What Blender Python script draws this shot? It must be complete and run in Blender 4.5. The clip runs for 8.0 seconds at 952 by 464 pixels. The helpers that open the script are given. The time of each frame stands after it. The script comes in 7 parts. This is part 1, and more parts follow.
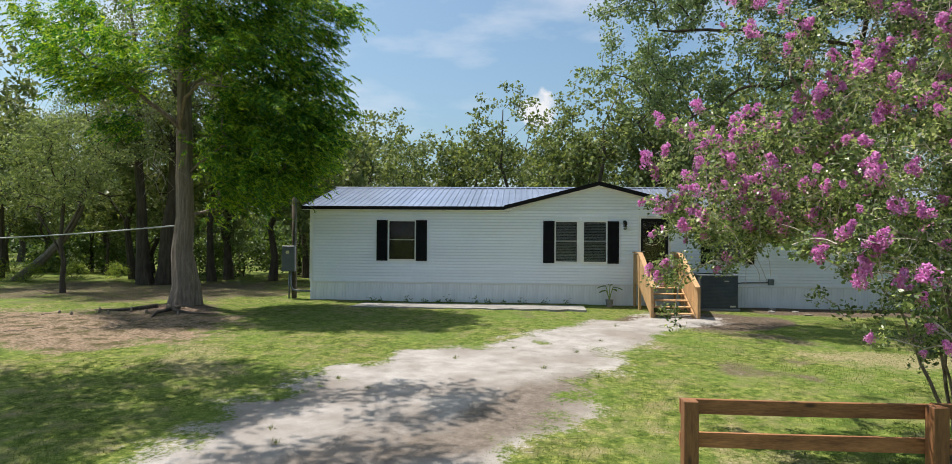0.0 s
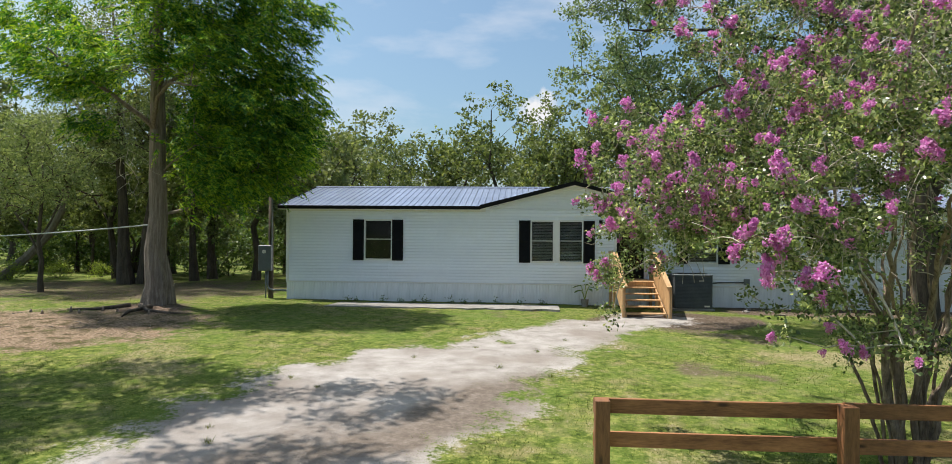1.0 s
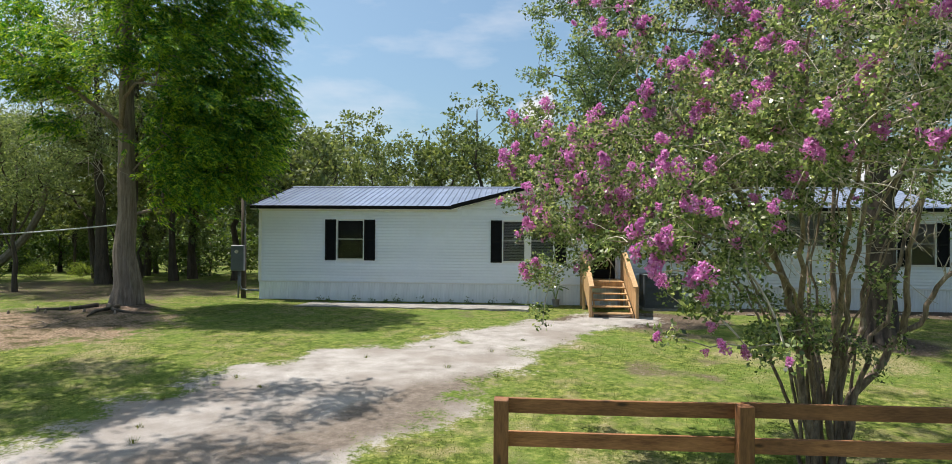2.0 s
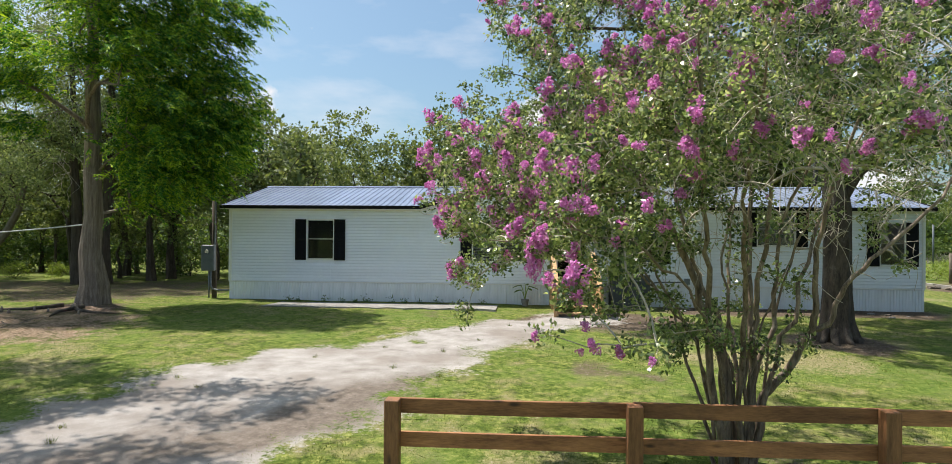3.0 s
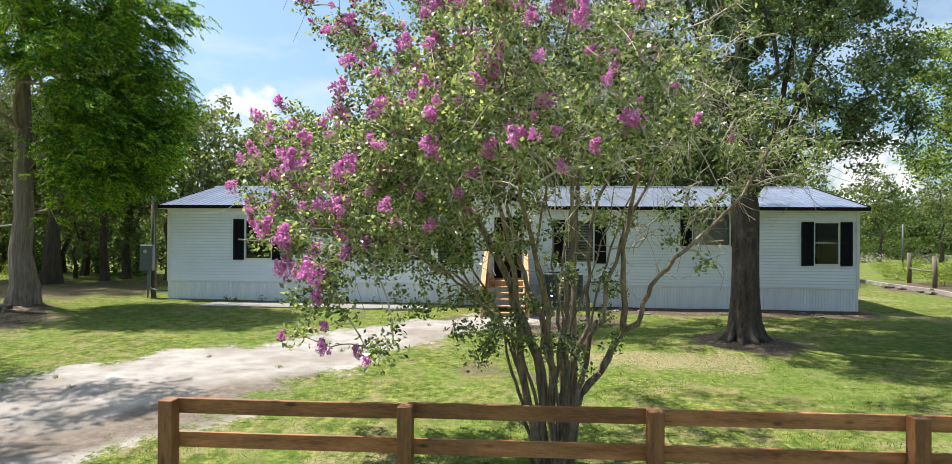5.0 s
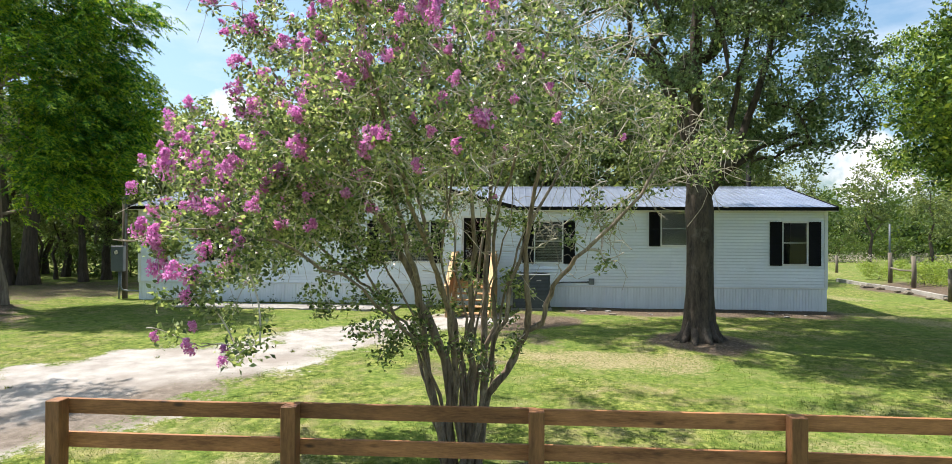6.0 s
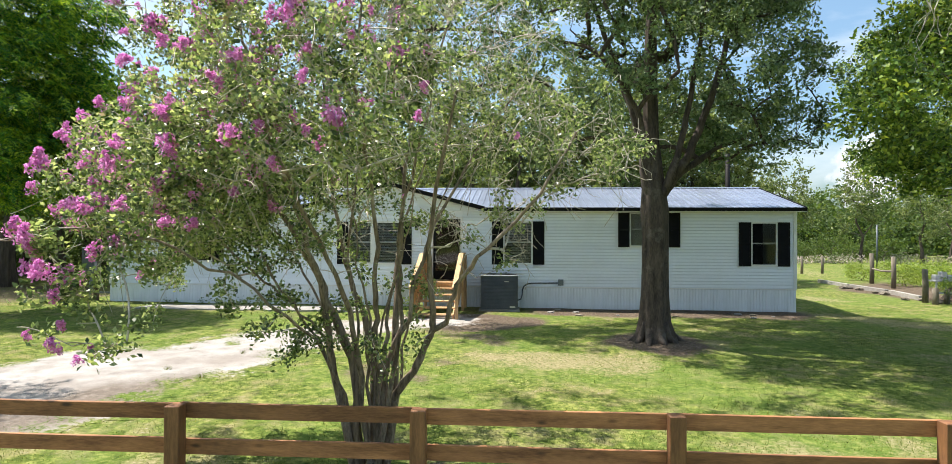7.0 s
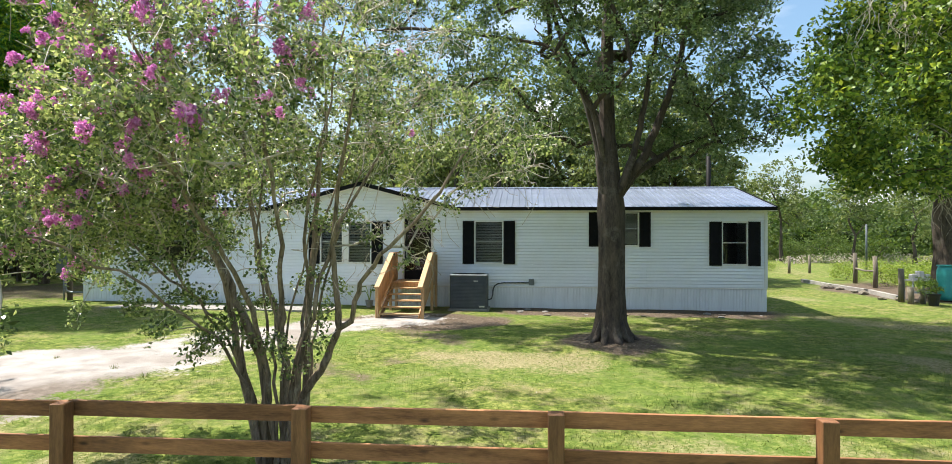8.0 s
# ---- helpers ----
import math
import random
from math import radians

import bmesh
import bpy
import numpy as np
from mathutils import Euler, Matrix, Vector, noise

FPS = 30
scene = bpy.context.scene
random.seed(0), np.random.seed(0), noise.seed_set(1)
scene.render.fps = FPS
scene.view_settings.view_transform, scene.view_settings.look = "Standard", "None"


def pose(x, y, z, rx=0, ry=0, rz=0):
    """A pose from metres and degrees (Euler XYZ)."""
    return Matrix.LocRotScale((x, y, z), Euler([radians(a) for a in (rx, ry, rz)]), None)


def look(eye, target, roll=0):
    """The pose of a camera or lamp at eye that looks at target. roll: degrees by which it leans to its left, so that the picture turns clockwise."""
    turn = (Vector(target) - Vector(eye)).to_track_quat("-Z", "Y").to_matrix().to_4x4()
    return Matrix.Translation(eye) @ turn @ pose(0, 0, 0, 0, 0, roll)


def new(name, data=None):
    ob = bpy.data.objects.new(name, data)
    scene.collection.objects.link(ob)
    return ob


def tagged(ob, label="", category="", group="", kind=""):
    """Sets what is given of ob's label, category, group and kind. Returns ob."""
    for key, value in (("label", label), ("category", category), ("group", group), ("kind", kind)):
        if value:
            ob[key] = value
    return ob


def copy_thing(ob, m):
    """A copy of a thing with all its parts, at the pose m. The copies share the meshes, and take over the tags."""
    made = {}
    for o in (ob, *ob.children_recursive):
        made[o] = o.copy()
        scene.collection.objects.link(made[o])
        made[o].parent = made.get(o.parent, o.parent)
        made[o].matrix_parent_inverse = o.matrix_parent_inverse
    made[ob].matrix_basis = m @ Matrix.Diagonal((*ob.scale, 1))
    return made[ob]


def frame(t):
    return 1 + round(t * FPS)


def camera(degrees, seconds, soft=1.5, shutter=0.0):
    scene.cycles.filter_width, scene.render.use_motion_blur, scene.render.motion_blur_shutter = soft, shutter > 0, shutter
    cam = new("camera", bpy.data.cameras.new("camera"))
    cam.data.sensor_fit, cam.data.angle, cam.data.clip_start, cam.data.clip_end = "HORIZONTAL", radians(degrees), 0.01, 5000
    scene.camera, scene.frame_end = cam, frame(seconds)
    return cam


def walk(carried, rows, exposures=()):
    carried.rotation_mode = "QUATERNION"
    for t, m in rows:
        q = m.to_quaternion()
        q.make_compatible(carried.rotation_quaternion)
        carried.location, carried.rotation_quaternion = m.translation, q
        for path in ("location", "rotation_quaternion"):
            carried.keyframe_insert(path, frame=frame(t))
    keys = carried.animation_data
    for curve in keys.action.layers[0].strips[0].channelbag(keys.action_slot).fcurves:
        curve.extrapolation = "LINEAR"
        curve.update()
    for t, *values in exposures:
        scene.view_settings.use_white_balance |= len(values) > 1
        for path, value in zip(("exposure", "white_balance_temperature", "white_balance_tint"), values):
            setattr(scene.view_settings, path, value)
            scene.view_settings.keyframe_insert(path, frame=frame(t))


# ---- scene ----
cam = camera(73.7, 8.0, soft=0.85)
PATH = [
    (0, (-1.082, 0.043, 2.442), (-1.218, 2.038, 2.453), 0.4),
    (0.5, (-0.648, 0.088, 2.433), (-0.787, 2.083, 2.445), 0.4),
    (1, (-0.197, 0.127, 2.433), (-0.336, 2.123, 2.444), 0.45),
    (1.5, (0.288, 0.147, 2.438), (0.15, 2.142, 2.449), 0.45),
    (3, (1.874, 0.299, 2.438), (1.735, 2.294, 2.449), 0.42),
    (3.5, (2.421, 0.334, 2.445), (2.284, 2.329, 2.455), 0.4),
    (4, (2.961, 0.382, 2.444), (2.824, 2.377, 2.455), 0.4),
    (4.5, (3.511, 0.429, 2.451), (3.375, 2.424, 2.461), 0.4),
    (6, (5.192, 0.538, 2.452), (5.051, 2.533, 2.464), 0.3),
    (6.5, (5.753, 0.586, 2.441), (5.61, 2.581, 2.457), 0.22),
    (7, (6.309, 0.634, 2.427), (6.163, 2.629, 2.445), 0.2),
    (7.5, (6.876, 0.692, 2.419), (6.726, 2.686, 2.439), 0.15),
    (8, (7.43, 0.73, 2.404), (7.274, 2.724, 2.423), 0.15),
]
walk(cam, [(t, look(eye, target, roll)) for t, eye, target, roll in PATH], exposures=[(0, 0.40), (3, 0.47), (4.5, 0.66), (6, 0.87), (8, 0.98)])

# ---- sky, sun ----
# where the heaped clouds stand, and how wide (radians)
CLOUDS = [((-0.381, 0.903, 0.190), 0.044), ((-0.425, 0.885, 0.186), 0.036), ((0.47, 0.878, 0.09), 0.075), ((0.032, 0.978, 0.196), 0.05)]
TO_SUN = Vector((-0.43, 0.16, 1.0)).normalized()
world = bpy.data.worlds.new("sky")
scene.world = world
world.use_nodes = True
wn, wl = world.node_tree.nodes, world.node_tree.links
wn.clear()
w_out, w_bg = wn.new("ShaderNodeOutputWorld"), wn.new("ShaderNodeBackground")
w_sky = wn.new("ShaderNodeTexSky")
w_sky.sky_type, w_sky.sun_disc = "NISHITA", False
w_sky.sun_elevation = math.asin(TO_SUN.z)
w_sky.sun_rotation = math.atan2(TO_SUN.x, TO_SUN.y)
w_sky.air_density, w_sky.dust_density, w_sky.ozone_density = 1.0, 3.2, 0.3
w_bg.inputs["Strength"].default_value = 0.098
# humid summer air: the blue leans to cyan
w_tint = wn.new("ShaderNodeMix")
w_tint.data_type, w_tint.blend_type = "RGBA", "MULTIPLY"
w_tint.inputs["Factor"].default_value = 1.0
w_tint.inputs["B"].default_value = (0.94, 1.15, 1.20, 1)
wl.new(w_sky.outputs["Color"], w_tint.inputs["A"])
# thin fair-weather clouds: soft noise stretched sideways over the whole sky
w_co, w_map = wn.new("ShaderNodeTexCoord"), wn.new("ShaderNodeMapping")
w_map.inputs["Scale"].default_value = (2.2, 2.2, 7.0)
w_map.inputs["Location"].default_value = (0.3, 0.1, 0.4)
w_noise, w_ramp, w_mix = wn.new("ShaderNodeTexNoise"), wn.new("ShaderNodeValToRGB"), wn.new("ShaderNodeMix")
w_noise.inputs["Scale"].default_value, w_noise.inputs["Detail"].default_value = 1.6, 7
w_noise.inputs["Roughness"].default_value = 0.55
w_ramp.color_ramp.elements[0].position, w_ramp.color_ramp.elements[1].position = 0.47, 0.86
w_mix.data_type = "RGBA"
w_mix.inputs["B"].default_value = (6.6, 6.8, 7.3, 1)
wl.new(w_co.outputs["Generated"], w_map.inputs["Vector"])
wl.new(w_map.outputs["Vector"], w_noise.inputs["Vector"])
wl.new(w_noise.outputs["Fac"], w_ramp.inputs["Fac"])
wl.new(w_ramp.outputs["Color"], w_mix.inputs["Factor"])
wl.new(w_tint.outputs["Result"], w_mix.inputs["A"])
# a few heaped clouds low over the trees
w_dir = wn.new("ShaderNodeVectorMath")
w_dir.operation = "NORMALIZE"
wl.new(w_co.outputs["Generated"], w_dir.inputs[0])
w_puff = wn.new("ShaderNodeTexNoise")
w_puff.inputs["Scale"].default_value, w_puff.inputs["Detail"].default_value, w_puff.inputs["Roughness"].default_value = 22.0, 8, 0.62
wl.new(w_dir.outputs["Vector"], w_puff.inputs["Vector"])
sky_col = w_mix.outputs["Result"]
for toward, wide in CLOUDS:
    w_dot = wn.new("ShaderNodeVectorMath")
    w_dot.operation = "DOT_PRODUCT"
    w_dot.inputs[1].default_value = Vector(toward).normalized()
    wl.new(w_dir.outputs["Vector"], w_dot.inputs[0])
    w_near = wn.new("ShaderNodeMapRange")
    w_near.inputs["From Min"].default_value, w_near.inputs["From Max"].default_value = math.cos(wide), 1.0
    wl.new(w_dot.outputs["Value"], w_near.inputs["Value"])
    w_sum = wn.new("ShaderNodeMath")
    w_sum.operation = "MULTIPLY_ADD"
    w_sum.inputs[1].default_value = 0.42
    wl.new(w_near.outputs["Result"], w_sum.inputs[0])
    wl.new(w_puff.outputs["Fac"], w_sum.inputs[2])
    w_edge = wn.new("ShaderNodeMapRange")
    w_edge.inputs["From Min"].default_value, w_edge.inputs["From Max"].default_value = 0.70, 0.90
    wl.new(w_sum.outputs[0], w_edge.inputs["Value"])
    w_add = wn.new("ShaderNodeMix")
    w_add.data_type = "RGBA"
    w_add.inputs["B"].default_value = (6.9, 6.9, 7.1, 1)
    wl.new(w_edge.outputs["Result"], w_add.inputs["Factor"])
    wl.new(sky_col, w_add.inputs["A"])
    sky_col = w_add.outputs["Result"]
wl.new(sky_col, w_bg.inputs["Color"])
wl.new(w_bg.outputs["Background"], w_out.inputs["Surface"])

sun_data = bpy.data.lights.new("sun", "SUN")
sun_data.energy, sun_data.angle, sun_data.color = 5.0, radians(0.53), (1.0, 0.925, 0.84)
sun = new("sun", sun_data)
sun.matrix_world = look((-30, 12, 60), Vector((-30, 12, 60)) - TO_SUN)


# ---- materials ----
def noise_node(nt, scale, detail=5, rough=0.6, coord="Object", stretch=None):
    co = nt.nodes.new("ShaderNodeTexCoord")
    n = nt.nodes.new("ShaderNodeTexNoise")
    n.inputs["Scale"].default_value, n.inputs["Detail"].default_value = scale, detail
    n.inputs["Roughness"].default_value = rough
    src = co.outputs[coord]
    if stretch:
        mp = nt.nodes.new("ShaderNodeMapping")
        mp.inputs["Scale"].default_value = stretch
        nt.links.new(src, mp.inputs["Vector"])
        src = mp.outputs["Vector"]
    nt.links.new(src, n.inputs["Vector"])
    return n.outputs["Fac"]


def ramp_node(nt, fac, stops):
    r = nt.nodes.new("ShaderNodeValToRGB")
    while len(r.color_ramp.elements) < len(stops):
        r.color_ramp.elements.new(0.5)
    for e, (p, c) in zip(r.color_ramp.elements, stops):
        e.position, e.color = p, (*c, 1) if len(c) == 3 else c
    nt.links.new(fac, r.inputs["Fac"])
    return r.outputs["Color"]


def mix_node(nt, fac, a, b, mode="MIX"):
    m = nt.nodes.new("ShaderNodeMix")
    m.data_type, m.blend_type = "RGBA", mode
    for sock, v in (("Factor", fac), ("A", a), ("B", b)):
        if isinstance(v, (int, float)):
            m.inputs[sock].default_value = v
        elif isinstance(v, tuple):
            m.inputs[sock].default_value = (*v, 1)
        else:
            nt.links.new(v, m.inputs[sock])
    return m.outputs["Result"]


def math_node(nt, op, a, b=0.5, clamp=False):
    m = nt.nodes.new("ShaderNodeMath")
    m.operation, m.use_clamp = op, clamp
    for sock, v in ((0, a), (1, b)):
        if isinstance(v, (int, float)):
            m.inputs[sock].default_value = v
        else:
            nt.links.new(v, m.inputs[sock])
    return m.outputs[0]


def bump_node(nt, height, strength, dist=0.01):
    b = nt.nodes.new("ShaderNodeBump")
    b.inputs["Strength"].default_value, b.inputs["Distance"].default_value = strength, dist
    nt.links.new(height, b.inputs["Height"])
    return b.outputs["Normal"]


def surface(name, dark, light, scale=4.0, fine=40.0, rough=0.7, metal=0.0, bump=0.3, stretch=None, vary=0.0, stain=None, spec=0.5, coord="Object"):
    """A weathered opaque surface: two colours blended at a coarse and a fine scale, with relief, an optional stain and a tint that varies from piece to piece."""
    m = bpy.data.materials.new(name)
    m.use_nodes = True
    nt = m.node_tree
    b = nt.nodes["Principled BSDF"]
    big = noise_node(nt, scale, 4, 0.6, coord, stretch)
    small = noise_node(nt, fine, 4, 0.65, coord, stretch)
    both = math_node(nt, "ADD", math_node(nt, "MULTIPLY", big, 0.6), math_node(nt, "MULTIPLY", small, 0.4))
    col = ramp_node(nt, both, [(0.36, dark), (0.64, light)])
    if stain:
        st = ramp_node(nt, noise_node(nt, scale * 0.45, 6, 0.7, coord), [(0.55, (0, 0, 0)), (0.72, (1, 1, 1))])
        col = mix_node(nt, math_node(nt, "MULTIPLY", st, 0.6), col, stain)
    if vary:
        info = nt.nodes.new("ShaderNodeObjectInfo")
        hsv = nt.nodes.new("ShaderNodeHueSaturation")
        nt.links.new(math_node(nt, "ADD", math_node(nt, "MULTIPLY", info.outputs["Random"], 2 * vary), 1 - vary), hsv.inputs["Value"])
        nt.links.new(col, hsv.inputs["Color"])
        col = hsv.outputs["Color"]
    nt.links.new(col, b.inputs["Base Color"])
    b.inputs["Roughness"].default_value, b.inputs["Metallic"].default_value = rough, metal
    b.inputs["Specular IOR Level"].default_value = spec
    if bump:
        nt.links.new(bump_node(nt, both, bump, 0.008), b.inputs["Normal"])
    return m


def leafy(name, stops, trans=0.42, rough=0.5, warm=(1.25, 1.15, 0.55), gloss=0.35, patchy=0.4, patch_size=0.45):
    """Leaves: every leaf its own tint, thin enough to let sunlight through."""
    m = bpy.data.materials.new(name)
    m.use_nodes = True
    nt = m.node_tree
    b = nt.nodes["Principled BSDF"]
    geo = nt.nodes.new("ShaderNodeNewGeometry")
    patch = noise_node(nt, patch_size, 3)
    fac = math_node(nt, "ADD", math_node(nt, "MULTIPLY", geo.outputs["Random Per Island"], 1 - patchy), math_node(nt, "MULTIPLY", patch, patchy))
    col = ramp_node(nt, fac, stops)
    nt.links.new(col, b.inputs["Base Color"])
    b.inputs["Roughness"].default_value = rough
    b.inputs["Specular IOR Level"].default_value = gloss
    tr = nt.nodes.new("ShaderNodeBsdfTranslucent")
    nt.links.new(mix_node(nt, 1.0, col, warm, "MULTIPLY"), tr.inputs["Color"])
    mix = nt.nodes.new("ShaderNodeMixShader")
    mix.inputs[0].default_value = trans
    nt.links.new(b.outputs[0], mix.inputs[1])
    nt.links.new(tr.outputs[0], mix.inputs[2])
    nt.links.new(mix.outputs[0], nt.nodes["Material Output"].inputs["Surface"])
    return m


def glassy(name, tint=(0.9, 0.95, 0.95)):
    m = bpy.data.materials.new(name)
    m.use_nodes = True
    b = m.node_tree.nodes["Principled BSDF"]
    b.inputs["Base Color"].default_value = (*tint, 1)
    b.inputs["Roughness"].default_value, b.inputs["Transmission Weight"].default_value, b.inputs["IOR"].default_value = 0.02, 1.0, 1.45
    return m


SIDING = surface("vinyl_siding", (0.81, 0.85, 0.92), (0.87, 0.905, 0.965), 0.6, 9, 0.5, bump=0.06, vary=0.03, stain=(0.76, 0.78, 0.78))
SKIRT = surface("vinyl_skirting", (0.76, 0.79, 0.82), (0.86, 0.885, 0.92), 0.8, 9, 0.6, bump=0.08, vary=0.02, stretch=(4, 4, 0.5), stain=(0.66, 0.68, 0.68))
# mildew that has run down the skirting in streaks
k_nt = SKIRT.node_tree
k_bsdf = k_nt.nodes["Principled BSDF"]
k_from = k_bsdf.inputs["Base Color"].links[0].from_socket
k_run = ramp_node(k_nt, noise_node(k_nt, 1.0, 5, 0.6, "Object", (14, 14, 0.9)), [(0.50, (0, 0, 0)), (0.66, (1, 1, 1))])
k_where = ramp_node(k_nt, noise_node(k_nt, 0.33, 3, 0.6, "Object", (1, 1, 1)), [(0.44, (0, 0, 0)), (0.62, (0.75, 0.75, 0.75))])
k_nt.links.new(mix_node(k_nt, mix_node(k_nt, 1.0, k_run, k_where, "MULTIPLY"), k_from, (0.34, 0.35, 0.33)), k_bsdf.inputs["Base Color"])
WHITE = surface("white_trim", (0.74, 0.74, 0.73), (0.82, 0.82, 0.81), 2, 30, 0.5, bump=0.05)
BLACK = surface("black_paint", (0.004, 0.004, 0.005), (0.009, 0.009, 0.010), 3, 40, 0.65, bump=0.08, spec=0.2)
ROOF = surface("roof_metal", (0.24, 0.28, 0.385), (0.38, 0.43, 0.56), 0.7, 6, 0.28, metal=0.5, bump=0.05, vary=0.12)
PINE = surface("new_pine", (0.33, 0.19, 0.085), (0.58, 0.38, 0.19), 3, 30, 0.65, bump=0.2, stretch=(6, 6, 1), vary=0.1)
CEDAR = surface("stained_fence", (0.15, 0.06, 0.025), (0.43, 0.195, 0.08), 1.4, 11, 0.7, bump=0.45, stretch=(1, 7, 7), vary=0.22, stain=(0.07, 0.035, 0.02))
CEDAR_POST = surface("stained_post", (0.13, 0.056, 0.024), (0.30, 0.135, 0.056), 1.5, 13, 0.6, bump=0.3, stretch=(8, 8, 1), vary=0.14, stain=(0.09, 0.036, 0.016))
for c_mat in (CEDAR, CEDAR_POST):
    # knots: small dark ovals set along the grain
    c_nt = c_mat.node_tree
    c_bsdf = c_nt.nodes["Principled BSDF"]
    c_from = c_bsdf.inputs["Base Color"].links[0].from_socket
    c_co, c_map, c_vor = c_nt.nodes.new("ShaderNodeTexCoord"), c_nt.nodes.new("ShaderNodeMapping"), c_nt.nodes.new("ShaderNodeTexVoronoi")
    c_map.inputs["Scale"].default_value = (2.2, 3.0, 6.0) if c_mat is CEDAR else (6.0, 6.0, 2.2)
    c_vor.inputs["Scale"].default_value = 1.0
    c_nt.links.new(c_co.outputs["Object"], c_map.inputs["Vector"])
    c_nt.links.new(c_map.outputs["Vector"], c_vor.inputs["Vector"])
    c_spot = ramp_node(c_nt, c_vor.outputs["Distance"], [(0.07, (0.9, 0.9, 0.9)), (0.17, (0, 0, 0))])
    c_nt.links.new(mix_node(c_nt, c_spot, c_from, (0.045, 0.02, 0.011)), c_bsdf.inputs["Base Color"])
# near-black that stands in for the shade of the unlit rooms
ROOM_SHADE = surface("room_shade", (0.03, 0.028, 0.026), (0.06, 0.055, 0.05), 2, 20, 0.9)
GLASS = glassy("window_glass")
SCREEN = bpy.data.materials.new("insect_screen")
SCREEN.use_nodes = True
s_nt = SCREEN.node_tree
s_mix, s_clear = s_nt.nodes.new("ShaderNodeMixShader"), s_nt.nodes.new("ShaderNodeBsdfTransparent")
s_nt.nodes["Principled BSDF"].inputs["Base Color"].default_value = (0.012, 0.013, 0.013, 1)
s_nt.nodes["Principled BSDF"].inputs["Roughness"].default_value = 0.8
s_nt.nodes["Principled BSDF"].inputs["Specular IOR Level"].default_value = 0.1
s_mix.inputs[0].default_value = 0.16
s_nt.links.new(s_clear.outputs[0], s_mix.inputs[1])
s_nt.links.new(s_nt.nodes["Principled BSDF"].outputs[0], s_mix.inputs[2])
s_nt.links.new(s_mix.outputs[0], s_nt.nodes["Material Output"].inputs["Surface"])
BLIND = surface("blind", (0.55, 0.55, 0.53), (0.68, 0.68, 0.65), 2, 20, 0.6, bump=0)
PALE_BLIND = surface("pale_blind", (0.60, 0.57, 0.52), (0.74, 0.70, 0.64), 2, 20, 0.6, bump=0)
CONCRETE = surface("concrete", (0.17, 0.16, 0.15), (0.35, 0.335, 0.31), 1.2, 25, 0.9, bump=0.3, stain=(0.12, 0.12, 0.10))
GREY_METAL = surface("grey_metal", (0.12, 0.14, 0.155), (0.18, 0.205, 0.22), 3, 30, 0.45, metal=0.4, bump=0.08)
METER_GREY = surface("meter_grey", (0.06, 0.075, 0.09), (0.10, 0.12, 0.135), 3, 30, 0.5, bump=0.08)
AC_GREY = surface("ac_cabinet", (0.05, 0.06, 0.068), (0.085, 0.095, 0.105), 3, 30, 0.5, bump=0.05)
OLD_WOOD = surface("weathered_wood", (0.10, 0.085, 0.065), (0.22, 0.19, 0.15), 3, 25, 0.85, bump=0.5, stretch=(6, 6, 1), vary=0.15)
BARK = surface("oak_bark", (0.018, 0.013, 0.010), (0.10, 0.076, 0.058), 3.0, 15, 0.9, bump=1.0, stretch=(3.0, 3.0, 0.7), stain=(0.21, 0.195, 0.165))
CYP_BARK = surface("cypress_bark", (0.10, 0.075, 0.06), (0.31, 0.255, 0.205), 4, 30, 0.9, bump=0.9, stretch=(5, 5, 0.35))
DARK_BARK = surface("dark_bark", (0.03, 0.024, 0.018), (0.10, 0.08, 0.06), 3, 22, 0.9, bump=0.8, stretch=(4, 4, 0.6))
MYRTLE_BARK = surface("myrtle_bark", (0.055, 0.038, 0.027), (0.34, 0.26, 0.19), 7, 24, 0.6, bump=0.7, stretch=(3, 3, 0.4), stain=(0.52, 0.47, 0.40))
TWIG = surface("pale_twig", (0.32, 0.28, 0.22), (0.60, 0.54, 0.46), 5, 30, 0.7, bump=0.1)
MOSS = surface("hanging_moss", (0.20, 0.20, 0.16), (0.36, 0.36, 0.30), 3, 30, 0.95, bump=0)
OAK_LEAF = leafy("oak_leaf", [(0.15, (0.045, 0.09, 0.042)), (0.5, (0.15, 0.235, 0.115)), (0.85, (0.36, 0.45, 0.25))], 0.42, gloss=0.6, patchy=0.5, patch_size=0.9)
LAUREL_LEAF = leafy("laurel_leaf", [(0.28, (0.03, 0.07, 0.016)), (0.5, (0.13, 0.235, 0.042)), (0.72, (0.38, 0.47, 0.09))], 0.32, patchy=0.55, patch_size=0.9)
# cypress: noise patches paint sunlit yellow-green and shaded dark green into the leaf colour
CYP_LEAF = leafy("cypress_leaf", [(0.27, (0.022, 0.095, 0.018)), (0.48, (0.085, 0.235, 0.03)), (0.66, (0.42, 0.55, 0.045))], 0.42, warm=(1.15, 1.2, 0.4), patchy=0.6, patch_size=0.8)
WOOD_LEAF = leafy("woodland_leaf", [(0.15, (0.05, 0.08, 0.032)), (0.5, (0.145, 0.20, 0.08)), (0.85, (0.31, 0.36, 0.16))], 0.42, patchy=0.5, patch_size=0.6)
PALE_LEAF = leafy("olive_leaf", [(0.1, (0.085, 0.13, 0.065)), (0.5, (0.175, 0.245, 0.118)), (0.9, (0.33, 0.40, 0.22))], 0.5)
BUSH_LEAF = leafy("undergrowth_leaf", [(0.1, (0.04, 0.078, 0.022)), (0.5, (0.085, 0.145, 0.036)), (0.9, (0.165, 0.22, 0.065))], 0.42)
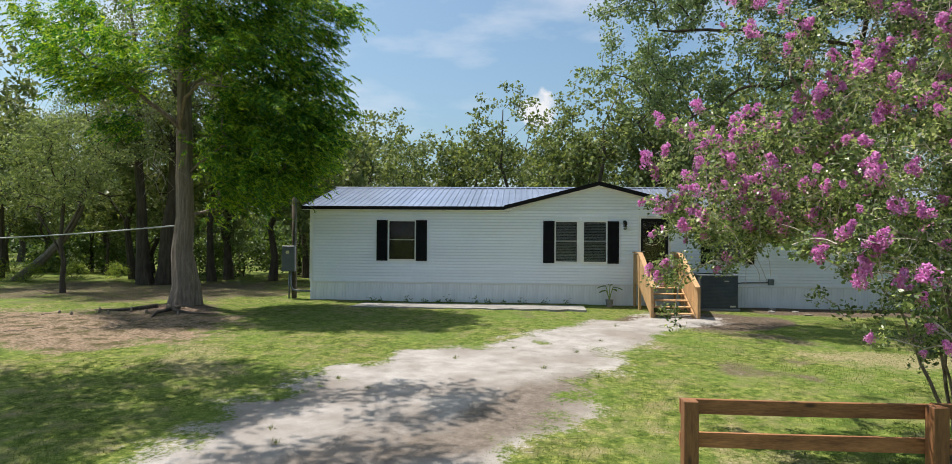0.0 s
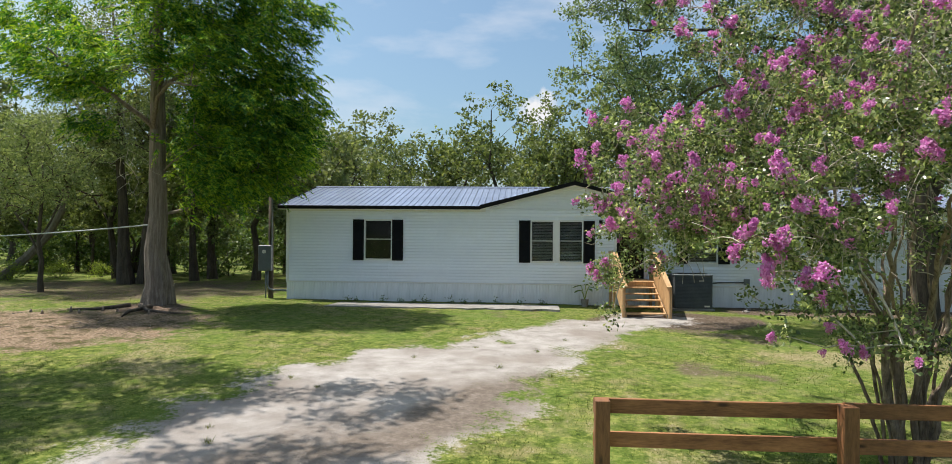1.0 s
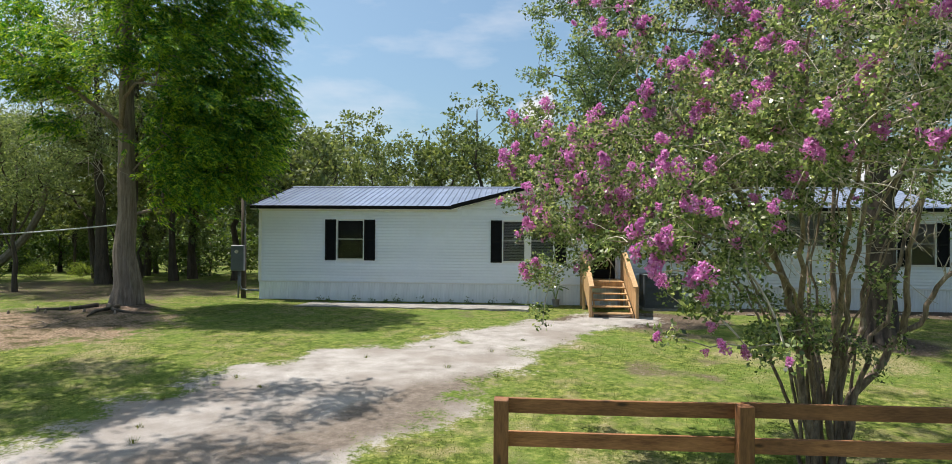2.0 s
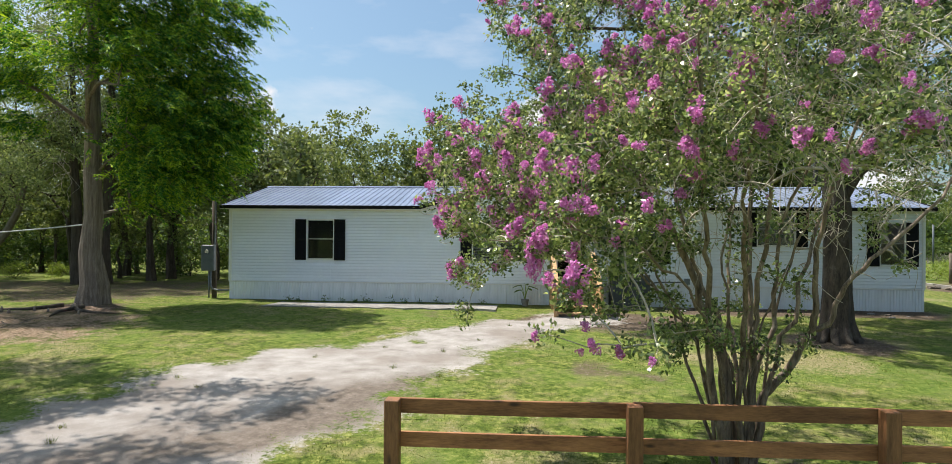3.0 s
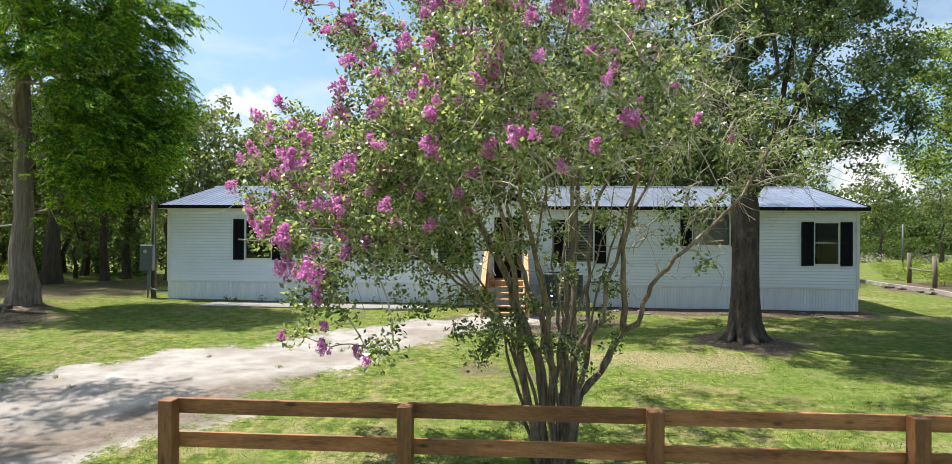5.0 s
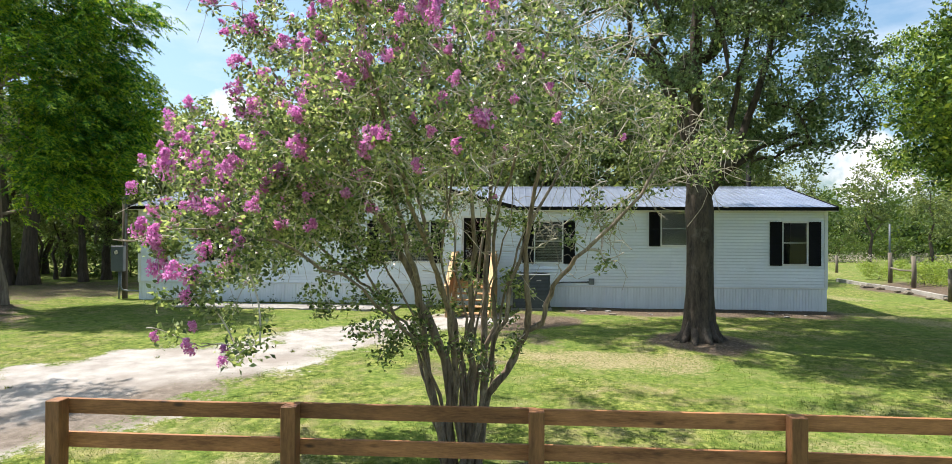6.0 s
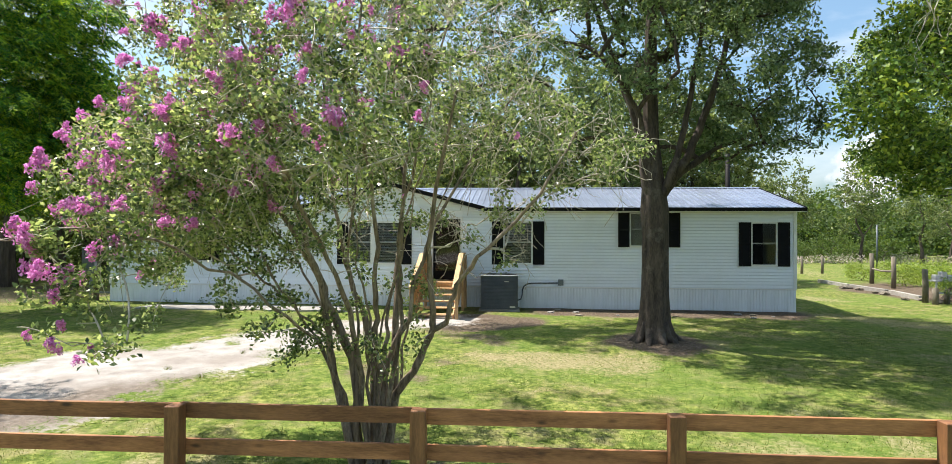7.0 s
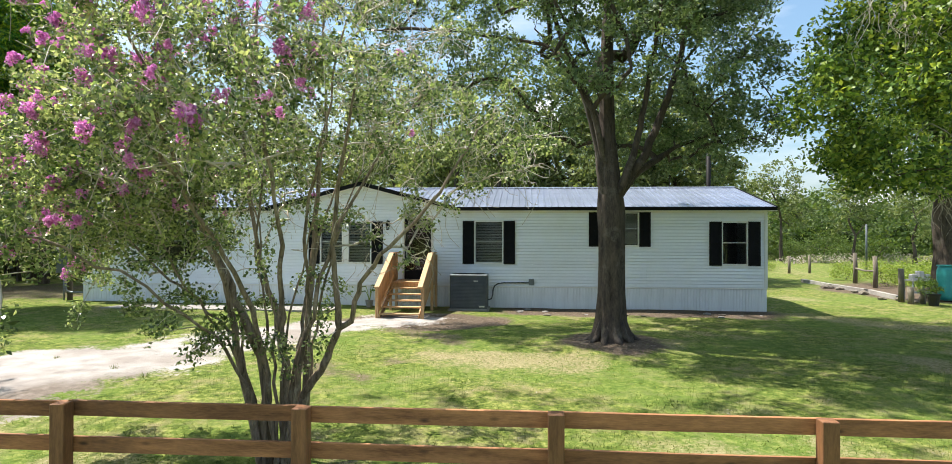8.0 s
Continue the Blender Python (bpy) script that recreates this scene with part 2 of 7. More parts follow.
MYRTLE_LEAF = leafy("myrtle_leaf", [(0.24, (0.045, 0.08, 0.03)), (0.48, (0.18, 0.26, 0.095)), (0.72, (0.40, 0.47, 0.22)), (0.82, (0.44, 0.48, 0.24)), (0.86, (0.48, 0.33, 0.25)), (0.95, (0.40, 0.22, 0.18))], 0.56, 0.32, (1.15, 1.12, 0.75), 0.85)
PETAL = leafy("myrtle_petal", [(0.1, (0.52, 0.13, 0.44)), (0.5, (0.76, 0.31, 0.66)), (0.9, (0.92, 0.56, 0.87))], 0.45, 0.6, (1.05, 0.9, 1.0))
GRASS = leafy("grass_blade", [(0.2, (0.024, 0.048, 0.011)), (0.5, (0.102, 0.144, 0.029)), (0.74, (0.265, 0.275, 0.08)), (0.9, (0.38, 0.33, 0.17))], 0.28, 0.8, (1.25, 1.15, 0.55), 0.08, patchy=0.6, patch_size=3.0)


# ---- mesh tools ----
ORIGIN = {}


def thing(name, at, label="", category="", group="", kind=""):
    ob = new(name)
    ob.location = at
    ob.empty_display_size = 0.2
    ORIGIN[ob] = Vector(at)
    return tagged(ob, label, category, group, kind)


def link_mesh(name, me, material, parent=None, label="", smooth=False):
    me.materials.append(material)
    if smooth:
        me.polygons.foreach_set("use_smooth", [True] * len(me.polygons))
    ob = new(name, me)
    if parent is not None:
        ob.parent = parent
        ORIGIN[ob] = ORIGIN[parent]
    else:
        ORIGIN[ob] = Vector((0, 0, 0))
    if label:
        ob["label"] = label
    return ob


def part(name, bm, material, parent, label="", smooth=False):
    """One mesh object under a thing or part; the bmesh is in world places."""
    bmesh.ops.translate(bm, verts=bm.verts, vec=-ORIGIN[parent])
    me = bpy.data.meshes.new(name)
    bm.to_mesh(me)
    bm.free()
    return link_mesh(name, me, material, parent, label, smooth)


def alone(name, bm, material, label, category="", kind="", group="", at=None, smooth=False):
    """A thing that is one mesh."""
    me = bpy.data.meshes.new(name)
    at = Vector(at) if at is not None else Vector((0, 0, 0))
    bmesh.ops.translate(bm, verts=bm.verts, vec=-at)
    bm.to_mesh(me)
    bm.free()
    ob = link_mesh(name, me, material, None, "", smooth)
    ob.location = at
    ORIGIN[ob] = at
    return tagged(ob, label, category, group, kind)


def array_mesh(name, verts, faces, origin=None):
    """A mesh from arrays: faces all with the same number of corners."""
    verts = np.asarray(verts, np.float32)
    if origin is not None:
        verts = verts - np.asarray(origin, np.float32)
    faces = np.asarray(faces, np.int32)
    me = bpy.data.meshes.new(name)
    k = faces.shape[1]
    me.vertices.add(len(verts))
    me.vertices.foreach_set("co", verts.ravel())
    me.loops.add(faces.size)
    me.loops.foreach_set("vertex_index", faces.ravel())
    me.polygons.add(len(faces))
    me.polygons.foreach_set("loop_start", np.arange(0, faces.size, k, dtype=np.int32))
    me.update(calc_edges=True)
    return me


def box(bm, x0, x1, y0, y1, z0, z1, bevel=0.0):
    m = Matrix.LocRotScale(((x0 + x1) / 2, (y0 + y1) / 2, (z0 + z1) / 2), None, (abs(x1 - x0), abs(y1 - y0), abs(z1 - z0)))
    made = bmesh.ops.create_cube(bm, size=1, matrix=m)
    if bevel:
        edges = list({e for v in made["verts"] for e in v.link_edges})
        bmesh.ops.bevel(bm, geom=edges, offset=bevel, segments=1, affect="EDGES")
    return bm


def slab(bm, corners, push):
    """A plate: a polygon of corners and its copy moved by push, closed round the edge."""
    push = Vector(push)
    a = [bm.verts.new(c) for c in corners]
    b = [bm.verts.new(Vector(c) + push) for c in corners]
    bm.faces.new(a)
    bm.faces.new(b[::-1])
    n = len(a)
    for i in range(n):
        bm.faces.new((a[i], b[i], b[(i + 1) % n], a[(i + 1) % n]))
    bmesh.ops.recalc_face_normals(bm, faces=bm.faces)
    return bm


def pipe(bm, points, radius, sides=8, end=None):
    """A round tube along points, from radius to end."""
    points = [Vector(p) for p in points]
    end = radius if end is None else end
    rings = []
    for i, p in enumerate(points):
        d = (points[min(i + 1, len(points) - 1)] - points[max(i - 1, 0)]).normalized()
        u = d.orthogonal().normalized()
        if rings:
            u = (last_u - d * last_u.dot(d)).normalized()
        last_u = u
        v = d.cross(u)
        r = radius + (end - radius) * i / max(1, len(points) - 1)
        rings.append([bm.verts.new(p + (u * math.cos(a) + v * math.sin(a)) * r) for a in (2 * math.pi * k / sides for k in range(sides))])
    for a, b in zip(rings, rings[1:]):
        for k in range(sides):
            bm.faces.new((a[k], a[(k + 1) % sides], b[(k + 1) % sides], b[k]))
    bm.faces.new(rings[0][::-1])
    bm.faces.new(rings[-1])
    return bm


def lump(bm, at, size, rng, rough=0.2, level=2):
    """An uneven rounded lump."""
    made = bmesh.ops.create_icosphere(bm, subdivisions=level, radius=1)
    for v in made["verts"]:
        k = 1 + rough * noise.noise(v.co * 1.7 + Vector((rng.random() * 0.1, at[0], at[1])))
        v.co = Vector(at) + Vector((v.co.x * size[0] * k, v.co.y * size[1] * k, v.co.z * size[2] * k))
    return bm


# ---- ground ----
def smooth(a, b, v):
    t = np.clip((v - a) / (b - a), 0, 1)
    return t * t * (3 - 2 * t)


def wave(x, y, s, seed=0.0):
    """Cheap smooth noise for arrays, about -1 to 1."""
    a = np.sin(x * s + 1.3 * np.sin(y * s * 0.7 + seed) + seed * 2.1)
    b = np.sin(y * s * 1.13 + 1.7 * np.sin(x * s * 0.61 + seed * 1.7) + seed)
    c = np.sin((x + y) * s * 1.91 + 0.9 * np.sin((x - y) * s * 1.37 + seed * 0.7))
    return (a + b + 0.6 * c) / 2.6


def gz(x, y):
    """Height of the ground."""
    x, y = np.asarray(x, float), np.asarray(y, float)
    z = np.interp(y, [0, 6.5, 9.5, 12, 16, 22.7, 40, 80], [-0.45, -0.40, -0.32, -0.20, -0.09, 0.02, 0.10, 0.15])
    z = z - 0.005 * np.clip(x - 3, -20, 20) * np.clip((y - 8) / 14, 0, 1) * np.clip((40 - y) / 15, 0, 1)
    near = np.clip((60 - np.hypot(x, y - 15)) / 20, 0, 1)
    z = z + near * (0.018 * wave(x, y, 0.9, 1.0) + 0.010 * wave(x, y, 2.7, 2.0))
    z = z + 0.10 * np.exp(-((x - 9.48) ** 2 + (y - 16.1) ** 2) / 1.6) + 0.14 * np.exp(-((x + 11.85) ** 2 + (y - 19.8) ** 2) / 1.4)
    return z


def g1(x, y):
    return float(gz(x, y))


def sand_mask(x, y):
    """1 on the sandy drive that winds in from the road gate to the steps."""
    left = np.interp(y, [-12, 2, 7.5, 8.5, 10.2, 12.1, 13.2, 14.0, 14.5, 15.9, 17.4, 19.0, 20.0], [-6.9, -6.2, -5.7, -5.65, -5.35, -4.75, -4.3, -3.4, -2.1, -1.1, 0.0, 1.6, 2.5])
    right = np.interp(y, [-12, 2, 7.9, 9.4, 10.9, 13.1, 15.5, 17.3, 18.8, 20.0], [-2.0, -1.7, -1.33, -0.67, 0.0, 0.6, 1.9, 2.9, 4.5, 4.9])
    inside = np.minimum(x - left, right - x) + 0.38 * wave(x, y, 1.7, 3.0) + 0.20 * wave(x, y, 5.3, 4.0)
    inside = inside - 0.9 * smooth(0.35, 0.95, wave(x, y, 1.15, 21.0)) * smooth(11.5, 14.0, y) - 0.35 * smooth(0.3, 0.8, wave(x, y, 4.1, 22.0))
    return smooth(-0.95, 0.75, inside) * (1 - smooth(19.9, 21.3, y))


def litter_mask(x, y):
    """1 on the bare patch with fallen needles round the cypress."""
    d = np.hypot((x + 13.4) / 5.2, (y - 16.4) / 3.4) + 0.22 * wave(x, y, 1.1, 5.0) + 0.12 * wave(x, y, 3.1, 6.0)
    return 0.9 * (1 - smooth(0.55, 1.3, d)) - 0.15 * smooth(0.2, 0.8, wave(x, y, 2.3, 41.0))


def dry_mask(x, y):
    """1 where the lawn has dried to straw before the oak, less so in scattered patches."""
    spot = 0.68 * (1 - smooth(0.3, 1.3, np.hypot((x - 6.2) / 2.9, (y - 14.2) / 1.1) + 0.3 * wave(x, y, 1.4, 10.0)))
    return np.maximum(spot, (0.50 + 0.12 * smooth(0.0, 7.0, x)) * smooth(0.1, 0.9, wave(x, y, 0.8, 51.0)))


def dirt_mask(x, y):
    """1 on the dark trodden soil along the near edge of the drive."""
    near = 1 - smooth(0.5, 1.25, np.hypot((x + 1.0 - 0.55 * (y - 10.2)) / 1.15, (y - 9.9) / 2.6) + 0.25 * wave(x, y, 1.8, 44.0))
    track = 0.8 * (1 - smooth(0.4, 1.2, np.hypot((x + 3.0 - 0.45 * (y - 8.4)) / 0.85, (y - 8.2) / 2.2) + 0.3 * wave(x, y, 2.2, 45.0)))
    return 0.9 * np.maximum(near, track) - 0.25 * smooth(0.0, 0.8, wave(x, y, 3.1, 46.0))


def bare_mask(x, y):
    """1 where the lawn is thin: at the foot of the house, under the oak, beside the steps, and on a patch behind the
    cypress that also paints shade.
    """
    foot = (1 - smooth(1.0, 2.5, 22.7 - y + 0.3 * wave(x, y, 2.3, 7.0))) * (y < 23) * smooth(5.0, 8.0, x) * (1 - smooth(14.8, 16.4, x))
    oak = 1 - smooth(0.7, 1.8, np.hypot(x - 9.48, y - 16.2) + 0.3 * wave(x, y, 2.0, 8.0))
    step = 1 - smooth(0.6, 1.3, np.hypot((x - 4.6) / 2.6, (y - 19.3) / 1.5) + 0.3 * wave(x, y, 1.9, 9.0))
    bed = 1 - smooth(0.6, 1.2, np.hypot((x - 24.5) / 3.0, (y - 31.0) / 6.0) + 0.3 * wave(x, y, 0.9, 11.0))
    cyp = 0.8 * (1 - smooth(0.8, 1.6, np.hypot(x + 11.8, y - 19.4) + 0.3 * wave(x, y, 2.0, 12.0)))
    # soil behind the cypress, also a dark patch for the dappled shade there
    shade = 0.62 * (1 - smooth(0.6, 1.25, np.hypot((x + 17.0) / 8.5, (y - 25.5) / 5.2) + 0.25 * wave(x, y, 0.9, 14.0) + 0.2 * wave(x, y, 2.6, 15.0)))
    thin = 0.55 * smooth(0.25, 0.85, wave(x, y, 1.25, 16.0) + 0.3 * wave(x, y, 3.4, 17.0)) * smooth(-3.0, 0.0, x) * (1 - smooth(5.5, 8.0, x)) * smooth(6.0, 8.0, y)
    return np.clip(np.maximum.reduce([foot, oak, step, bed, cyp, shade, thin]), 0, 1)


def ground_material():
    m = bpy.data.materials.new("yard_ground")
    m.use_nodes = True
    nt = m.node_tree
    b = nt.nodes["Principled BSDF"]

    def attr(name):
        a = nt.nodes.new("ShaderNodeAttribute")
        a.attribute_name = name
        return a.outputs["Fac"]

    n_big, n_mid = noise_node(nt, 0.35, 4), noise_node(nt, 2.2, 5)
    n_fine, n_grit = noise_node(nt, 14, 6, 0.7), noise_node(nt, 60, 5, 0.7)
    n_clump = noise_node(nt, 5.5, 5, 0.65)
    mottle = math_node(nt, "ADD", math_node(nt, "MULTIPLY", n_fine, 0.45), math_node(nt, "MULTIPLY", n_clump, 0.55))
    lawn = ramp_node(nt, mottle, [(0.36, (0.022, 0.040, 0.010)), (0.5, (0.102, 0.136, 0.028)), (0.62, (0.27, 0.283, 0.083))])
    lawn = mix_node(nt, ramp_node(nt, n_mid, [(0.47, (0, 0, 0)), (0.68, (0.85, 0.85, 0.85))]), lawn, ramp_node(nt, n_grit, [(0.35, (0.12, 0.115, 0.043)), (0.65, (0.33, 0.28, 0.15))]))
    lawn = mix_node(nt, ramp_node(nt, n_big, [(0.42, (0, 0, 0)), (0.62, (0.5, 0.5, 0.5))]), lawn, (0.096, 0.158, 0.030))
    sand = ramp_node(nt, n_mid, [(0.25, (0.22, 0.20, 0.185)), (0.5, (0.35, 0.33, 0.31)), (0.75, (0.46, 0.44, 0.42))])
    sand = mix_node(nt, ramp_node(nt, n_grit, [(0.4, (0.35, 0.35, 0.35)), (0.6, (0, 0, 0))]), sand, (0.19, 0.165, 0.14))
    damp = ramp_node(nt, n_big, [(0.46, (0, 0, 0)), (0.62, (0.75, 0.75, 0.75))])
    sand = mix_node(nt, damp, sand, (0.22, 0.19, 0.165))
    dirt = ramp_node(nt, mottle, [(0.3, (0.10, 0.082, 0.066)), (0.5, (0.165, 0.138, 0.115)), (0.7, (0.26, 0.225, 0.195))])
    litter = ramp_node(nt, n_fine, [(0.3, (0.06, 0.044, 0.03)), (0.48, (0.19, 0.135, 0.10)), (0.68, (0.38, 0.29, 0.235))])
    clods = ramp_node(nt, n_mid, [(0.36, (0.30, 0.30, 0.24)), (0.52, (1.0, 1.0, 1.0)), (0.7, (1.12, 1.06, 1.0))])
    litter = mix_node(nt, 1.0, litter, clods, "MULTIPLY")
    # bare soil, its colour darkened further for the shade at the wall's foot
    bare = ramp_node(nt, n_fine, [(0.3, (0.05, 0.037, 0.027)), (0.55, (0.125, 0.097, 0.072)), (0.75, (0.27, 0.225, 0.175))])

    def worn(name, spread=1.5, soft=0.2):
        grain = math_node(nt, "ADD", math_node(nt, "MULTIPLY", n_fine, 0.6), math_node(nt, "MULTIPLY", n_mid, 0.4))
        broken = math_node(nt, "ADD", attr(name), math_node(nt, "MULTIPLY", math_node(nt, "SUBTRACT", grain, 0.5), spread))
        return ramp_node(nt, broken, [(0.5 - soft, (0, 0, 0)), (0.5 + soft, (1, 1, 1))])

    straw = ramp_node(nt, n_fine, [(0.3, (0.13, 0.115, 0.055)), (0.55, (0.285, 0.24, 0.14)), (0.75, (0.40, 0.335, 0.22))])
    col = mix_node(nt, math_node(nt, "MULTIPLY", worn("dry"), 0.8), lawn, straw)
    col = mix_node(nt, worn("bare"), col, bare)
    col = mix_node(nt, math_node(nt, "MULTIPLY", worn("litter", 2.4), 0.9), col, litter)
    sand = mix_node(nt, worn("dirt", 1.6, 0.35), sand, dirt)
    col = mix_node(nt, worn("sand", 3.0, 0.17), col, sand)
    nt.links.new(col, b.inputs["Base Color"])
    b.inputs["Roughness"].default_value, b.inputs["Specular IOR Level"].default_value = 0.95, 0.05
    rough = math_node(nt, "ADD", math_node(nt, "MULTIPLY", n_fine, 0.7), math_node(nt, "MULTIPLY", n_grit, 0.3))
    nt.links.new(bump_node(nt, rough, 0.7, 0.03), b.inputs["Normal"])
    return m


GROUND = ground_material()


def steps_from(lo, hi, fine, far, growth=1.35):
    """Grid lines: even between lo and hi, then ever wider out to far."""
    mid = list(np.arange(lo, hi + 1e-6, fine))
    up, down, d = [], [], fine
    while (up[-1] if up else hi) < far:
        d *= growth
        up.append((up[-1] if up else hi) + d)
        down.append((down[-1] if down else lo) - d)
    return np.array(down[::-1] + mid + up)


def set_masks(me, x, y):
    for name, fn in (("sand", sand_mask), ("litter", litter_mask), ("bare", bare_mask), ("dirt", dirt_mask), ("dry", dry_mask)):
        me.attributes.new(name, "FLOAT", "POINT").data.foreach_set("value", fn(x, y).astype(np.float32).ravel())


def grid_faces(nx, ny):
    i = np.arange(nx * ny).reshape(ny, nx)
    return np.stack([i[:-1, :-1], i[:-1, 1:], i[1:, 1:], i[1:, :-1]], -1).reshape(-1, 4)


xs, ys = steps_from(-18, 20, 0.2, 1500), steps_from(4, 24, 0.2, 1500)
X, Y = np.meshgrid(xs, ys)
ground_me = array_mesh("ground", np.stack([X, Y, gz(X, Y)], -1).reshape(-1, 3), grid_faces(len(xs), len(ys)))
set_masks(ground_me, X, Y)
tagged(link_mesh("ground", ground_me, GROUND, smooth=True), "patchy mown lawn with bare soil and fallen needles", "ground", kind="structure")

# the drive: the sandy cells of the same lie, a little proud of the soil
dx, dy = np.arange(-8, 7, 0.14), np.arange(-12, 21.6, 0.14)
X, Y = np.meshgrid(dx, dy)
faces = grid_faces(len(dx), len(dy))
keep = sand_mask(X, Y).ravel()[faces].min(axis=1) > 0.06
drive_me = array_mesh("driveway", np.stack([X, Y, gz(X, Y) + 0.006], -1).reshape(-1, 3), faces[keep])
set_masks(drive_me, X, Y)
tagged(link_mesh("driveway", drive_me, GROUND, smooth=True), "pale sandy unpaved driveway with worn wheel tracks", "driveway", kind="structure")

# ---- house ----
HX0, HX1, HY0, HY1 = -8.68, 15.50, 22.77, 30.97
SID_Z, TOP_Z, EAVE_Z, RIDGE_Z, RIDGE_Y, EAVE_Y = 0.74, 3.38, 3.46, 4.45, 26.87, 22.50
PEAK_X, PEAK_Z, GABLE_HALF = 1.69, 4.30, 3.12
SLOPE = (RIDGE_Z - EAVE_Z) / (RIDGE_Y - EAVE_Y)
house = thing("house", (3.4, 26.87, 0), "white vinyl-sided manufactured home with black shutters and dark metal roof", "house")

# openings of the front: x0, x1, z0, z1
OPENINGS = {
    "a": (-5.79, -4.83, 1.56, 2.95),
    "b": (0.20, 0.97, 1.53, 2.95),
    "c": (1.19, 1.99, 1.53, 2.95),
    "door": (3.17, 4.16, 0.95, 3.10),
    "d": (5.68, 6.63, 1.55, 2.97),
    "e": (10.00, 11.25, 2.17, 3.27),
    "f": (14.05, 14.85, 1.54, 2.95),
}


def spans(z0, z1, x0, x1, grow=0.0):
    """The stretches of a course between z0 and z1 that no opening interrupts."""
    cuts = sorted((a - grow, b + grow) for a, b, c, d in OPENINGS.values() if c - grow < z1 - 1e-4 and d + grow > z0 + 1e-4)
    out, at = [], x0
    for a, b in cuts:
        if a > at:
            out.append((at, a))
        at = max(at, b)
    if at < x1:
        out.append((at, x1))
    return out


# wall cores: the front one with its openings, the rest plain
bm = bmesh.new()
levels = sorted({0.0, TOP_Z} | {v for o in OPENINGS.values() for v in o[2:]})
for z0, z1 in zip(levels, levels[1:]):
    for a, b in spans(z0, z1, HX0, HX1):
        box(bm, a, b, HY0, HY0 + 0.12, z0, z1)
slab(bm, [(PEAK_X - GABLE_HALF, HY0, TOP_Z + 0.001), (PEAK_X + GABLE_HALF, HY0, TOP_Z + 0.001), (PEAK_X, HY0, PEAK_Z - 0.06)], (0, 0.12, 0))
front = part("wall", bm, SIDING, house)
bm = bmesh.new()
box(bm, HX0, HX1, HY1 - 0.12, HY1, -0.2, TOP_Z)
part("wall", bm, SIDING, house)
for x0, x1 in ((HX0, HX0 + 0.12), (HX1 - 0.12, HX1)):
    bm = bmesh.new()
    ym = RIDGE_Y
    slab(bm, [(x0, HY0 + 0.125, -0.2), (x0, HY1 - 0.125, -0.2), (x0, HY1 - 0.125, TOP_Z), (x0, ym, RIDGE_Z - 0.1), (x0, HY0 + 0.125, TOP_Z)], (x1 - x0, 0, 0))
    part("wall", bm, SIDING, house)
# added floor, ceiling and partition, coloured near-black to paint the room's shade
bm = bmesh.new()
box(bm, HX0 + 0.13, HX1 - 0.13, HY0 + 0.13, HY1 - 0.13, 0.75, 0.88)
part("floor", bm, ROOM_SHADE, house)
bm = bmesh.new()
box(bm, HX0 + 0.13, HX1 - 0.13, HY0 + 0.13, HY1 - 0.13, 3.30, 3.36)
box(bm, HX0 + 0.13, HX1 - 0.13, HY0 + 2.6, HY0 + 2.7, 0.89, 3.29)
part("inner_wall", bm, ROOM_SHADE, house)

# siding: long double-lap boards, one object each
ROW = 0.216


def siding_board(x0, x1, z0, z1, taper=None):
    bm = bmesh.new()
    y = HY0 - 0.002
    n = 2 if z1 - z0 > 0.12 else 1
    prof = []
    for k in range(n):
        a, b = z0 + (z1 - z0) * k / n, z0 + (z1 - z0) * (k + 1) / n
        prof += [(y, a + 0.022), (y - 0.042, a + 0.022), (y - 0.042, a + 0.030), (y - 0.012, b - 0.001), (y, b - 0.001)]
    prof = [(y, z0 + 0.001)] + prof
    ends = []
    for x in (x0, x1):
        row = []
        for py, pz in prof:
            px = x
            if taper:
                lim = taper * max(0.0, PEAK_Z - 0.07 - pz) / (PEAK_Z - 0.07 - TOP_Z)
                px = max(PEAK_X - lim, min(PEAK_X + lim, x))
            row.append(bm.verts.new((px, py, pz)))
        ends.append(row)
    for i in range(len(prof) - 1):
        bm.faces.new((ends[0][i], ends[1][i], ends[1][i + 1], ends[0][i + 1]))
    if not taper:
        bm.faces.new(ends[0][::-1])
        bm.faces.new(ends[1])
    bmesh.ops.recalc_face_normals(bm, faces=bm.faces)
    part("siding_board", bm, SIDING, front)


z = SID_Z
while z < TOP_Z - 0.02:
    z1 = min(z + ROW, TOP_Z)
    for a, b in spans(z, z1, HX0 + 0.09, HX1 - 0.09, 0.055):
        cut = a
        while cut < b - 0.05:
            stop = b if b - cut < 5.2 else cut + 3.66
            siding_board(cut + 0.002, stop - 0.002, z, z1)
            cut = stop
    z = z1
z = TOP_Z
while z < PEAK_Z - 0.16:
    siding_board(PEAK_X - GABLE_HALF, PEAK_X + GABLE_HALF, z, z + ROW if z + ROW < PEAK_Z - 0.1 else PEAK_Z - 0.1, GABLE_HALF - 0.1)
    z += ROW

# corner posts, frieze, skirting
for x0, x1 in ((HX0 - 0.02, HX0 + 0.09), (HX1 - 0.09, HX1 + 0.02)):
    bm = bmesh.new()
    box(bm, x0, x1, HY0 - 0.050, HY0 + 0.11, SID_Z, TOP_Z, 0.006)
    part("corner_trim", bm, WHITE, house)
for a, b in ((HX0 + 0.09, PEAK_X - GABLE_HALF), (PEAK_X + GABLE_HALF, HX1 - 0.09)):
    bm = bmesh.new()
    box(bm, a, b, HY0 - 0.052, HY0 - 0.043, TOP_Z - 0.10, TOP_Z)
    part("frieze", bm, WHITE, house)
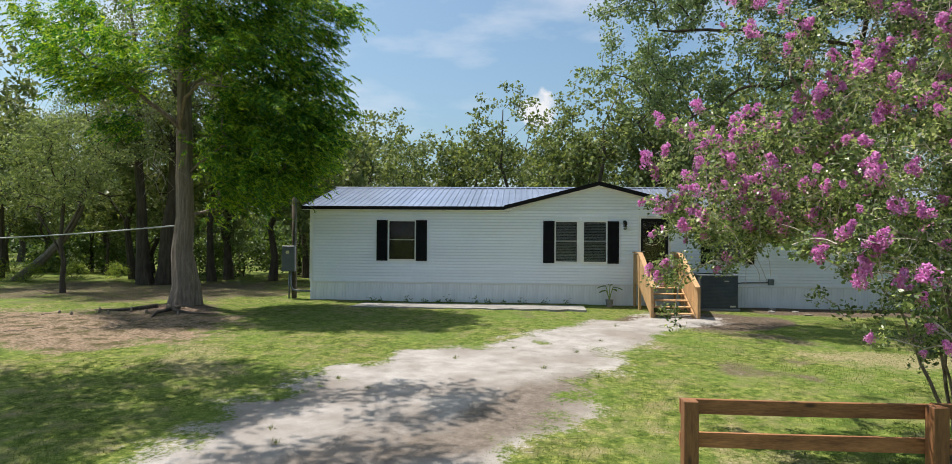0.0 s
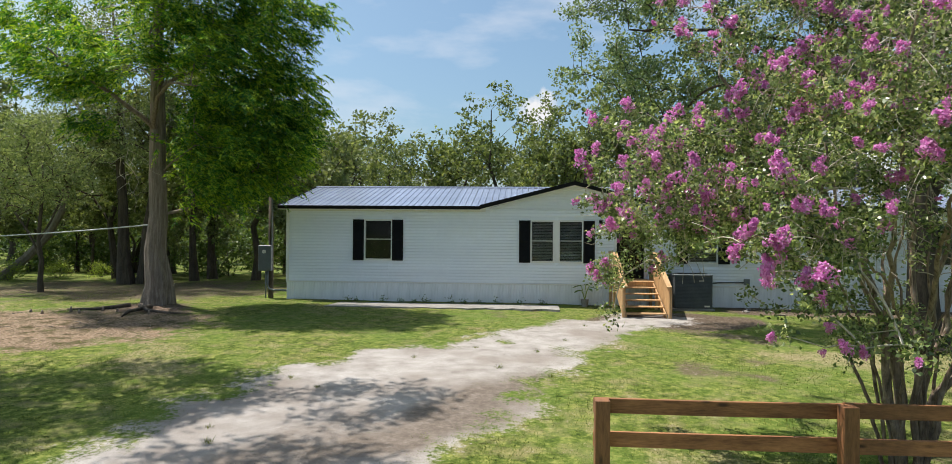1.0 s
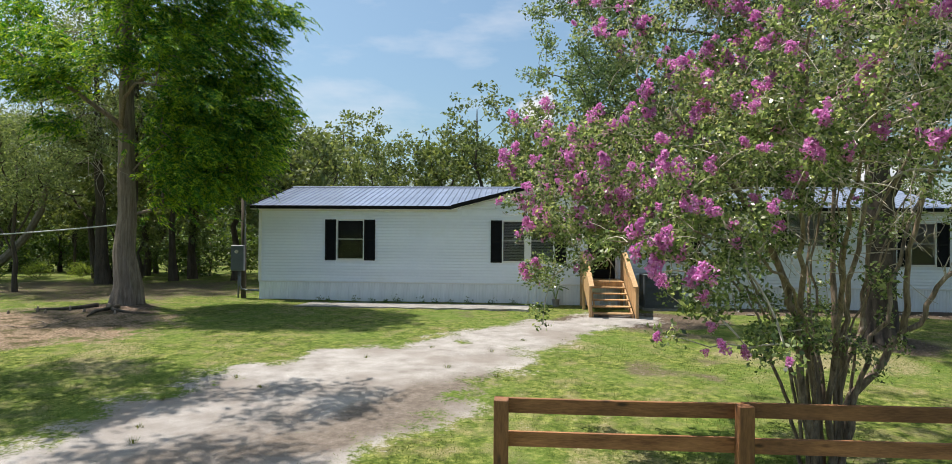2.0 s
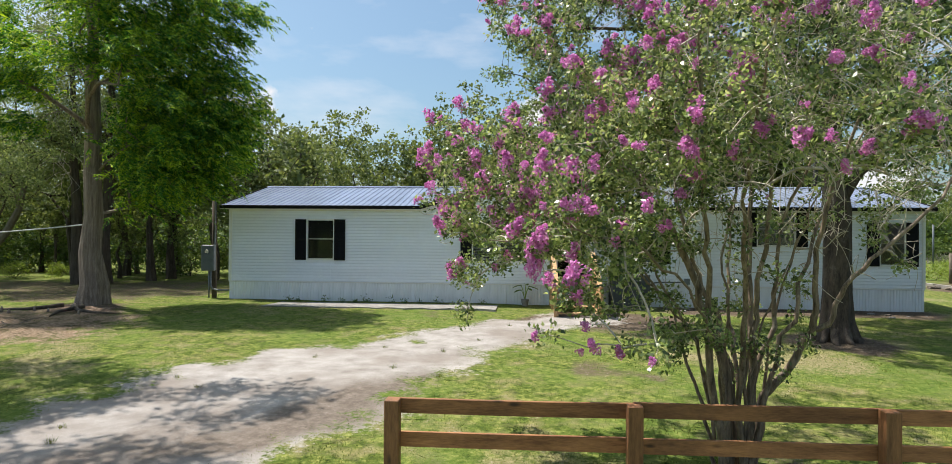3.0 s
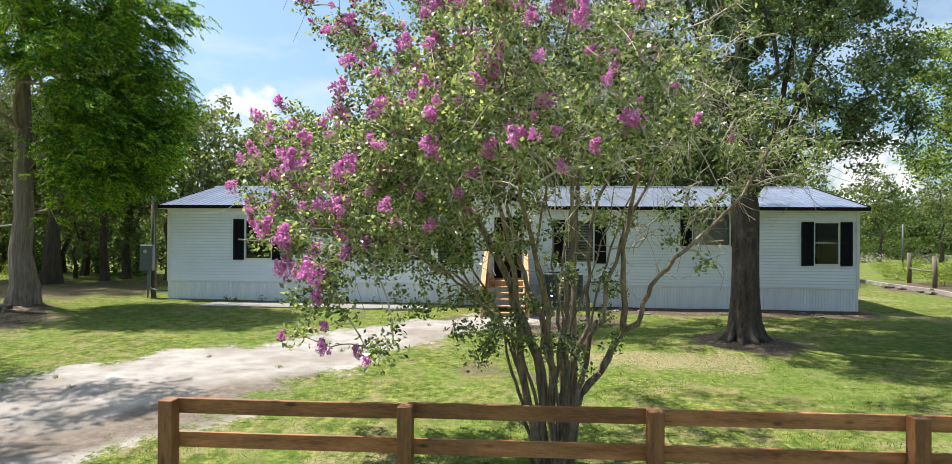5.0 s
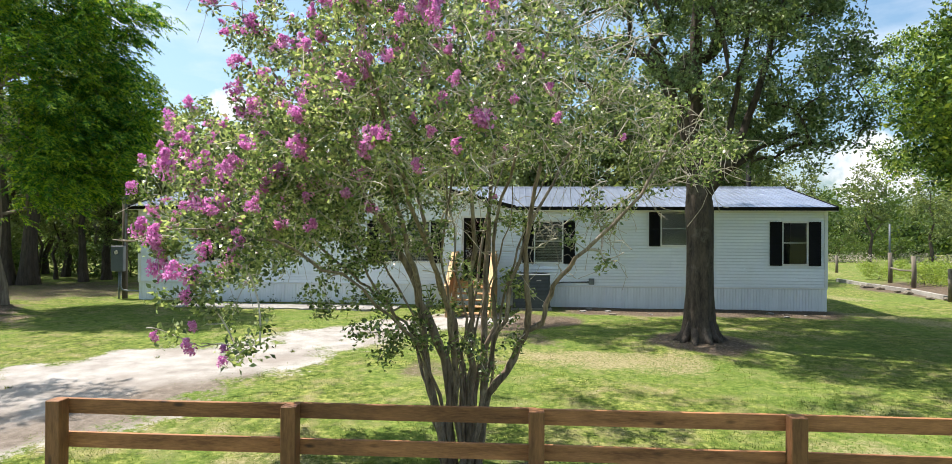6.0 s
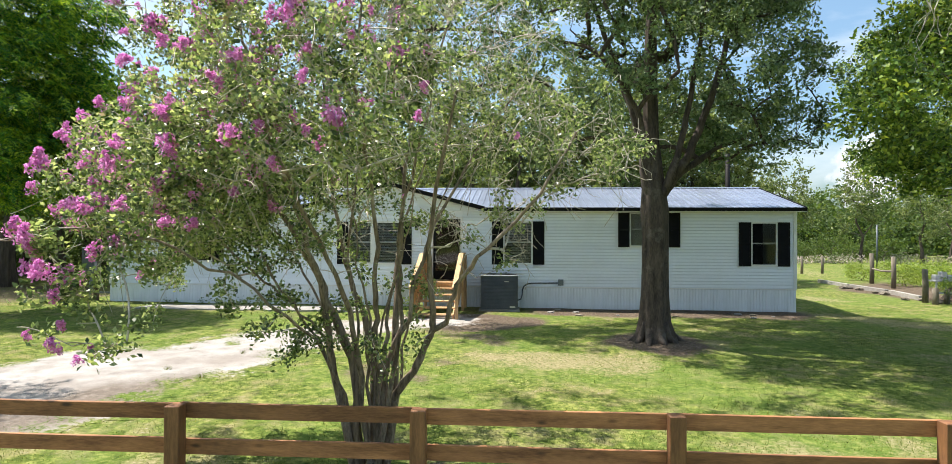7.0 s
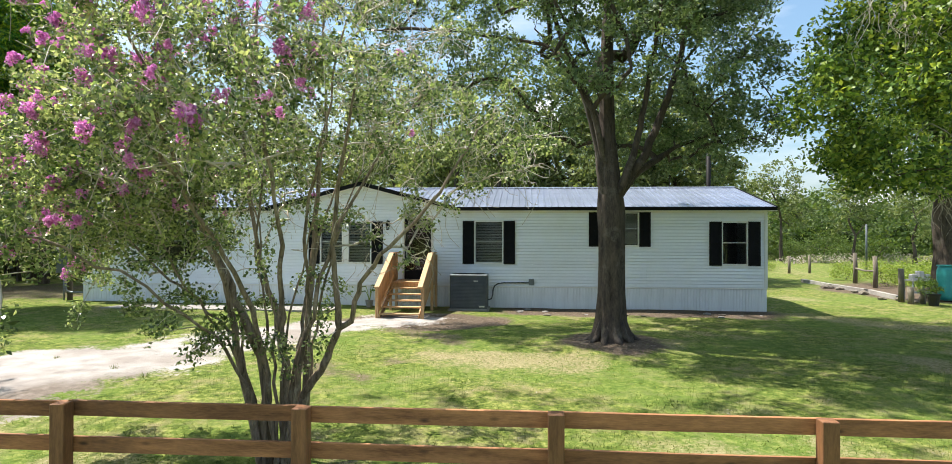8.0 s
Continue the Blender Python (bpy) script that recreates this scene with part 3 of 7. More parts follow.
bm = bmesh.new()
box(bm, HX0 - 0.005, HX1 + 0.005, HY0 - 0.052, HY0 - 0.001, SID_Z - 0.045, SID_Z, 0.006)
part("skirting_rail", bm, WHITE, house)
skirts = thing("skirting", (3.4, HY0, 0), "ribbed white vinyl skirting at the foot of the house", "skirting", kind="structure")
bm = bmesh.new()
PANEL = (HX1 - HX0) / 60
prof = []
for k in range(4):
    a = PANEL * k / 4
    prof += [(a, 0.002), (a + 0.008, 0.002), (a + 0.016, -0.014), (a + PANEL / 4 - 0.008, -0.014), (a + PANEL / 4, 0.002)]
low = [bm.verts.new((px, py, -0.25)) for px, py in prof]
high = [bm.verts.new((px, py, SID_Z - 0.04)) for px, py in prof]
for i in range(len(prof) - 1):
    bm.faces.new((low[i], low[i + 1], high[i + 1], high[i]))
skirt_me = bpy.data.meshes.new("skirting_panel")
bm.to_mesh(skirt_me)
bm.free()
skirt_me.materials.append(SKIRT)
for k in range(60):
    ob = new("skirting_panel", skirt_me)
    ob.parent = skirts
    ob.location = (HX0 + k * PANEL - 3.4, -0.006 + 0.003 * math.sin(k * 2.3), 0.004 * math.sin(k * 1.7))
bm = bmesh.new()
box(bm, HX0, HX1, HY0, HY0 + 0.1, -0.25, -0.01)
box(bm, HX0, HX0 + 0.1, HY0 + 0.1, HY1, -0.25, -0.205)
part("skirting_base", bm, SKIRT, skirts)

# roof: ribbed metal sheets
SHEET = (15.74 + 8.92) / 27


def sheet_mesh(y0, z0, y1, z1):
    bm = bmesh.new()
    prof = [(0.0, 0.0)]
    for k in range(4):
        c = SHEET * (k + 0.5) / 4
        prof += [(c - 0.035, 0), (c - 0.014, 0.026), (c + 0.014, 0.026), (c + 0.035, 0)]
    prof.append((SHEET, 0.0))
    lo = [bm.verts.new((a, y0, z0 + h)) for a, h in prof]
    hi = [bm.verts.new((a, y1, z1 + h)) for a, h in prof]
    for i in range(len(prof) - 1):
        bm.faces.new((lo[i], lo[i + 1], hi[i + 1], hi[i]))
    low0, low1 = bm.verts.new((0, y0, z0 - 0.012)), bm.verts.new((SHEET, y0, z0 - 0.012))
    up0, up1 = bm.verts.new((0, y1, z1 - 0.012)), bm.verts.new((SHEET, y1, z1 - 0.012))
    bm.faces.new((low0, up0, up1, low1))
    bm.faces.new((low0, low1, *lo[::-1]))
    me = bpy.data.meshes.new("roof_sheet")
    bm.to_mesh(me)
    bm.free()
    me.materials.append(ROOF)
    return me


CUT_Y = HY0 + 0.16
CUT_Z = EAVE_Z + SLOPE * (CUT_Y - EAVE_Y)
bm = bmesh.new()
for x0, x1, y0, z0 in ((-8.90, -1.62, EAVE_Y + 0.02, EAVE_Z), (-1.619, 4.779, CUT_Y, CUT_Z), (4.78, 15.72, EAVE_Y + 0.02, EAVE_Z), (-8.90, 15.72, 2 * RIDGE_Y - EAVE_Y - 0.02, EAVE_Z)):
    slab(bm, [(x0, y0, z0 - 0.10), (x1, y0, z0 - 0.10), (x1, RIDGE_Y, RIDGE_Z - 0.10), (x0, RIDGE_Y, RIDGE_Z - 0.10)], (0, 0, 0.075))
roof = part("roof", bm, ROOF, house, "dark ribbed metal roof")
front_sheet = sheet_mesh(EAVE_Y, EAVE_Z, RIDGE_Y, RIDGE_Z)
back_sheet = sheet_mesh(2 * RIDGE_Y - EAVE_Y, EAVE_Z, RIDGE_Y, RIDGE_Z)
short_sheet = sheet_mesh(CUT_Y, CUT_Z, RIDGE_Y, RIDGE_Z)
for k in range(27):
    for me in (short_sheet if 8 <= k <= 14 else front_sheet, back_sheet):
        ob = new("roof_sheet", me)
        ob.parent = roof
        ob.location = Vector((-8.92 + k * SHEET, 0, 0)) - ORIGIN[roof]
bm = bmesh.new()
slab(bm, [(-8.93, RIDGE_Y - 0.16, RIDGE_Z - 0.002), (-8.93, RIDGE_Y, RIDGE_Z + 0.045), (-8.93, RIDGE_Y + 0.16, RIDGE_Z - 0.002)], (15.75 + 8.93, 0, 0))
part("ridge_cap", bm, ROOF, roof)
# front gable roof: two planes that die into the main slope
back_y = EAVE_Y + (PEAK_Z - EAVE_Z) / SLOPE
for s in (-1, 1):
    bm = bmesh.new()
    slab(bm, [(PEAK_X, EAVE_Y - 0.08, PEAK_Z + 0.03), (PEAK_X, back_y + 0.15, PEAK_Z + 0.03), (PEAK_X + s * (GABLE_HALF + 0.16), EAVE_Y - 0.08, EAVE_Z + 0.02)], (0, 0, -0.05))
    gable = part("gable_roof", bm, ROOF, roof)
    bm = bmesh.new()
    n = 11
    for k in range(1, n):
        f = k / n
        x = PEAK_X + s * f * (GABLE_HALF + 0.16)
        z = PEAK_Z + 0.035 + (EAVE_Z - PEAK_Z - 0.01) * f
        y1 = EAVE_Y - 0.06 + (back_y + 0.2 - EAVE_Y) * (1 - f)
        box(bm, x - 0.02, x + 0.02, EAVE_Y - 0.075, y1, z - 0.01, z + 0.022)
    part("gable_rib", bm, ROOF, roof)
    bm = bmesh.new()
    slab(bm, [(PEAK_X, EAVE_Y - 0.10, PEAK_Z + 0.055), (PEAK_X, EAVE_Y - 0.10, PEAK_Z - 0.085), (PEAK_X + s * (GABLE_HALF + 0.2), EAVE_Y - 0.10, EAVE_Z - 0.10), (PEAK_X + s * (GABLE_HALF + 0.2), EAVE_Y - 0.10, EAVE_Z + 0.045)], (0, 0.03, 0))
    part("rake_trim", bm, BLACK, roof, "black metal trim")
    bm = bmesh.new()
    slab(bm, [(PEAK_X, EAVE_Y - 0.07, PEAK_Z - 0.09), (PEAK_X + s * (GABLE_HALF + 0.1), EAVE_Y - 0.07, EAVE_Z - 0.09), (PEAK_X + s * (GABLE_HALF + 0.1), HY0, EAVE_Z - 0.09), (PEAK_X, HY0, PEAK_Z - 0.09)], (0, 0, 0.02))
    part("soffit", bm, WHITE, roof)
for a, b in ((-8.93, PEAK_X - GABLE_HALF - 0.18), (PEAK_X + GABLE_HALF + 0.18, 15.75)):
    bm = bmesh.new()
    box(bm, a, b, EAVE_Y - 0.03, EAVE_Y - 0.005, EAVE_Z - 0.11, EAVE_Z + 0.012, 0.004)
    box(bm, a, b, EAVE_Y - 0.045, EAVE_Y - 0.031, EAVE_Z - 0.035, EAVE_Z + 0.006)
    part("eave_trim", bm, BLACK, roof, "black metal trim")
    bm = bmesh.new()
    box(bm, a, b, EAVE_Y - 0.005, HY0 - 0.0, EAVE_Z - 0.13, EAVE_Z - 0.105)
    part("soffit", bm, WHITE, roof)
for x in (-8.945, 15.735):
    for y0, y1 in ((EAVE_Y, RIDGE_Y), (2 * RIDGE_Y - EAVE_Y, RIDGE_Y)):
        bm = bmesh.new()
        slab(bm, [(x, y0, EAVE_Z - 0.10), (x, y0, EAVE_Z + 0.035), (x, y1, RIDGE_Z + 0.035), (x, y1, RIDGE_Z - 0.10)], (0.02, 0, 0))
        part("rake_trim", bm, BLACK, roof, "black metal trim")


# windows with blinds and shutters
def window(key, blind, pale=False, shutters=(True, True), shutter_w=0.40):
    x0, x1, z0, z1 = OPENINGS[key]
    y = HY0
    bm = bmesh.new()
    w = 0.05
    for a, b, c, d in ((x0 - w, x0 + 0.012, z0 - w, z1 + w), (x1 - 0.012, x1 + w, z0 - w, z1 + w), (x0 + 0.012, x1 - 0.012, z1 - 0.012, z1 + w), (x0 + 0.012, x1 - 0.012, z0 - w, z0 + 0.012)):
        box(bm, a, b, y - 0.052, y + 0.09, c, d, 0.004)
    win = part("window", bm, WHITE, house, "white vinyl sash window")
    zm = (z0 + z1) / 2 + 0.02
    bm = bmesh.new()
    box(bm, x0 + 0.012, x1 - 0.012, y + 0.0, y + 0.05, zm - 0.02, zm + 0.02, 0.004)
    part("sash_rail", bm, WHITE, win)
    for c, d, off in ((z0 + 0.012, zm - 0.02, 0.02), (zm + 0.02, z1 - 0.012, 0.035)):
        bm = bmesh.new()
        box(bm, x0 + 0.012, x1 - 0.012, y + off, y + off + 0.004, c, d)
        part("pane", bm, GLASS, win)
    bm = bmesh.new()
    box(bm, x0 + 0.014, x1 - 0.014, y - 0.012, y - 0.011, z0 + 0.014, z1 - 0.014)
    part("insect_screen", bm, SCREEN, win)
    if blind:
        bm = bmesh.new()
        tilt = 0.062 if pale else 0.034
        k = z0 + 0.03
        while k < z1 - 0.03:
            slab(bm, [(x0 + 0.02, y + 0.070, k), (x1 - 0.02, y + 0.070, k), (x1 - 0.02, y + 0.115, k + tilt), (x0 + 0.02, y + 0.115, k + tilt)], (0, 0, 0.003))
            k += 0.055
        part("blind", bm, PALE_BLIND if pale else BLIND, win, "slatted window blind")
    for side, on in zip((-1, 1), shutters):
        if not on:
            continue
        a = x0 - 0.035 - shutter_w if side < 0 else x1 + 0.035
        b = a + shutter_w
        bm = bmesh.new()
        yy = y - 0.075
        za, zb = z0 - 0.05, z1 + 0.03
        for c in ((a, a + 0.055, za, zb), (b - 0.055, b, za, zb), (a + 0.055, b - 0.055, za, za + 0.07), (a + 0.055, b - 0.055, zb - 0.07, zb), (a + 0.055, b - 0.055, (za + zb) / 2 - 0.03, (za + zb) / 2 + 0.03)):
            box(bm, c[0], c[1], yy, y - 0.026, c[2], c[3])
        k = za + 0.08
        while k < zb - 0.09:
            slab(bm, [(a + 0.05, yy + 0.006, k), (b - 0.05, yy + 0.006, k), (b - 0.05, yy + 0.026, k + 0.04), (a + 0.05, yy + 0.026, k + 0.04)], (0, 0, 0.005))
            k += 0.045
        box(bm, a + 0.05, b - 0.05, yy + 0.027, yy + 0.031, za + 0.05, zb - 0.05)
        part("shutter", bm, BLACK, win, "black louvred shutter")
    return win


window("a", False)
window("b", True, shutters=(True, False))
window("c", True, shutters=(False, True))
window("d", True)
window("e", True, pale=True, shutter_w=0.38)
window("f", False)
bm = bmesh.new()
box(bm, 1.025, 1.135, HY0 - 0.050, HY0 - 0.003, 1.49, 2.99)
part("mullion", bm, WHITE, house)

# door: dark storm door in white casing
x0, x1, z0, z1 = OPENINGS["door"]
bm = bmesh.new()
for a, b, c, d in ((x0 - 0.06, x0 + 0.015, z0, z1 + 0.06), (x1 - 0.015, x1 + 0.06, z0, z1 + 0.06), (x0 + 0.015, x1 - 0.015, z1 - 0.015, z1 + 0.06)):
    box(bm, a, b, HY0 - 0.052, HY0 + 0.1, c, d, 0.004)
casing = part("door_casing", bm, WHITE, house)
bm = bmesh.new()
for a, b, c, d in ((x0 + 0.02, x0 + 0.11, z0 + 0.02, z1 - 0.02), (x1 - 0.11, x1 - 0.02, z0 + 0.02, z1 - 0.02), (x0 + 0.11, x1 - 0.11, z1 - 0.12, z1 - 0.02), (x0 + 0.11, x1 - 0.11, z0 + 0.02, z0 + 0.32)):
    box(bm, a, b, HY0 + 0.01, HY0 + 0.05, c, d, 0.004)
door = part("door", bm, BLACK, house, "dark storm door with full glass")
bm = bmesh.new()
box(bm, x0 + 0.11, x1 - 0.11, HY0 + 0.028, HY0 + 0.033, z0 + 0.32, z1 - 0.12)
part("pane", bm, GLASS, door)
bm = bmesh.new()
box(bm, x0 + 0.02, x1 - 0.02, HY0 + 0.08, HY0 + 0.115, z0 + 0.01, z1 - 0.02)
part("inner_door", bm, surface("brown_door", (0.012, 0.007, 0.006), (0.028, 0.016, 0.012), 2, 20, 0.7, spec=0.1), door, "dark brown inner door")
bm = bmesh.new()
pipe(bm, [(x0 + 0.065, HY0 + 0.01, 1.92), (x0 + 0.065, HY0 - 0.035, 1.92), (x0 + 0.16, HY0 - 0.04, 1.92)], 0.013)
part("handle", bm, GREY_METAL, door)

# ---- front fence ----
fence = thing("fence", (7.6, 6.55, g1(7.6, 6.55)), "reddish-brown stained three-rail wooden board fence", "fence")
FX0, BAY, FTOP = 0.554, 2.36, 0.815
rngf = random.Random(4)
for k in range(8):
    x = FX0 + k * BAY
    bm = bmesh.new()
    h = FTOP + rngf.uniform(-0.004, 0.014)
    box(bm, x, x + 0.145, 6.45, 6.595, g1(x, 6.5) - 0.3, h, 0.006)
    part("post", bm, CEDAR_POST, fence)
    if k < 7:
        for top in (FTOP - 0.004, 0.465, 0.115):
            bm = bmesh.new()
            a, b = x + (0.0 if k == 0 else 0.075), x + BAY + 0.07
            y0, y1, n = 6.600, 6.638, 10
            rows = []
            sag, bow = rngf.uniform(-0.008, 0.004), rngf.uniform(-0.006, 0.006)
            d0, d1 = rngf.uniform(-0.006, 0.006), rngf.uniform(-0.006, 0.006)
            for i in range(n + 1):
                f = i / n
                xx, arch = a + (b - a) * f, 4 * f * (1 - f)
                zz = top + sag * arch + d0 * (1 - f) + d1 * f
                yy = bow * arch + 0.006
                rows.append([bm.verts.new(c) for c in ((xx, y0 + yy, zz - 0.148), (xx, y0 + yy, zz - 0.004), (xx, y0 + yy + 0.004, zz), (xx, y1 + yy, zz), (xx, y1 + yy, zz - 0.148))])
            for p, q in zip(rows, rows[1:]):
                for i in range(5):
                    bm.faces.new((p[i], p[(i + 1) % 5], q[(i + 1) % 5], q[i]))
            bm.faces.new(rows[0])
            bm.faces.new(rows[-1][::-1])
            bmesh.ops.recalc_face_normals(bm, faces=bm.faces)
            part("rail", bm, CEDAR, fence)


# ---- trees ----
def quads(centres, along, across, size, rng, width=0.5, fold=0.0):
    """Leaves: a pointed four-corner blade at each centre, pointing along, lying across; sizes per leaf."""
    n = len(centres)
    L, W = size[:, None] * along, size[:, None] * across * width
    base = centres - 0.5 * L
    tip = centres + 0.5 * L
    mid = centres + 0.05 * L
    nrm = np.cross(along, across) * size[:, None] * fold
    V = np.stack([base, mid + W * 0.5 + nrm, tip, mid - W * 0.5 + nrm], 1).reshape(-1, 3)
    return V, np.arange(4 * n).reshape(n, 4)


def unit(v):
    return v / np.maximum(np.linalg.norm(v, axis=1, keepdims=True), 1e-9)


def spread(rng, n, droop=0.0, flat=0.0):
    """Random leaf directions: along and across."""
    a = rng.normal(size=(n, 3))
    a[:, 2] = a[:, 2] * (1 - flat) - droop
    a = unit(a)
    b = unit(np.cross(a, rng.normal(size=(n, 3))))
    return a, b


class Skeleton:
    """A branching frame: nodes with a parent; twigs are grown to each wanted tip from the nearest fitting node."""

    def __init__(self, rng):
        self.p, self.up, self.rng = [], [], rng
        self.tips = []

    def chain(self, points, parent=-1):
        for q in points:
            self.p.append(np.asarray(q, float))
            self.up.append(parent)
            parent = len(self.p) - 1
        return parent

    def limb(self, points, parent, bits=5, wobble=0.05):
        """A bent limb through points from node parent."""
        pts = [self.p[parent]] + [np.asarray(q, float) for q in points]
        out = []
        for a, b in zip(pts, pts[1:]):
            d = np.linalg.norm(b - a)
            for k in range(1, bits + 1):
                out.append(a + (b - a) * k / bits + self.rng.normal(size=3) * wobble * d / bits * (k < bits))
        return self.chain(out, parent)

    def reach(self, tip, low=0, bits=4, bend=0.12, lift=0.35):
        P = np.array(self.p[low:])
        d = P - tip
        cost = np.linalg.norm(d, axis=1) + lift * np.maximum(0, d[:, 2]) * 2
        j = int(np.argmin(cost)) + low
        a = self.p[j]
        L = np.linalg.norm(tip - a)
        out = []
        side = self.rng.normal(size=3) * bend * L
        for k in range(1, bits + 1):
            f = k / bits
            out.append(a + (tip - a) * f + side * 4 * f * (1 - f) * 0.5 + np.array([0, 0, 0.10 * L * 4 * f * (1 - f)]))
        self.tips.append(self.chain(out, j))

    def radii(self, tip_r, power, cap):
        n = len(self.p)
        load = np.zeros(n)
        kids = np.zeros(n, int)
        for i in range(n):
            if self.up[i] >= 0:
                kids[self.up[i]] += 1
        for i in range(n - 1, -1, -1):
            if kids[i] == 0:
                load[i] += 1
            if self.up[i] >= 0:
                load[self.up[i]] += load[i]
        return np.minimum(tip_r * load ** power, cap)

    def tubes(self, r, sides=6, only=None):
        """Verts and faces: tapered tubes that run on along each limb; side shoots begin inside their parent."""
        P, U = np.array(self.p), np.array(self.up)
        n = len(P)
        links = np.nonzero(U >= 0)[0]
        if only is not None:
            links = links[only(links)]
        d = np.zeros((n, 3))
        d[links] = unit(P[links] - P[U[links]])
        main = {}
        for i in links:
            u = U[i]
            if u not in main or r[i] > r[main[u]]:
                main[u] = i
        ang = np.arange(sides) * 2 * np.pi / sides
        ref = np.array([0.29, 0.91, 0.18])

        def rings(c, way, rad):
            a = unit(np.cross(way, ref))
            b = np.cross(way, a)
            return c[:, None, :] + (a[:, None, :] * np.cos(ang)[None, :, None] + b[:, None, :] * np.sin(ang)[None, :, None]) * rad[:, None, None]

        has = np.zeros(n, bool)
        has[links] = True
        own = rings(P[links], d[links], r[links])
        at = np.full(n, -1)
        at[links] = np.arange(len(links)) * sides
        fresh = np.array([i for i in links if not (has[U[i]] and main[U[i]] == i)], int)
        start = rings(P[U[fresh]], d[fresh], np.minimum(r[U[fresh]], r[fresh] * 1.35))
        begin = np.full(n, -1)
        begin[links] = at[U[links]]
        begin[fresh] = (len(links) + np.arange(len(fresh))) * sides
        V = np.concatenate([own.reshape(-1, 3), start.reshape(-1, 3)])
        k = np.arange(sides)
        A, B = begin[links][:, None], at[links][:, None]
        F = np.stack([A + k, A + (k + 1) % sides, B + (k + 1) % sides, B + k], -1).reshape(-1, 4)
        return V, F


def in_blobs(rng, blobs, n, shell=0.45):
    """Points in a set of ellipsoids (centre, radii), thicker towards their skins."""
    vol = np.array([b[1][0] * b[1][1] * b[1][2] for b in blobs]) ** 0.8
    pick = rng.choice(len(blobs), n, p=vol / vol.sum())
    d = unit(rng.normal(size=(n, 3)))
    rad = rng.uniform(shell, 1, size=(n, 1)) ** 0.6
    C, R = np.array([b[0] for b in blobs], float), np.array([b[1] for b in blobs], float)
    return C[pick] + d * rad * R[pick]


def flare_trunk(bm, points, radii, sides=18, ridges=6, depth=0.16, roots=0.0, seed=0.0):
    """A trunk: rings along points, fluted, spreading into roots at the foot."""
    rings = []
    pts = [Vector(p) for p in points]
    for i, (p, r) in enumerate(zip(pts, radii)):
        d = (pts[min(i + 1, len(pts) - 1)] - pts[max(i - 1, 0)]).normalized()
        u = Vector((1, 0, 0)) - d * d.x
        u.normalize()
        v = d.cross(u)
        low = max(0.0, 1 - i / 3.0)
        ring = []
        for k in range(sides):
            a = 2 * math.pi * k / sides
            flute = math.cos(a * ridges + seed + 0.3 * math.sin(i * 0.7)) * depth * (0.35 + 0.65 * low) + 0.05 * noise.noise(Vector((math.cos(a) * 2, math.sin(a) * 2, i * 0.6 + seed)))
            rr = r * (1 + flute + roots * low * max(0, math.cos(a * 5 + seed)) ** 2)
            ring.append(bm.verts.new(p + (u * math.cos(a) + v * math.sin(a)) * rr))
        rings.append(ring)
    for a, b in zip(rings, rings[1:]):
        for k in range(sides):
            bm.faces.new((a[k], a[(k + 1) % sides], b[(k + 1) % sides], b[k]))
    bm.faces.new(rings[-1])
    return bm


def leaves_round(rng, tips, per, radius, size, flat=0.0, droop=0.0, width=0.5, fold=0.12, squash=0.75):
    n = len(tips) * per
    c = np.repeat(tips, per, 0) + unit(rng.normal(size=(n, 3))) * (rng.uniform(0, 1, (n, 1)) ** 0.55) * 1.7 * np.array([radius, radius, radius * squash])
    a, b = spread(rng, n, droop, flat)
    s = rng.uniform(0.6, 1.25, n) * size
    return quads(c, a, b, s, rng, width, fold)


def tree(name, at, trunk_pts, trunk_r, limbs, blobs, n_tips, per, clump, leaf, mats, label, category="tree", seed=1, tip_r=0.008, power=0.5,
         flat=0.2, droop=0.2, width=0.5, roots=0.5, sides=5, bits=4, shell=0.45, squash=0.75, group="", lift=0.35, extra=None, cap=0.12, fluting=0.16):
    """A tree: fluted trunk, limbs, twigs to every clump, and a crown of single leaves."""
    rng = np.random.default_rng(seed)
    ob = thing(name, at, label, category, group)
    bm = bmesh.new()
    flare_trunk(bm, trunk_pts, trunk_r, 28, 7, fluting, roots, seed)
    part("trunk", bm, mats[0], ob, smooth=True)
    sk = Skeleton(rng)
    sk.chain(trunk_pts)
    first = max(1, len(trunk_pts) // 3)
    girth = []
    for start, pts, *fat in limbs:
        a = len(sk.p)
        sk.limb(pts, start)
        if fat:
            girth.append((a, len(sk.p), fat[0]))
    tips = in_blobs(rng, blobs, n_tips, shell)
    root = np.array(trunk_pts[first])
    for q in tips[np.argsort(np.linalg.norm(tips - root, axis=1))]:
        sk.reach(q, first, bits, lift=lift)
    r = sk.radii(tip_r, power, cap)
    for a, b, fat in girth:
        for i in range(a, b):
            r[i] = max(r[i], fat * (1 - 0.75 * (i - a) / (b - a)))
    nt = len(trunk_pts)
    V, F = sk.tubes(r, sides, only=lambda i: i >= nt)
    tagged(link_mesh("branchwork", array_mesh("branchwork", V, F, at), mats[0], ob, smooth=True), kind="stuff")
    ends = np.array([sk.p[i] for i in sk.tips])
    V, F = leaves_round(rng, ends, per, clump, leaf, flat, droop, width, squash=squash)
    if extra is not None:
        V2, F2 = extra(rng, ends)
        F = np.concatenate([F, F2 + len(V)])
        V = np.concatenate([V, V2])
    tagged(link_mesh("crown", array_mesh("crown", V, F, at), mats[1], ob), kind="stuff")
    return ob


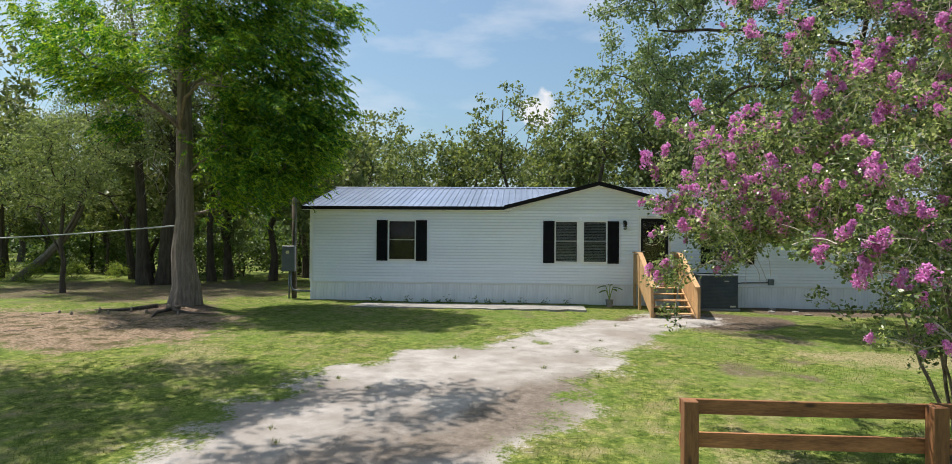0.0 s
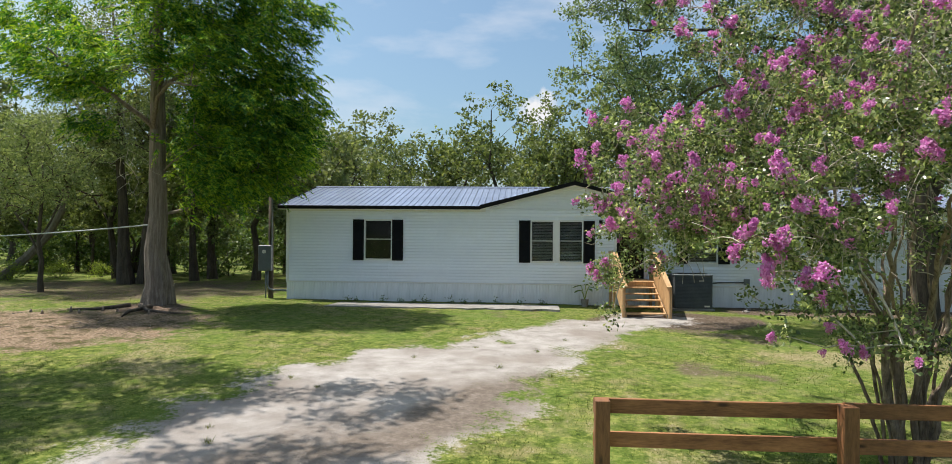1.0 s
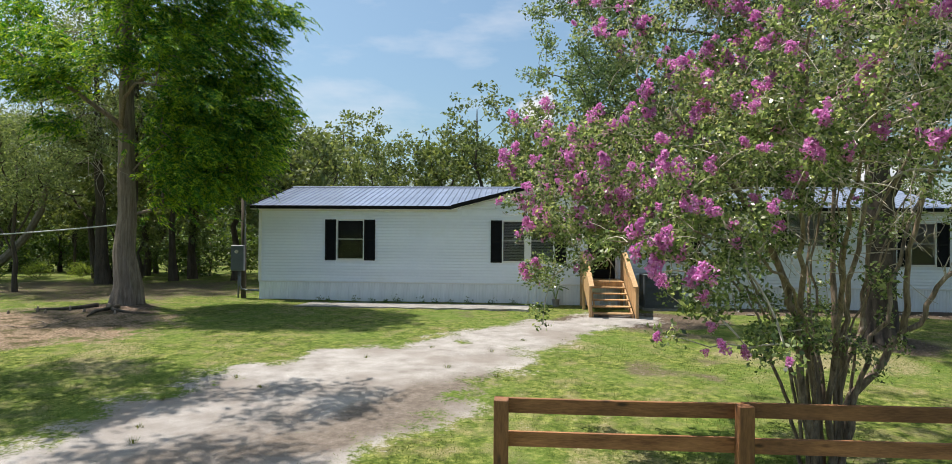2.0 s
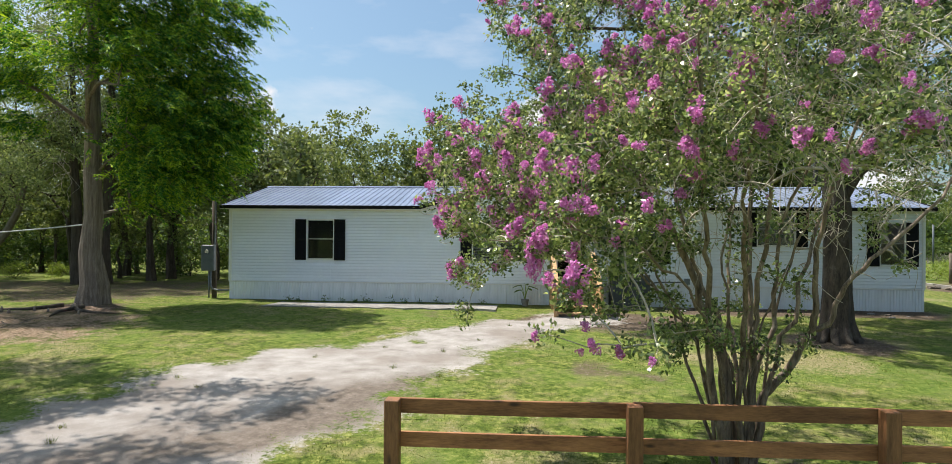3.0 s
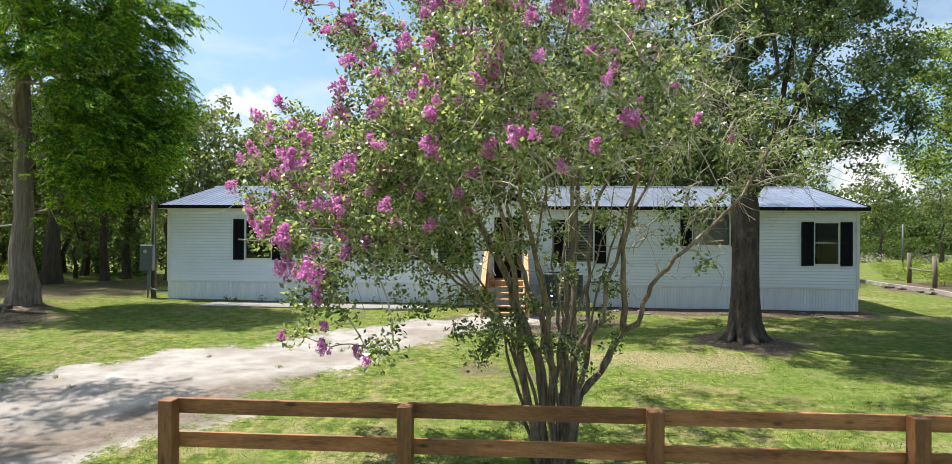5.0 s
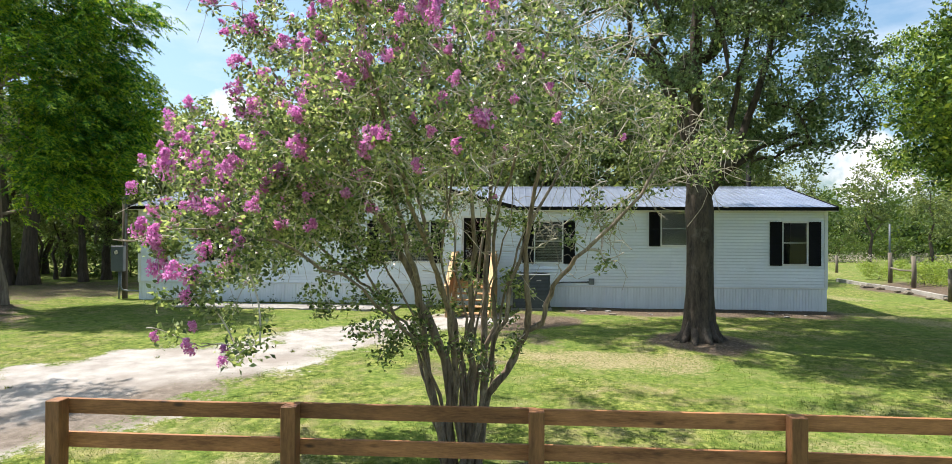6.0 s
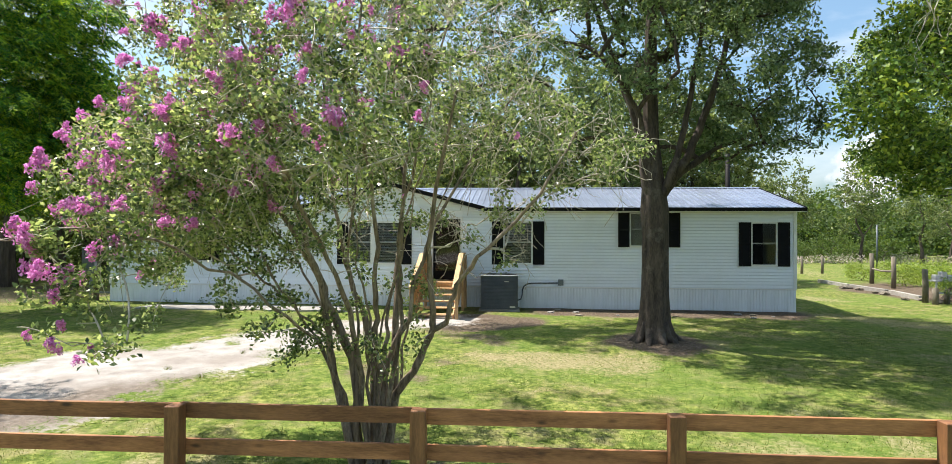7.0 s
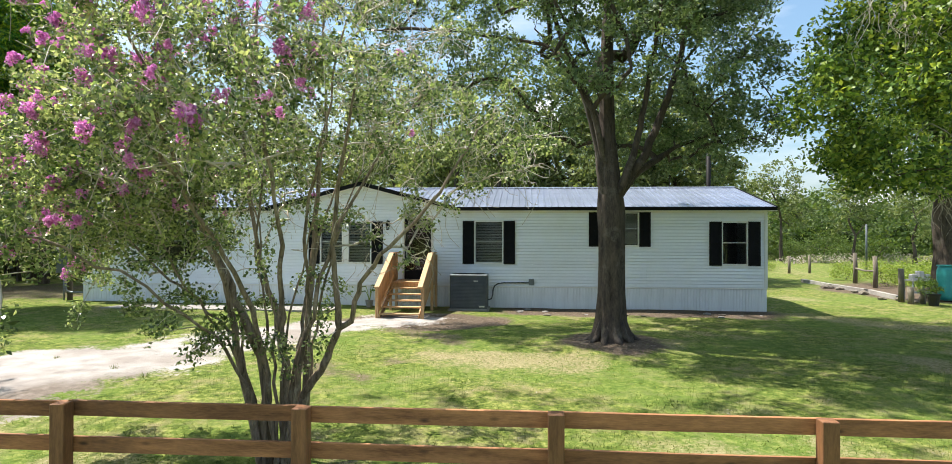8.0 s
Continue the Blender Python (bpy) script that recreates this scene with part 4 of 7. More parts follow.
def rise(x, y, top, n=8, lean=(0, 0), wob=0.05, seed=0, z0=None):
    """Trunk points from the ground up."""
    z = g1(x, y) - 0.15 if z0 is None else z0
    rr = random.Random(seed)
    return [(x + lean[0] * (k / n) + (rr.uniform(-wob, wob) if k else 0), y + lean[1] * (k / n) + (rr.uniform(-wob, wob) if k else 0), z + (top - z) * (k / n) ** (1.25)) for k in range(n + 1)]


def fronds(rng, ends, axis, per, pairs, reach, leaf, sag=0.9):
    """Feathery drooping sprays: needle leaflets in two rows along bent shoots that stream away from the trunk."""
    n = len(ends) * per
    out = np.repeat(ends, per, 0) - np.array([axis[0], axis[1], 0])
    out[:, 2] = 0
    way = unit(unit(out) + rng.normal(size=(n, 3)) * np.array([0.75, 0.75, 0.22]))
    start = np.repeat(ends, per, 0) + rng.normal(size=(n, 3)) * np.array([0.30, 0.30, 0.16])
    L = reach * rng.uniform(0.5, 1.25, n)
    side = unit(np.cross(way, np.array([0.0, 0.0, 1.0])))
    C, A, B, S = [], [], [], []
    for k in range(pairs):
        f = (k + 0.5) / pairs
        at = start + way * (L * f)[:, None] - np.array([0, 0, 1]) * (sag * L * f * f)[:, None]
        for s in (-1, 1):
            a = unit(side * s + way * 0.9 + np.array([0, 0, -0.5 - 0.6 * f]) + rng.normal(size=(n, 3)) * 0.30)
            size = leaf * (1.15 - 0.6 * f) * rng.uniform(0.7, 1.3, n)
            C.append(at + a * (size * 0.5)[:, None])
            A.append(a)
            B.append(unit(np.cross(a, rng.normal(size=(n, 3)))))
            S.append(size)
    return quads(np.concatenate(C), np.concatenate(A), np.concatenate(B), np.concatenate(S), rng, 0.26, 0.05)


# the bald cypress beside the house
CX, CY = -11.85, 19.85
cyp_trunk = rise(CX, CY, 13.5, 10, (-0.15, 0.1), 0.05, 2)
cyp_r = [0.47, 0.375, 0.31, 0.27, 0.245, 0.23, 0.20, 0.16, 0.13, 0.09, 0.05]
cyp_limbs = [(5, [(-12.05, 19.5, 6.0), (-12.7, 18.7, 6.7), (-13.3, 18.0, 7.1), (-14.2, 17.9, 7.9)], 0.095), (5, [(-11.85, 19.5, 5.95), (-11.3, 18.8, 6.6), (-10.5, 18.1, 6.85), (-9.6, 17.9, 6.7)], 0.09), (6, [(-10.1, 19.9, 8.0), (-8.0, 19.7, 8.3)]), (4, [(-10.4, 19.4, 5.2), (-8.8, 19.0, 5.0)]), (6, [(-13.6, 20.2, 9.0), (-16.0, 20.2, 9.2)])]
cyp_blobs = [((-10.9, 20.4, 10.6), (2.6, 2.3, 2.4)), ((-9.2, 19.8, 7.9), (1.9, 2.2, 1.1)), ((-9.0, 19.8, 6.2), (2.0, 2.0, 0.9)), ((-9.5, 20.0, 5.0), (1.9, 1.9, 0.9)), ((-9.4, 20.2, 4.0), (1.5, 1.4, 0.6)), ((-10.2, 20.6, 3.5), (1.1, 0.9, 0.5)),
             ((-14.8, 19.2, 8.2), (1.8, 1.9, 0.6)), ((-13.7, 18.5, 6.9), (1.6, 1.2, 0.6)), ((-12.7, 18.4, 5.5), (1.0, 0.8, 0.4)), ((-10.6, 20.6, 12.9), (2.3, 2.2, 2.2)), ((-7.9, 19.8, 9.3), (1.5, 1.6, 0.8)), ((-16.6, 20.8, 9.8), (1.6, 1.8, 0.7)),
             ((-11.3, 18.4, 7.5), (1.5, 0.8, 0.5)), ((-12.4, 18.1, 8.3), (1.4, 0.7, 0.5)), ((-10.8, 18.6, 9.2), (1.5, 0.8, 0.6)), ((-9.6, 20.6, 5.6), (2.0, 1.2, 1.6)), ((-7.9, 20.4, 6.7), (1.3, 1.5, 1.1)), ((-8.0, 20.4, 5.1), (1.2, 1.3, 0.8))]
tree("cypress_tree", (CX, CY, g1(CX, CY)), cyp_trunk, cyp_r, cyp_limbs, cyp_blobs, 620, 60, 0.36, 0.12, (CYP_BARK, CYP_LEAF), "tall bald cypress with feathery bright green foliage and reddish-grey trunk",
     seed=11, tip_r=0.006, flat=0.1, droop=0.9, width=0.26, roots=0.15, squash=0.35, shell=0.35, extra=lambda rng, ends: fronds(rng, ends, (CX, CY), 13, 11, 0.55, 0.172, 0.5))

# the oak before the house
OX, OY = 9.48, 16.15
oak_trunk = [(OX, OY, -0.3), (OX, OY, 0.08), (OX - 0.02, OY, 0.45), (OX, OY, 1.1), (OX, OY, 1.8), (OX, OY, 2.5), (OX - 0.02, OY, 3.1), (OX - 0.05, OY, 3.7), (OX - 0.1, OY, 4.8), (OX - 0.12, OY, 6.0), (OX - 0.1, OY, 7.4), (OX, OY, 9.0), (OX, OY, 10.6)]
oak_r = [0.46, 0.385, 0.335, 0.315, 0.30, 0.30, 0.315, 0.26, 0.185, 0.165, 0.13, 0.09, 0.05]


def at_oak(*pts):
    return [(OX + a, OY + b, c) for a, b, c in pts]


oak_limbs = [(6, at_oak((-0.22, -0.12, 3.7), (-0.31, -0.1, 4.57), (-0.75, -0.2, 6.16), (-1.07, -0.3, 6.8), (-1.7, -0.6, 8.4)), 0.155), (6, at_oak((0.30, 0.0, 3.7), (0.85, 0.1, 4.45), (1.38, 0.2, 5.8), (1.91, 0.3, 7.65), (2.4, 0.5, 9.2)), 0.15), (6, at_oak((0.26, -0.2, 3.75), (0.50, -0.2, 4.4), (0.74, -0.2, 5.5), (1.0, -0.3, 7.1), (1.2, -0.5, 8.8)), 0.12),
             (9, at_oak((-1.6, 1.0, 7.4), (-4.4, 2.0, 8.2), (-6.6, 2.5, 8.4)), 0.065), (6, at_oak((0.55, 0.2, 3.9), (1.7, 0.9, 4.7), (3.0, 0.9, 5.2)), 0.03), (8, at_oak((-0.8, 1.6, 7.0), (-1.8, 3.1, 8.5)), 0.07), (7, at_oak((-0.5, -0.5, 5.4), (-1.4, -0.9, 6.6)), 0.05)]
# several high boughs are added out of view, only for the shadows they cast
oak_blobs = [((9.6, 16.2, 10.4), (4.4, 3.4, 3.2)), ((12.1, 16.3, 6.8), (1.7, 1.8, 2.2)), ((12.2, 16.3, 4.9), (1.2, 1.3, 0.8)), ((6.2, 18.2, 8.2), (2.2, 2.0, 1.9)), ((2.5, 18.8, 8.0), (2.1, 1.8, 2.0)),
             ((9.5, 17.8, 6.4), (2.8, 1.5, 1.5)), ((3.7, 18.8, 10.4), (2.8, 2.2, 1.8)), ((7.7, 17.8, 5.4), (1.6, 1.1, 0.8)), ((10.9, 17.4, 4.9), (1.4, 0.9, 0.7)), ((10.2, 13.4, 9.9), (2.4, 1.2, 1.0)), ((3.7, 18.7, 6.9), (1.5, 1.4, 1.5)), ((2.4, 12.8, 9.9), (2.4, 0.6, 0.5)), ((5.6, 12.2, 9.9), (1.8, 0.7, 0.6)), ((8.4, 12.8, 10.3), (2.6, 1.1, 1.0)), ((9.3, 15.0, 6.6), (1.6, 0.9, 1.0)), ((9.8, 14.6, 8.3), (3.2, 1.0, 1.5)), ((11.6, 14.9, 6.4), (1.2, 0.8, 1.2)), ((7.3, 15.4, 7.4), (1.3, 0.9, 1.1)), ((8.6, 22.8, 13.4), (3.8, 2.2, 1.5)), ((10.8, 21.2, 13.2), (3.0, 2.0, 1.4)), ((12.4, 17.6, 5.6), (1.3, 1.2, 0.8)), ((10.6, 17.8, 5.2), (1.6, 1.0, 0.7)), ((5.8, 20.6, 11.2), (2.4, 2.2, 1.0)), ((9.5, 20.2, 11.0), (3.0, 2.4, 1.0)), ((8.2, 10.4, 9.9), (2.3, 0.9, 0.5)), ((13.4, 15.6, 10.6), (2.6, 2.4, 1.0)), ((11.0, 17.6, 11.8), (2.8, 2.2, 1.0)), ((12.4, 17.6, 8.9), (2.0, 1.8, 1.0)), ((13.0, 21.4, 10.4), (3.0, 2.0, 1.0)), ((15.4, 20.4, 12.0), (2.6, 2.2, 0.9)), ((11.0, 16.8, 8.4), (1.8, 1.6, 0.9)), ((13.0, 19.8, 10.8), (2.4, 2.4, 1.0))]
# added high boughs behind the trunk, repeated so they cast a deeper shade on the lawn
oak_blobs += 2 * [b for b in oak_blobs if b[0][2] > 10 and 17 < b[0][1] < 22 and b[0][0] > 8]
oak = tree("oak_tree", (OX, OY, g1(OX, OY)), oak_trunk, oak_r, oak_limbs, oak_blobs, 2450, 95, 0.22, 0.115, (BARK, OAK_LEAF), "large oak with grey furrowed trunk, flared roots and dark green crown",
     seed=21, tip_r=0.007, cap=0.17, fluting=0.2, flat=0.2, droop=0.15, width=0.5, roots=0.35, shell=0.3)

rr = random.Random(8)
for k in range(9):
    a = k * 0.70 + rr.uniform(-0.15, 0.15)
    L = rr.uniform(0.30, 0.55)
    bm = bmesh.new()
    pts = []
    for i, f in enumerate((0.0, 0.3, 0.6, 1.0)):
        d = 0.22 + L * f
        x, y = OX + d * math.cos(a + 0.25 * f), OY + d * math.sin(a + 0.25 * f)
        pts.append((x, y, g1(x, y) + (0.42, 0.14, 0.03, -0.07)[i]))
    pipe(bm, pts, 0.13, 8, 0.05)
    part("root", bm, BARK, oak, smooth=True)

# the tree whose crown hangs over the garden
RX, RY = 17.6, 13.4
tree("oak_tree", (RX, RY, g1(RX, RY)), rise(RX, RY, 9.5, 8, (-0.4, 0), 0.1, 5), [0.6, 0.45, 0.4, 0.36, 0.3, 0.25, 0.2, 0.14, 0.08],
     [(3, [(16, 13, 4.5), (14.2, 12.6, 5.6)]), (4, [(17.4, 15, 5.5), (16.6, 17, 6.2)])],
     [((17.6, 13.6, 8.6), (3.6, 3.6, 2.2)), ((13.7, 12.4, 5.0), (1.7, 1.7, 0.9)), ((13.9, 12.6, 3.7), (1.1, 1.2, 0.5)), ((15.4, 14.6, 4.6), (2.0, 1.9, 1.2)), ((15.2, 12.6, 6.4), (2.4, 2.2, 1.1))],
     430, 160, 0.27, 0.112, (BARK, LAUREL_LEAF), "broad oak with bright green leaves and dead twigs hanging", seed=31, tip_r=0.006, width=0.55, shell=0.35)

# trees along the edge of the yard
for k, (x, y, top, r, lean, sd) in enumerate([(-17.85, 27.6, 13.0, 0.21, (-0.9, 0.2), 41), (-17.15, 27.9, 14.0, 0.25, (0.5, 0.4), 42), (-14.6, 10.6, 12.5, 0.36, (0.6, 0.4), 43)]):
    tree("oak_tree", (x, y, g1(x, y)), rise(x, y, top, 8, lean, 0.12, sd), [r * 1.5, r * 1.15, r, r * 0.9, r * 0.8, r * 0.66, r * 0.5, r * 0.35, r * 0.2], [],
         [((x + lean[0], y, top - 3.5), (3.8, 3.4, 3.6)), ((x + lean[0] - 2, y, top - 6.5), (2.4, 2.2, 1.8)), ((x + lean[0] + 2.0, y, top - 6), (1.8, 2.2, 1.8))] if k < 2 else
         [((x + 2.6, y + 1.6, top - 1.6), (3.0, 2.2, 1.3)), ((x + 7.2, y + 1.5, top - 1.4), (1.5, 1.1, 0.7)), ((x + 1.2, y - 1.6, top - 2.2), (2.6, 1.8, 1.2)), ((x + 6.2, y - 0.9, top - 1.2), (1.5, 0.8, 0.6)), ((x - 1.5, y + 0.5, top - 2.5), (2.5, 2.5, 1.6))],
         (170, 190, 520)[k], (95, 95, 50)[k], 0.36, (0.14, 0.14, 0.20)[k], (DARK_BARK, PALE_LEAF if k == 0 else WOOD_LEAF), "dark-trunked oak in the shade at the yard's edge", seed=sd, group="trees at the yard's edge", bits=3)

# ---- woodland round the yard ----
def wood_tree(sd, height, radius, trunk_r):
    """One woodland tree at the origin, to be copied."""
    rng = random.Random(sd)
    blobs = [((rng.uniform(-0.3, 0.3), rng.uniform(-0.3, 0.3), height * 0.72), (radius * 0.8, radius * 0.8, height * 0.27))]
    for _ in range(5):
        a = rng.uniform(0, 6.283)
        d = radius * rng.uniform(0.4, 0.75)
        blobs.append(((d * math.cos(a), d * math.sin(a), height * rng.uniform(0.28, 0.8)), (radius * rng.uniform(0.35, 0.5), radius * rng.uniform(0.35, 0.5), height * rng.uniform(0.10, 0.16))))
    pts = [(rng.uniform(-0.2, 0.2) * k, rng.uniform(-0.2, 0.2) * k, -0.3 + (height * 0.85) * k / 6) for k in range(7)]
    pts[0] = (0, 0, -0.3)
    return tree("woodland_tree", (0, 0, 0), pts, [trunk_r * f for f in (1.6, 1.1, 0.95, 0.8, 0.6, 0.4, 0.2)], [], blobs, 150, 22, 0.33, 0.275, (DARK_BARK, WOOD_LEAF),
                "leafy woodland tree behind the yard", seed=sd, tip_r=0.012, group="woodland behind the yard", width=0.6, sides=3, bits=1, shell=0.3)


wood = [wood_tree(101, 11, 3.2, 0.13), wood_tree(102, 13, 3.6, 0.15), wood_tree(103, 9, 3.0, 0.11), wood_tree(104, 12, 2.8, 0.13)]
HEIGHTS = [11, 13, 9, 12]
rngw = random.Random(77)
spots = []
# placed ones: the tall tree behind the ridge, the bulk to its side, the low ones past the house's end
spots += [(-2.2, 46, 1, 13.6), (-12.6, 52, 0, 13.2), (-15.5, 50, 3, 11.5), (-7.4, 50, 2, 10.6), (2.0, 47, 0, 11.0), (5.4, 48, 3, 10.6), (-4.6, 49, 2, 11.0)]
for k in range(25):
    x = -48 + 4.1 * k + rngw.uniform(-1, 1)
    if x > 62:
        break
    y = 50 + rngw.uniform(-3, 9)
    if x < -18:
        y -= 0.30 * min(40, -18 - x)
    h = rngw.uniform(9.0, 11.0) if x > -18 else rngw.uniform(10, 14)
    if x > 20:
        y, h = y + 14, rngw.uniform(8.5, 11.5)
    spots.append((x, y, rngw.randrange(4), h))
for k in range(6):
    x = -19.5 - 2.8 * k + rngw.uniform(-0.8, 0.8)
    spots.append((x, 33 + rngw.uniform(-2, 7) - 0.12 * k, rngw.randrange(4), rngw.uniform(8, 11.5)))
spots += [(-25.5, 27.5, 0, 12), (-15.8, 31.5, 3, 12.0), (-13.4, 31.0, 0, 10.5), (6.5, 36, 0, 10.0), (9.4, 38, 2, 10.2), (12.4, 36, 3, 9.4), (3.4, 39, 2, 9.4), (-9.5, 34, 2, 7.8), (-11.5, 36.5, 0, 8.2), (-8.0, 38, 3, 8.4), (-18, 36, 1, 10), (-16.0, 30.0, 0, 11), (-12.5, 33.5, 1, 10), (-20.5, 31.0, 3, 11), (-10.4, 30.5, 2, 8.6), (14.4, 35, 0, 8.8), (17.0, 38, 2, 8.4), (11.0, 33.5, 3, 8.6)]
spots += [(3.6, 36.5, 1, 12.6), (6.4, 34.2, 3, 12.2), (8.6, 36.8, 1, 13.4), (11.2, 34.8, 0, 12.2), (13.6, 37.4, 1, 13.2), (15.4, 35.6, 3, 11.8), (17.6, 38.4, 0, 11.4), (0.8, 40.0, 3, 10.8)]
for k in range(12):
    spots.append((-33 + 2.1 * k + rngw.uniform(-0.6, 0.6), 32.5 + rngw.uniform(-1.5, 3.5), rngw.randrange(4), rngw.uniform(4.2, 6.5)))
for k in range(6):
    spots.append((-30 + 11 * k + rngw.uniform(-1.2, 1.2), -9 - (k % 3) * 7 - rngw.uniform(0, 3), rngw.randrange(4), rngw.uniform(9, 14)))
used = set()
for x, y, kind, h in spots:
    s = h / HEIGHTS[kind]
    m = pose(x, y, g1(x, y), 0, 0, rngw.uniform(0, 360))
    if kind not in used:
        used.add(kind)
        ob = wood[kind]
        ob.matrix_basis = m
    else:
        ob = copy_thing(wood[kind], m)
    ob.scale = (s, s, s)


def bush(sd, size, leaf=BUSH_LEAF, leaf_size=0.135):
    """A round leafy shrub at the origin."""
    rng = np.random.default_rng(sd)
    ob = thing("shrub", (0, 0, 0), "dense green undergrowth shrub at the woodland edge", "shrub", "undergrowth")
    sk = Skeleton(rng)
    sk.chain([(0, 0, -0.1), (0, 0, 0.15)])
    tips = in_blobs(rng, [((0, 0, size * 0.55), (size, size, size * 0.55)), ((size * 0.4, 0, size * 0.9), (size * 0.5, size * 0.5, size * 0.3))], 56, 0.5)
    tips[:, 2] = np.abs(tips[:, 2])
    for q in tips:
        sk.reach(q)
    V, F = sk.tubes(sk.radii(0.006, 0.45, 0.05), 4)
    tagged(link_mesh("branchwork", array_mesh("branchwork", V, F), DARK_BARK, ob), kind="stuff")
    V, F = leaves_round(rng, tips, 29, 0.22 * size, leaf_size * 1.14, 0.2, 0.1, 0.6)
    tagged(link_mesh("foliage", array_mesh("foliage", V, F), leaf, ob), kind="stuff")
    return ob


bushes = [bush(201, 1.3), bush(202, 1.7)]
places = []
for k in range(38):
    x = -58 + 2.55 * k + rngw.uniform(-0.8, 0.8)
    y = 41 + rngw.uniform(-2, 4) - 0.16 * max(0, -16 - x)
    if x > 14:
        y += 27
    places.append((x, y, rngw.uniform(0.9, 1.7) if x < 14 else rngw.uniform(0.6, 1.0)))
for k in range(9):
    places.append((-31 + 2.4 * k + rngw.uniform(-0.8, 0.8), 35 + rngw.uniform(-1.5, 1.5), rngw.uniform(0.8, 1.25)))
for k in range(10):
    places.append((17 + 3.2 * k + rngw.uniform(-1, 1), 74 + rngw.uniform(-3, 4), rngw.uniform(1.1, 1.8)))
used = set()
for x, y, s in places:
    k = rngw.randrange(2)
    m = pose(x, y, g1(x, y), 0, 0, rngw.uniform(0, 360))
    if k not in used:
        used.add(k)
        ob = bushes[k]
        ob.matrix_basis = m
    else:
        ob = copy_thing(bushes[k], m)
    ob.scale = (s, s, s * rngw.uniform(0.8, 1.1))

# a belt of far woods that closes the view between the trunks
rngb = np.random.default_rng(55)
n = 50000
bx = rngb.uniform(-95, 95, n)
by = 66 + rngb.uniform(0, 10, n) - 0.28 * np.clip(-10 - bx, 0, 60) + np.where(bx > 18, 12, 0)
bz = rngb.uniform(0, 1, n) ** 0.8 * np.where(bx > 18, 1.3, 1.0) * (6.5 + 1.2 * wave(bx, by, 0.4, 3.0)) + 0.1
al, ac = spread(rngb, n, 0.1, 0.2)
V, F = quads(np.stack([bx, by, bz], 1), al, ac, rngb.uniform(0.28, 0.6, n), rngb, 0.65, 0.1)
tagged(link_mesh("far_woods", array_mesh("far_woods", V, F), BUSH_LEAF), "dense green woods in the distance", "woods", kind="stuff")

# a bumpy sheet behind that belt closes the gaps; its dark green paints the woods' inner shade
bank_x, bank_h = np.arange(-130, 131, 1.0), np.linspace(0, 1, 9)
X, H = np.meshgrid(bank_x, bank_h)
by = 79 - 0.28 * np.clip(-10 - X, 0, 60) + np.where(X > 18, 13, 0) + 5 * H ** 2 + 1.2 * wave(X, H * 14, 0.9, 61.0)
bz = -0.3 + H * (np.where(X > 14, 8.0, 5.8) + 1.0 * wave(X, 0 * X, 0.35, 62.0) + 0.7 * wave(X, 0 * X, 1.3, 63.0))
WOODS_SHADE = surface("woods_shade", (0.014, 0.022, 0.008), (0.07, 0.10, 0.032), 0.5, 2.6, 0.95, bump=1.0, spec=0.05)
tagged(link_mesh("backdrop", array_mesh("backdrop", np.stack([X, by, bz], -1).reshape(-1, 3), grid_faces(len(bank_x), len(bank_h))), WOODS_SHADE, smooth=True), "bumpy sheet behind the distant woods, their shade in its dark colour", "woods", kind="structure")

# ---- crape myrtle behind the fence ----
MX, MY = 4.48, 8.18
rngm = np.random.default_rng(61)
myrtle = thing("crape_myrtle", (MX, MY, g1(MX, MY)), "multi-stemmed crape myrtle in pink bloom behind the fence", "tree")
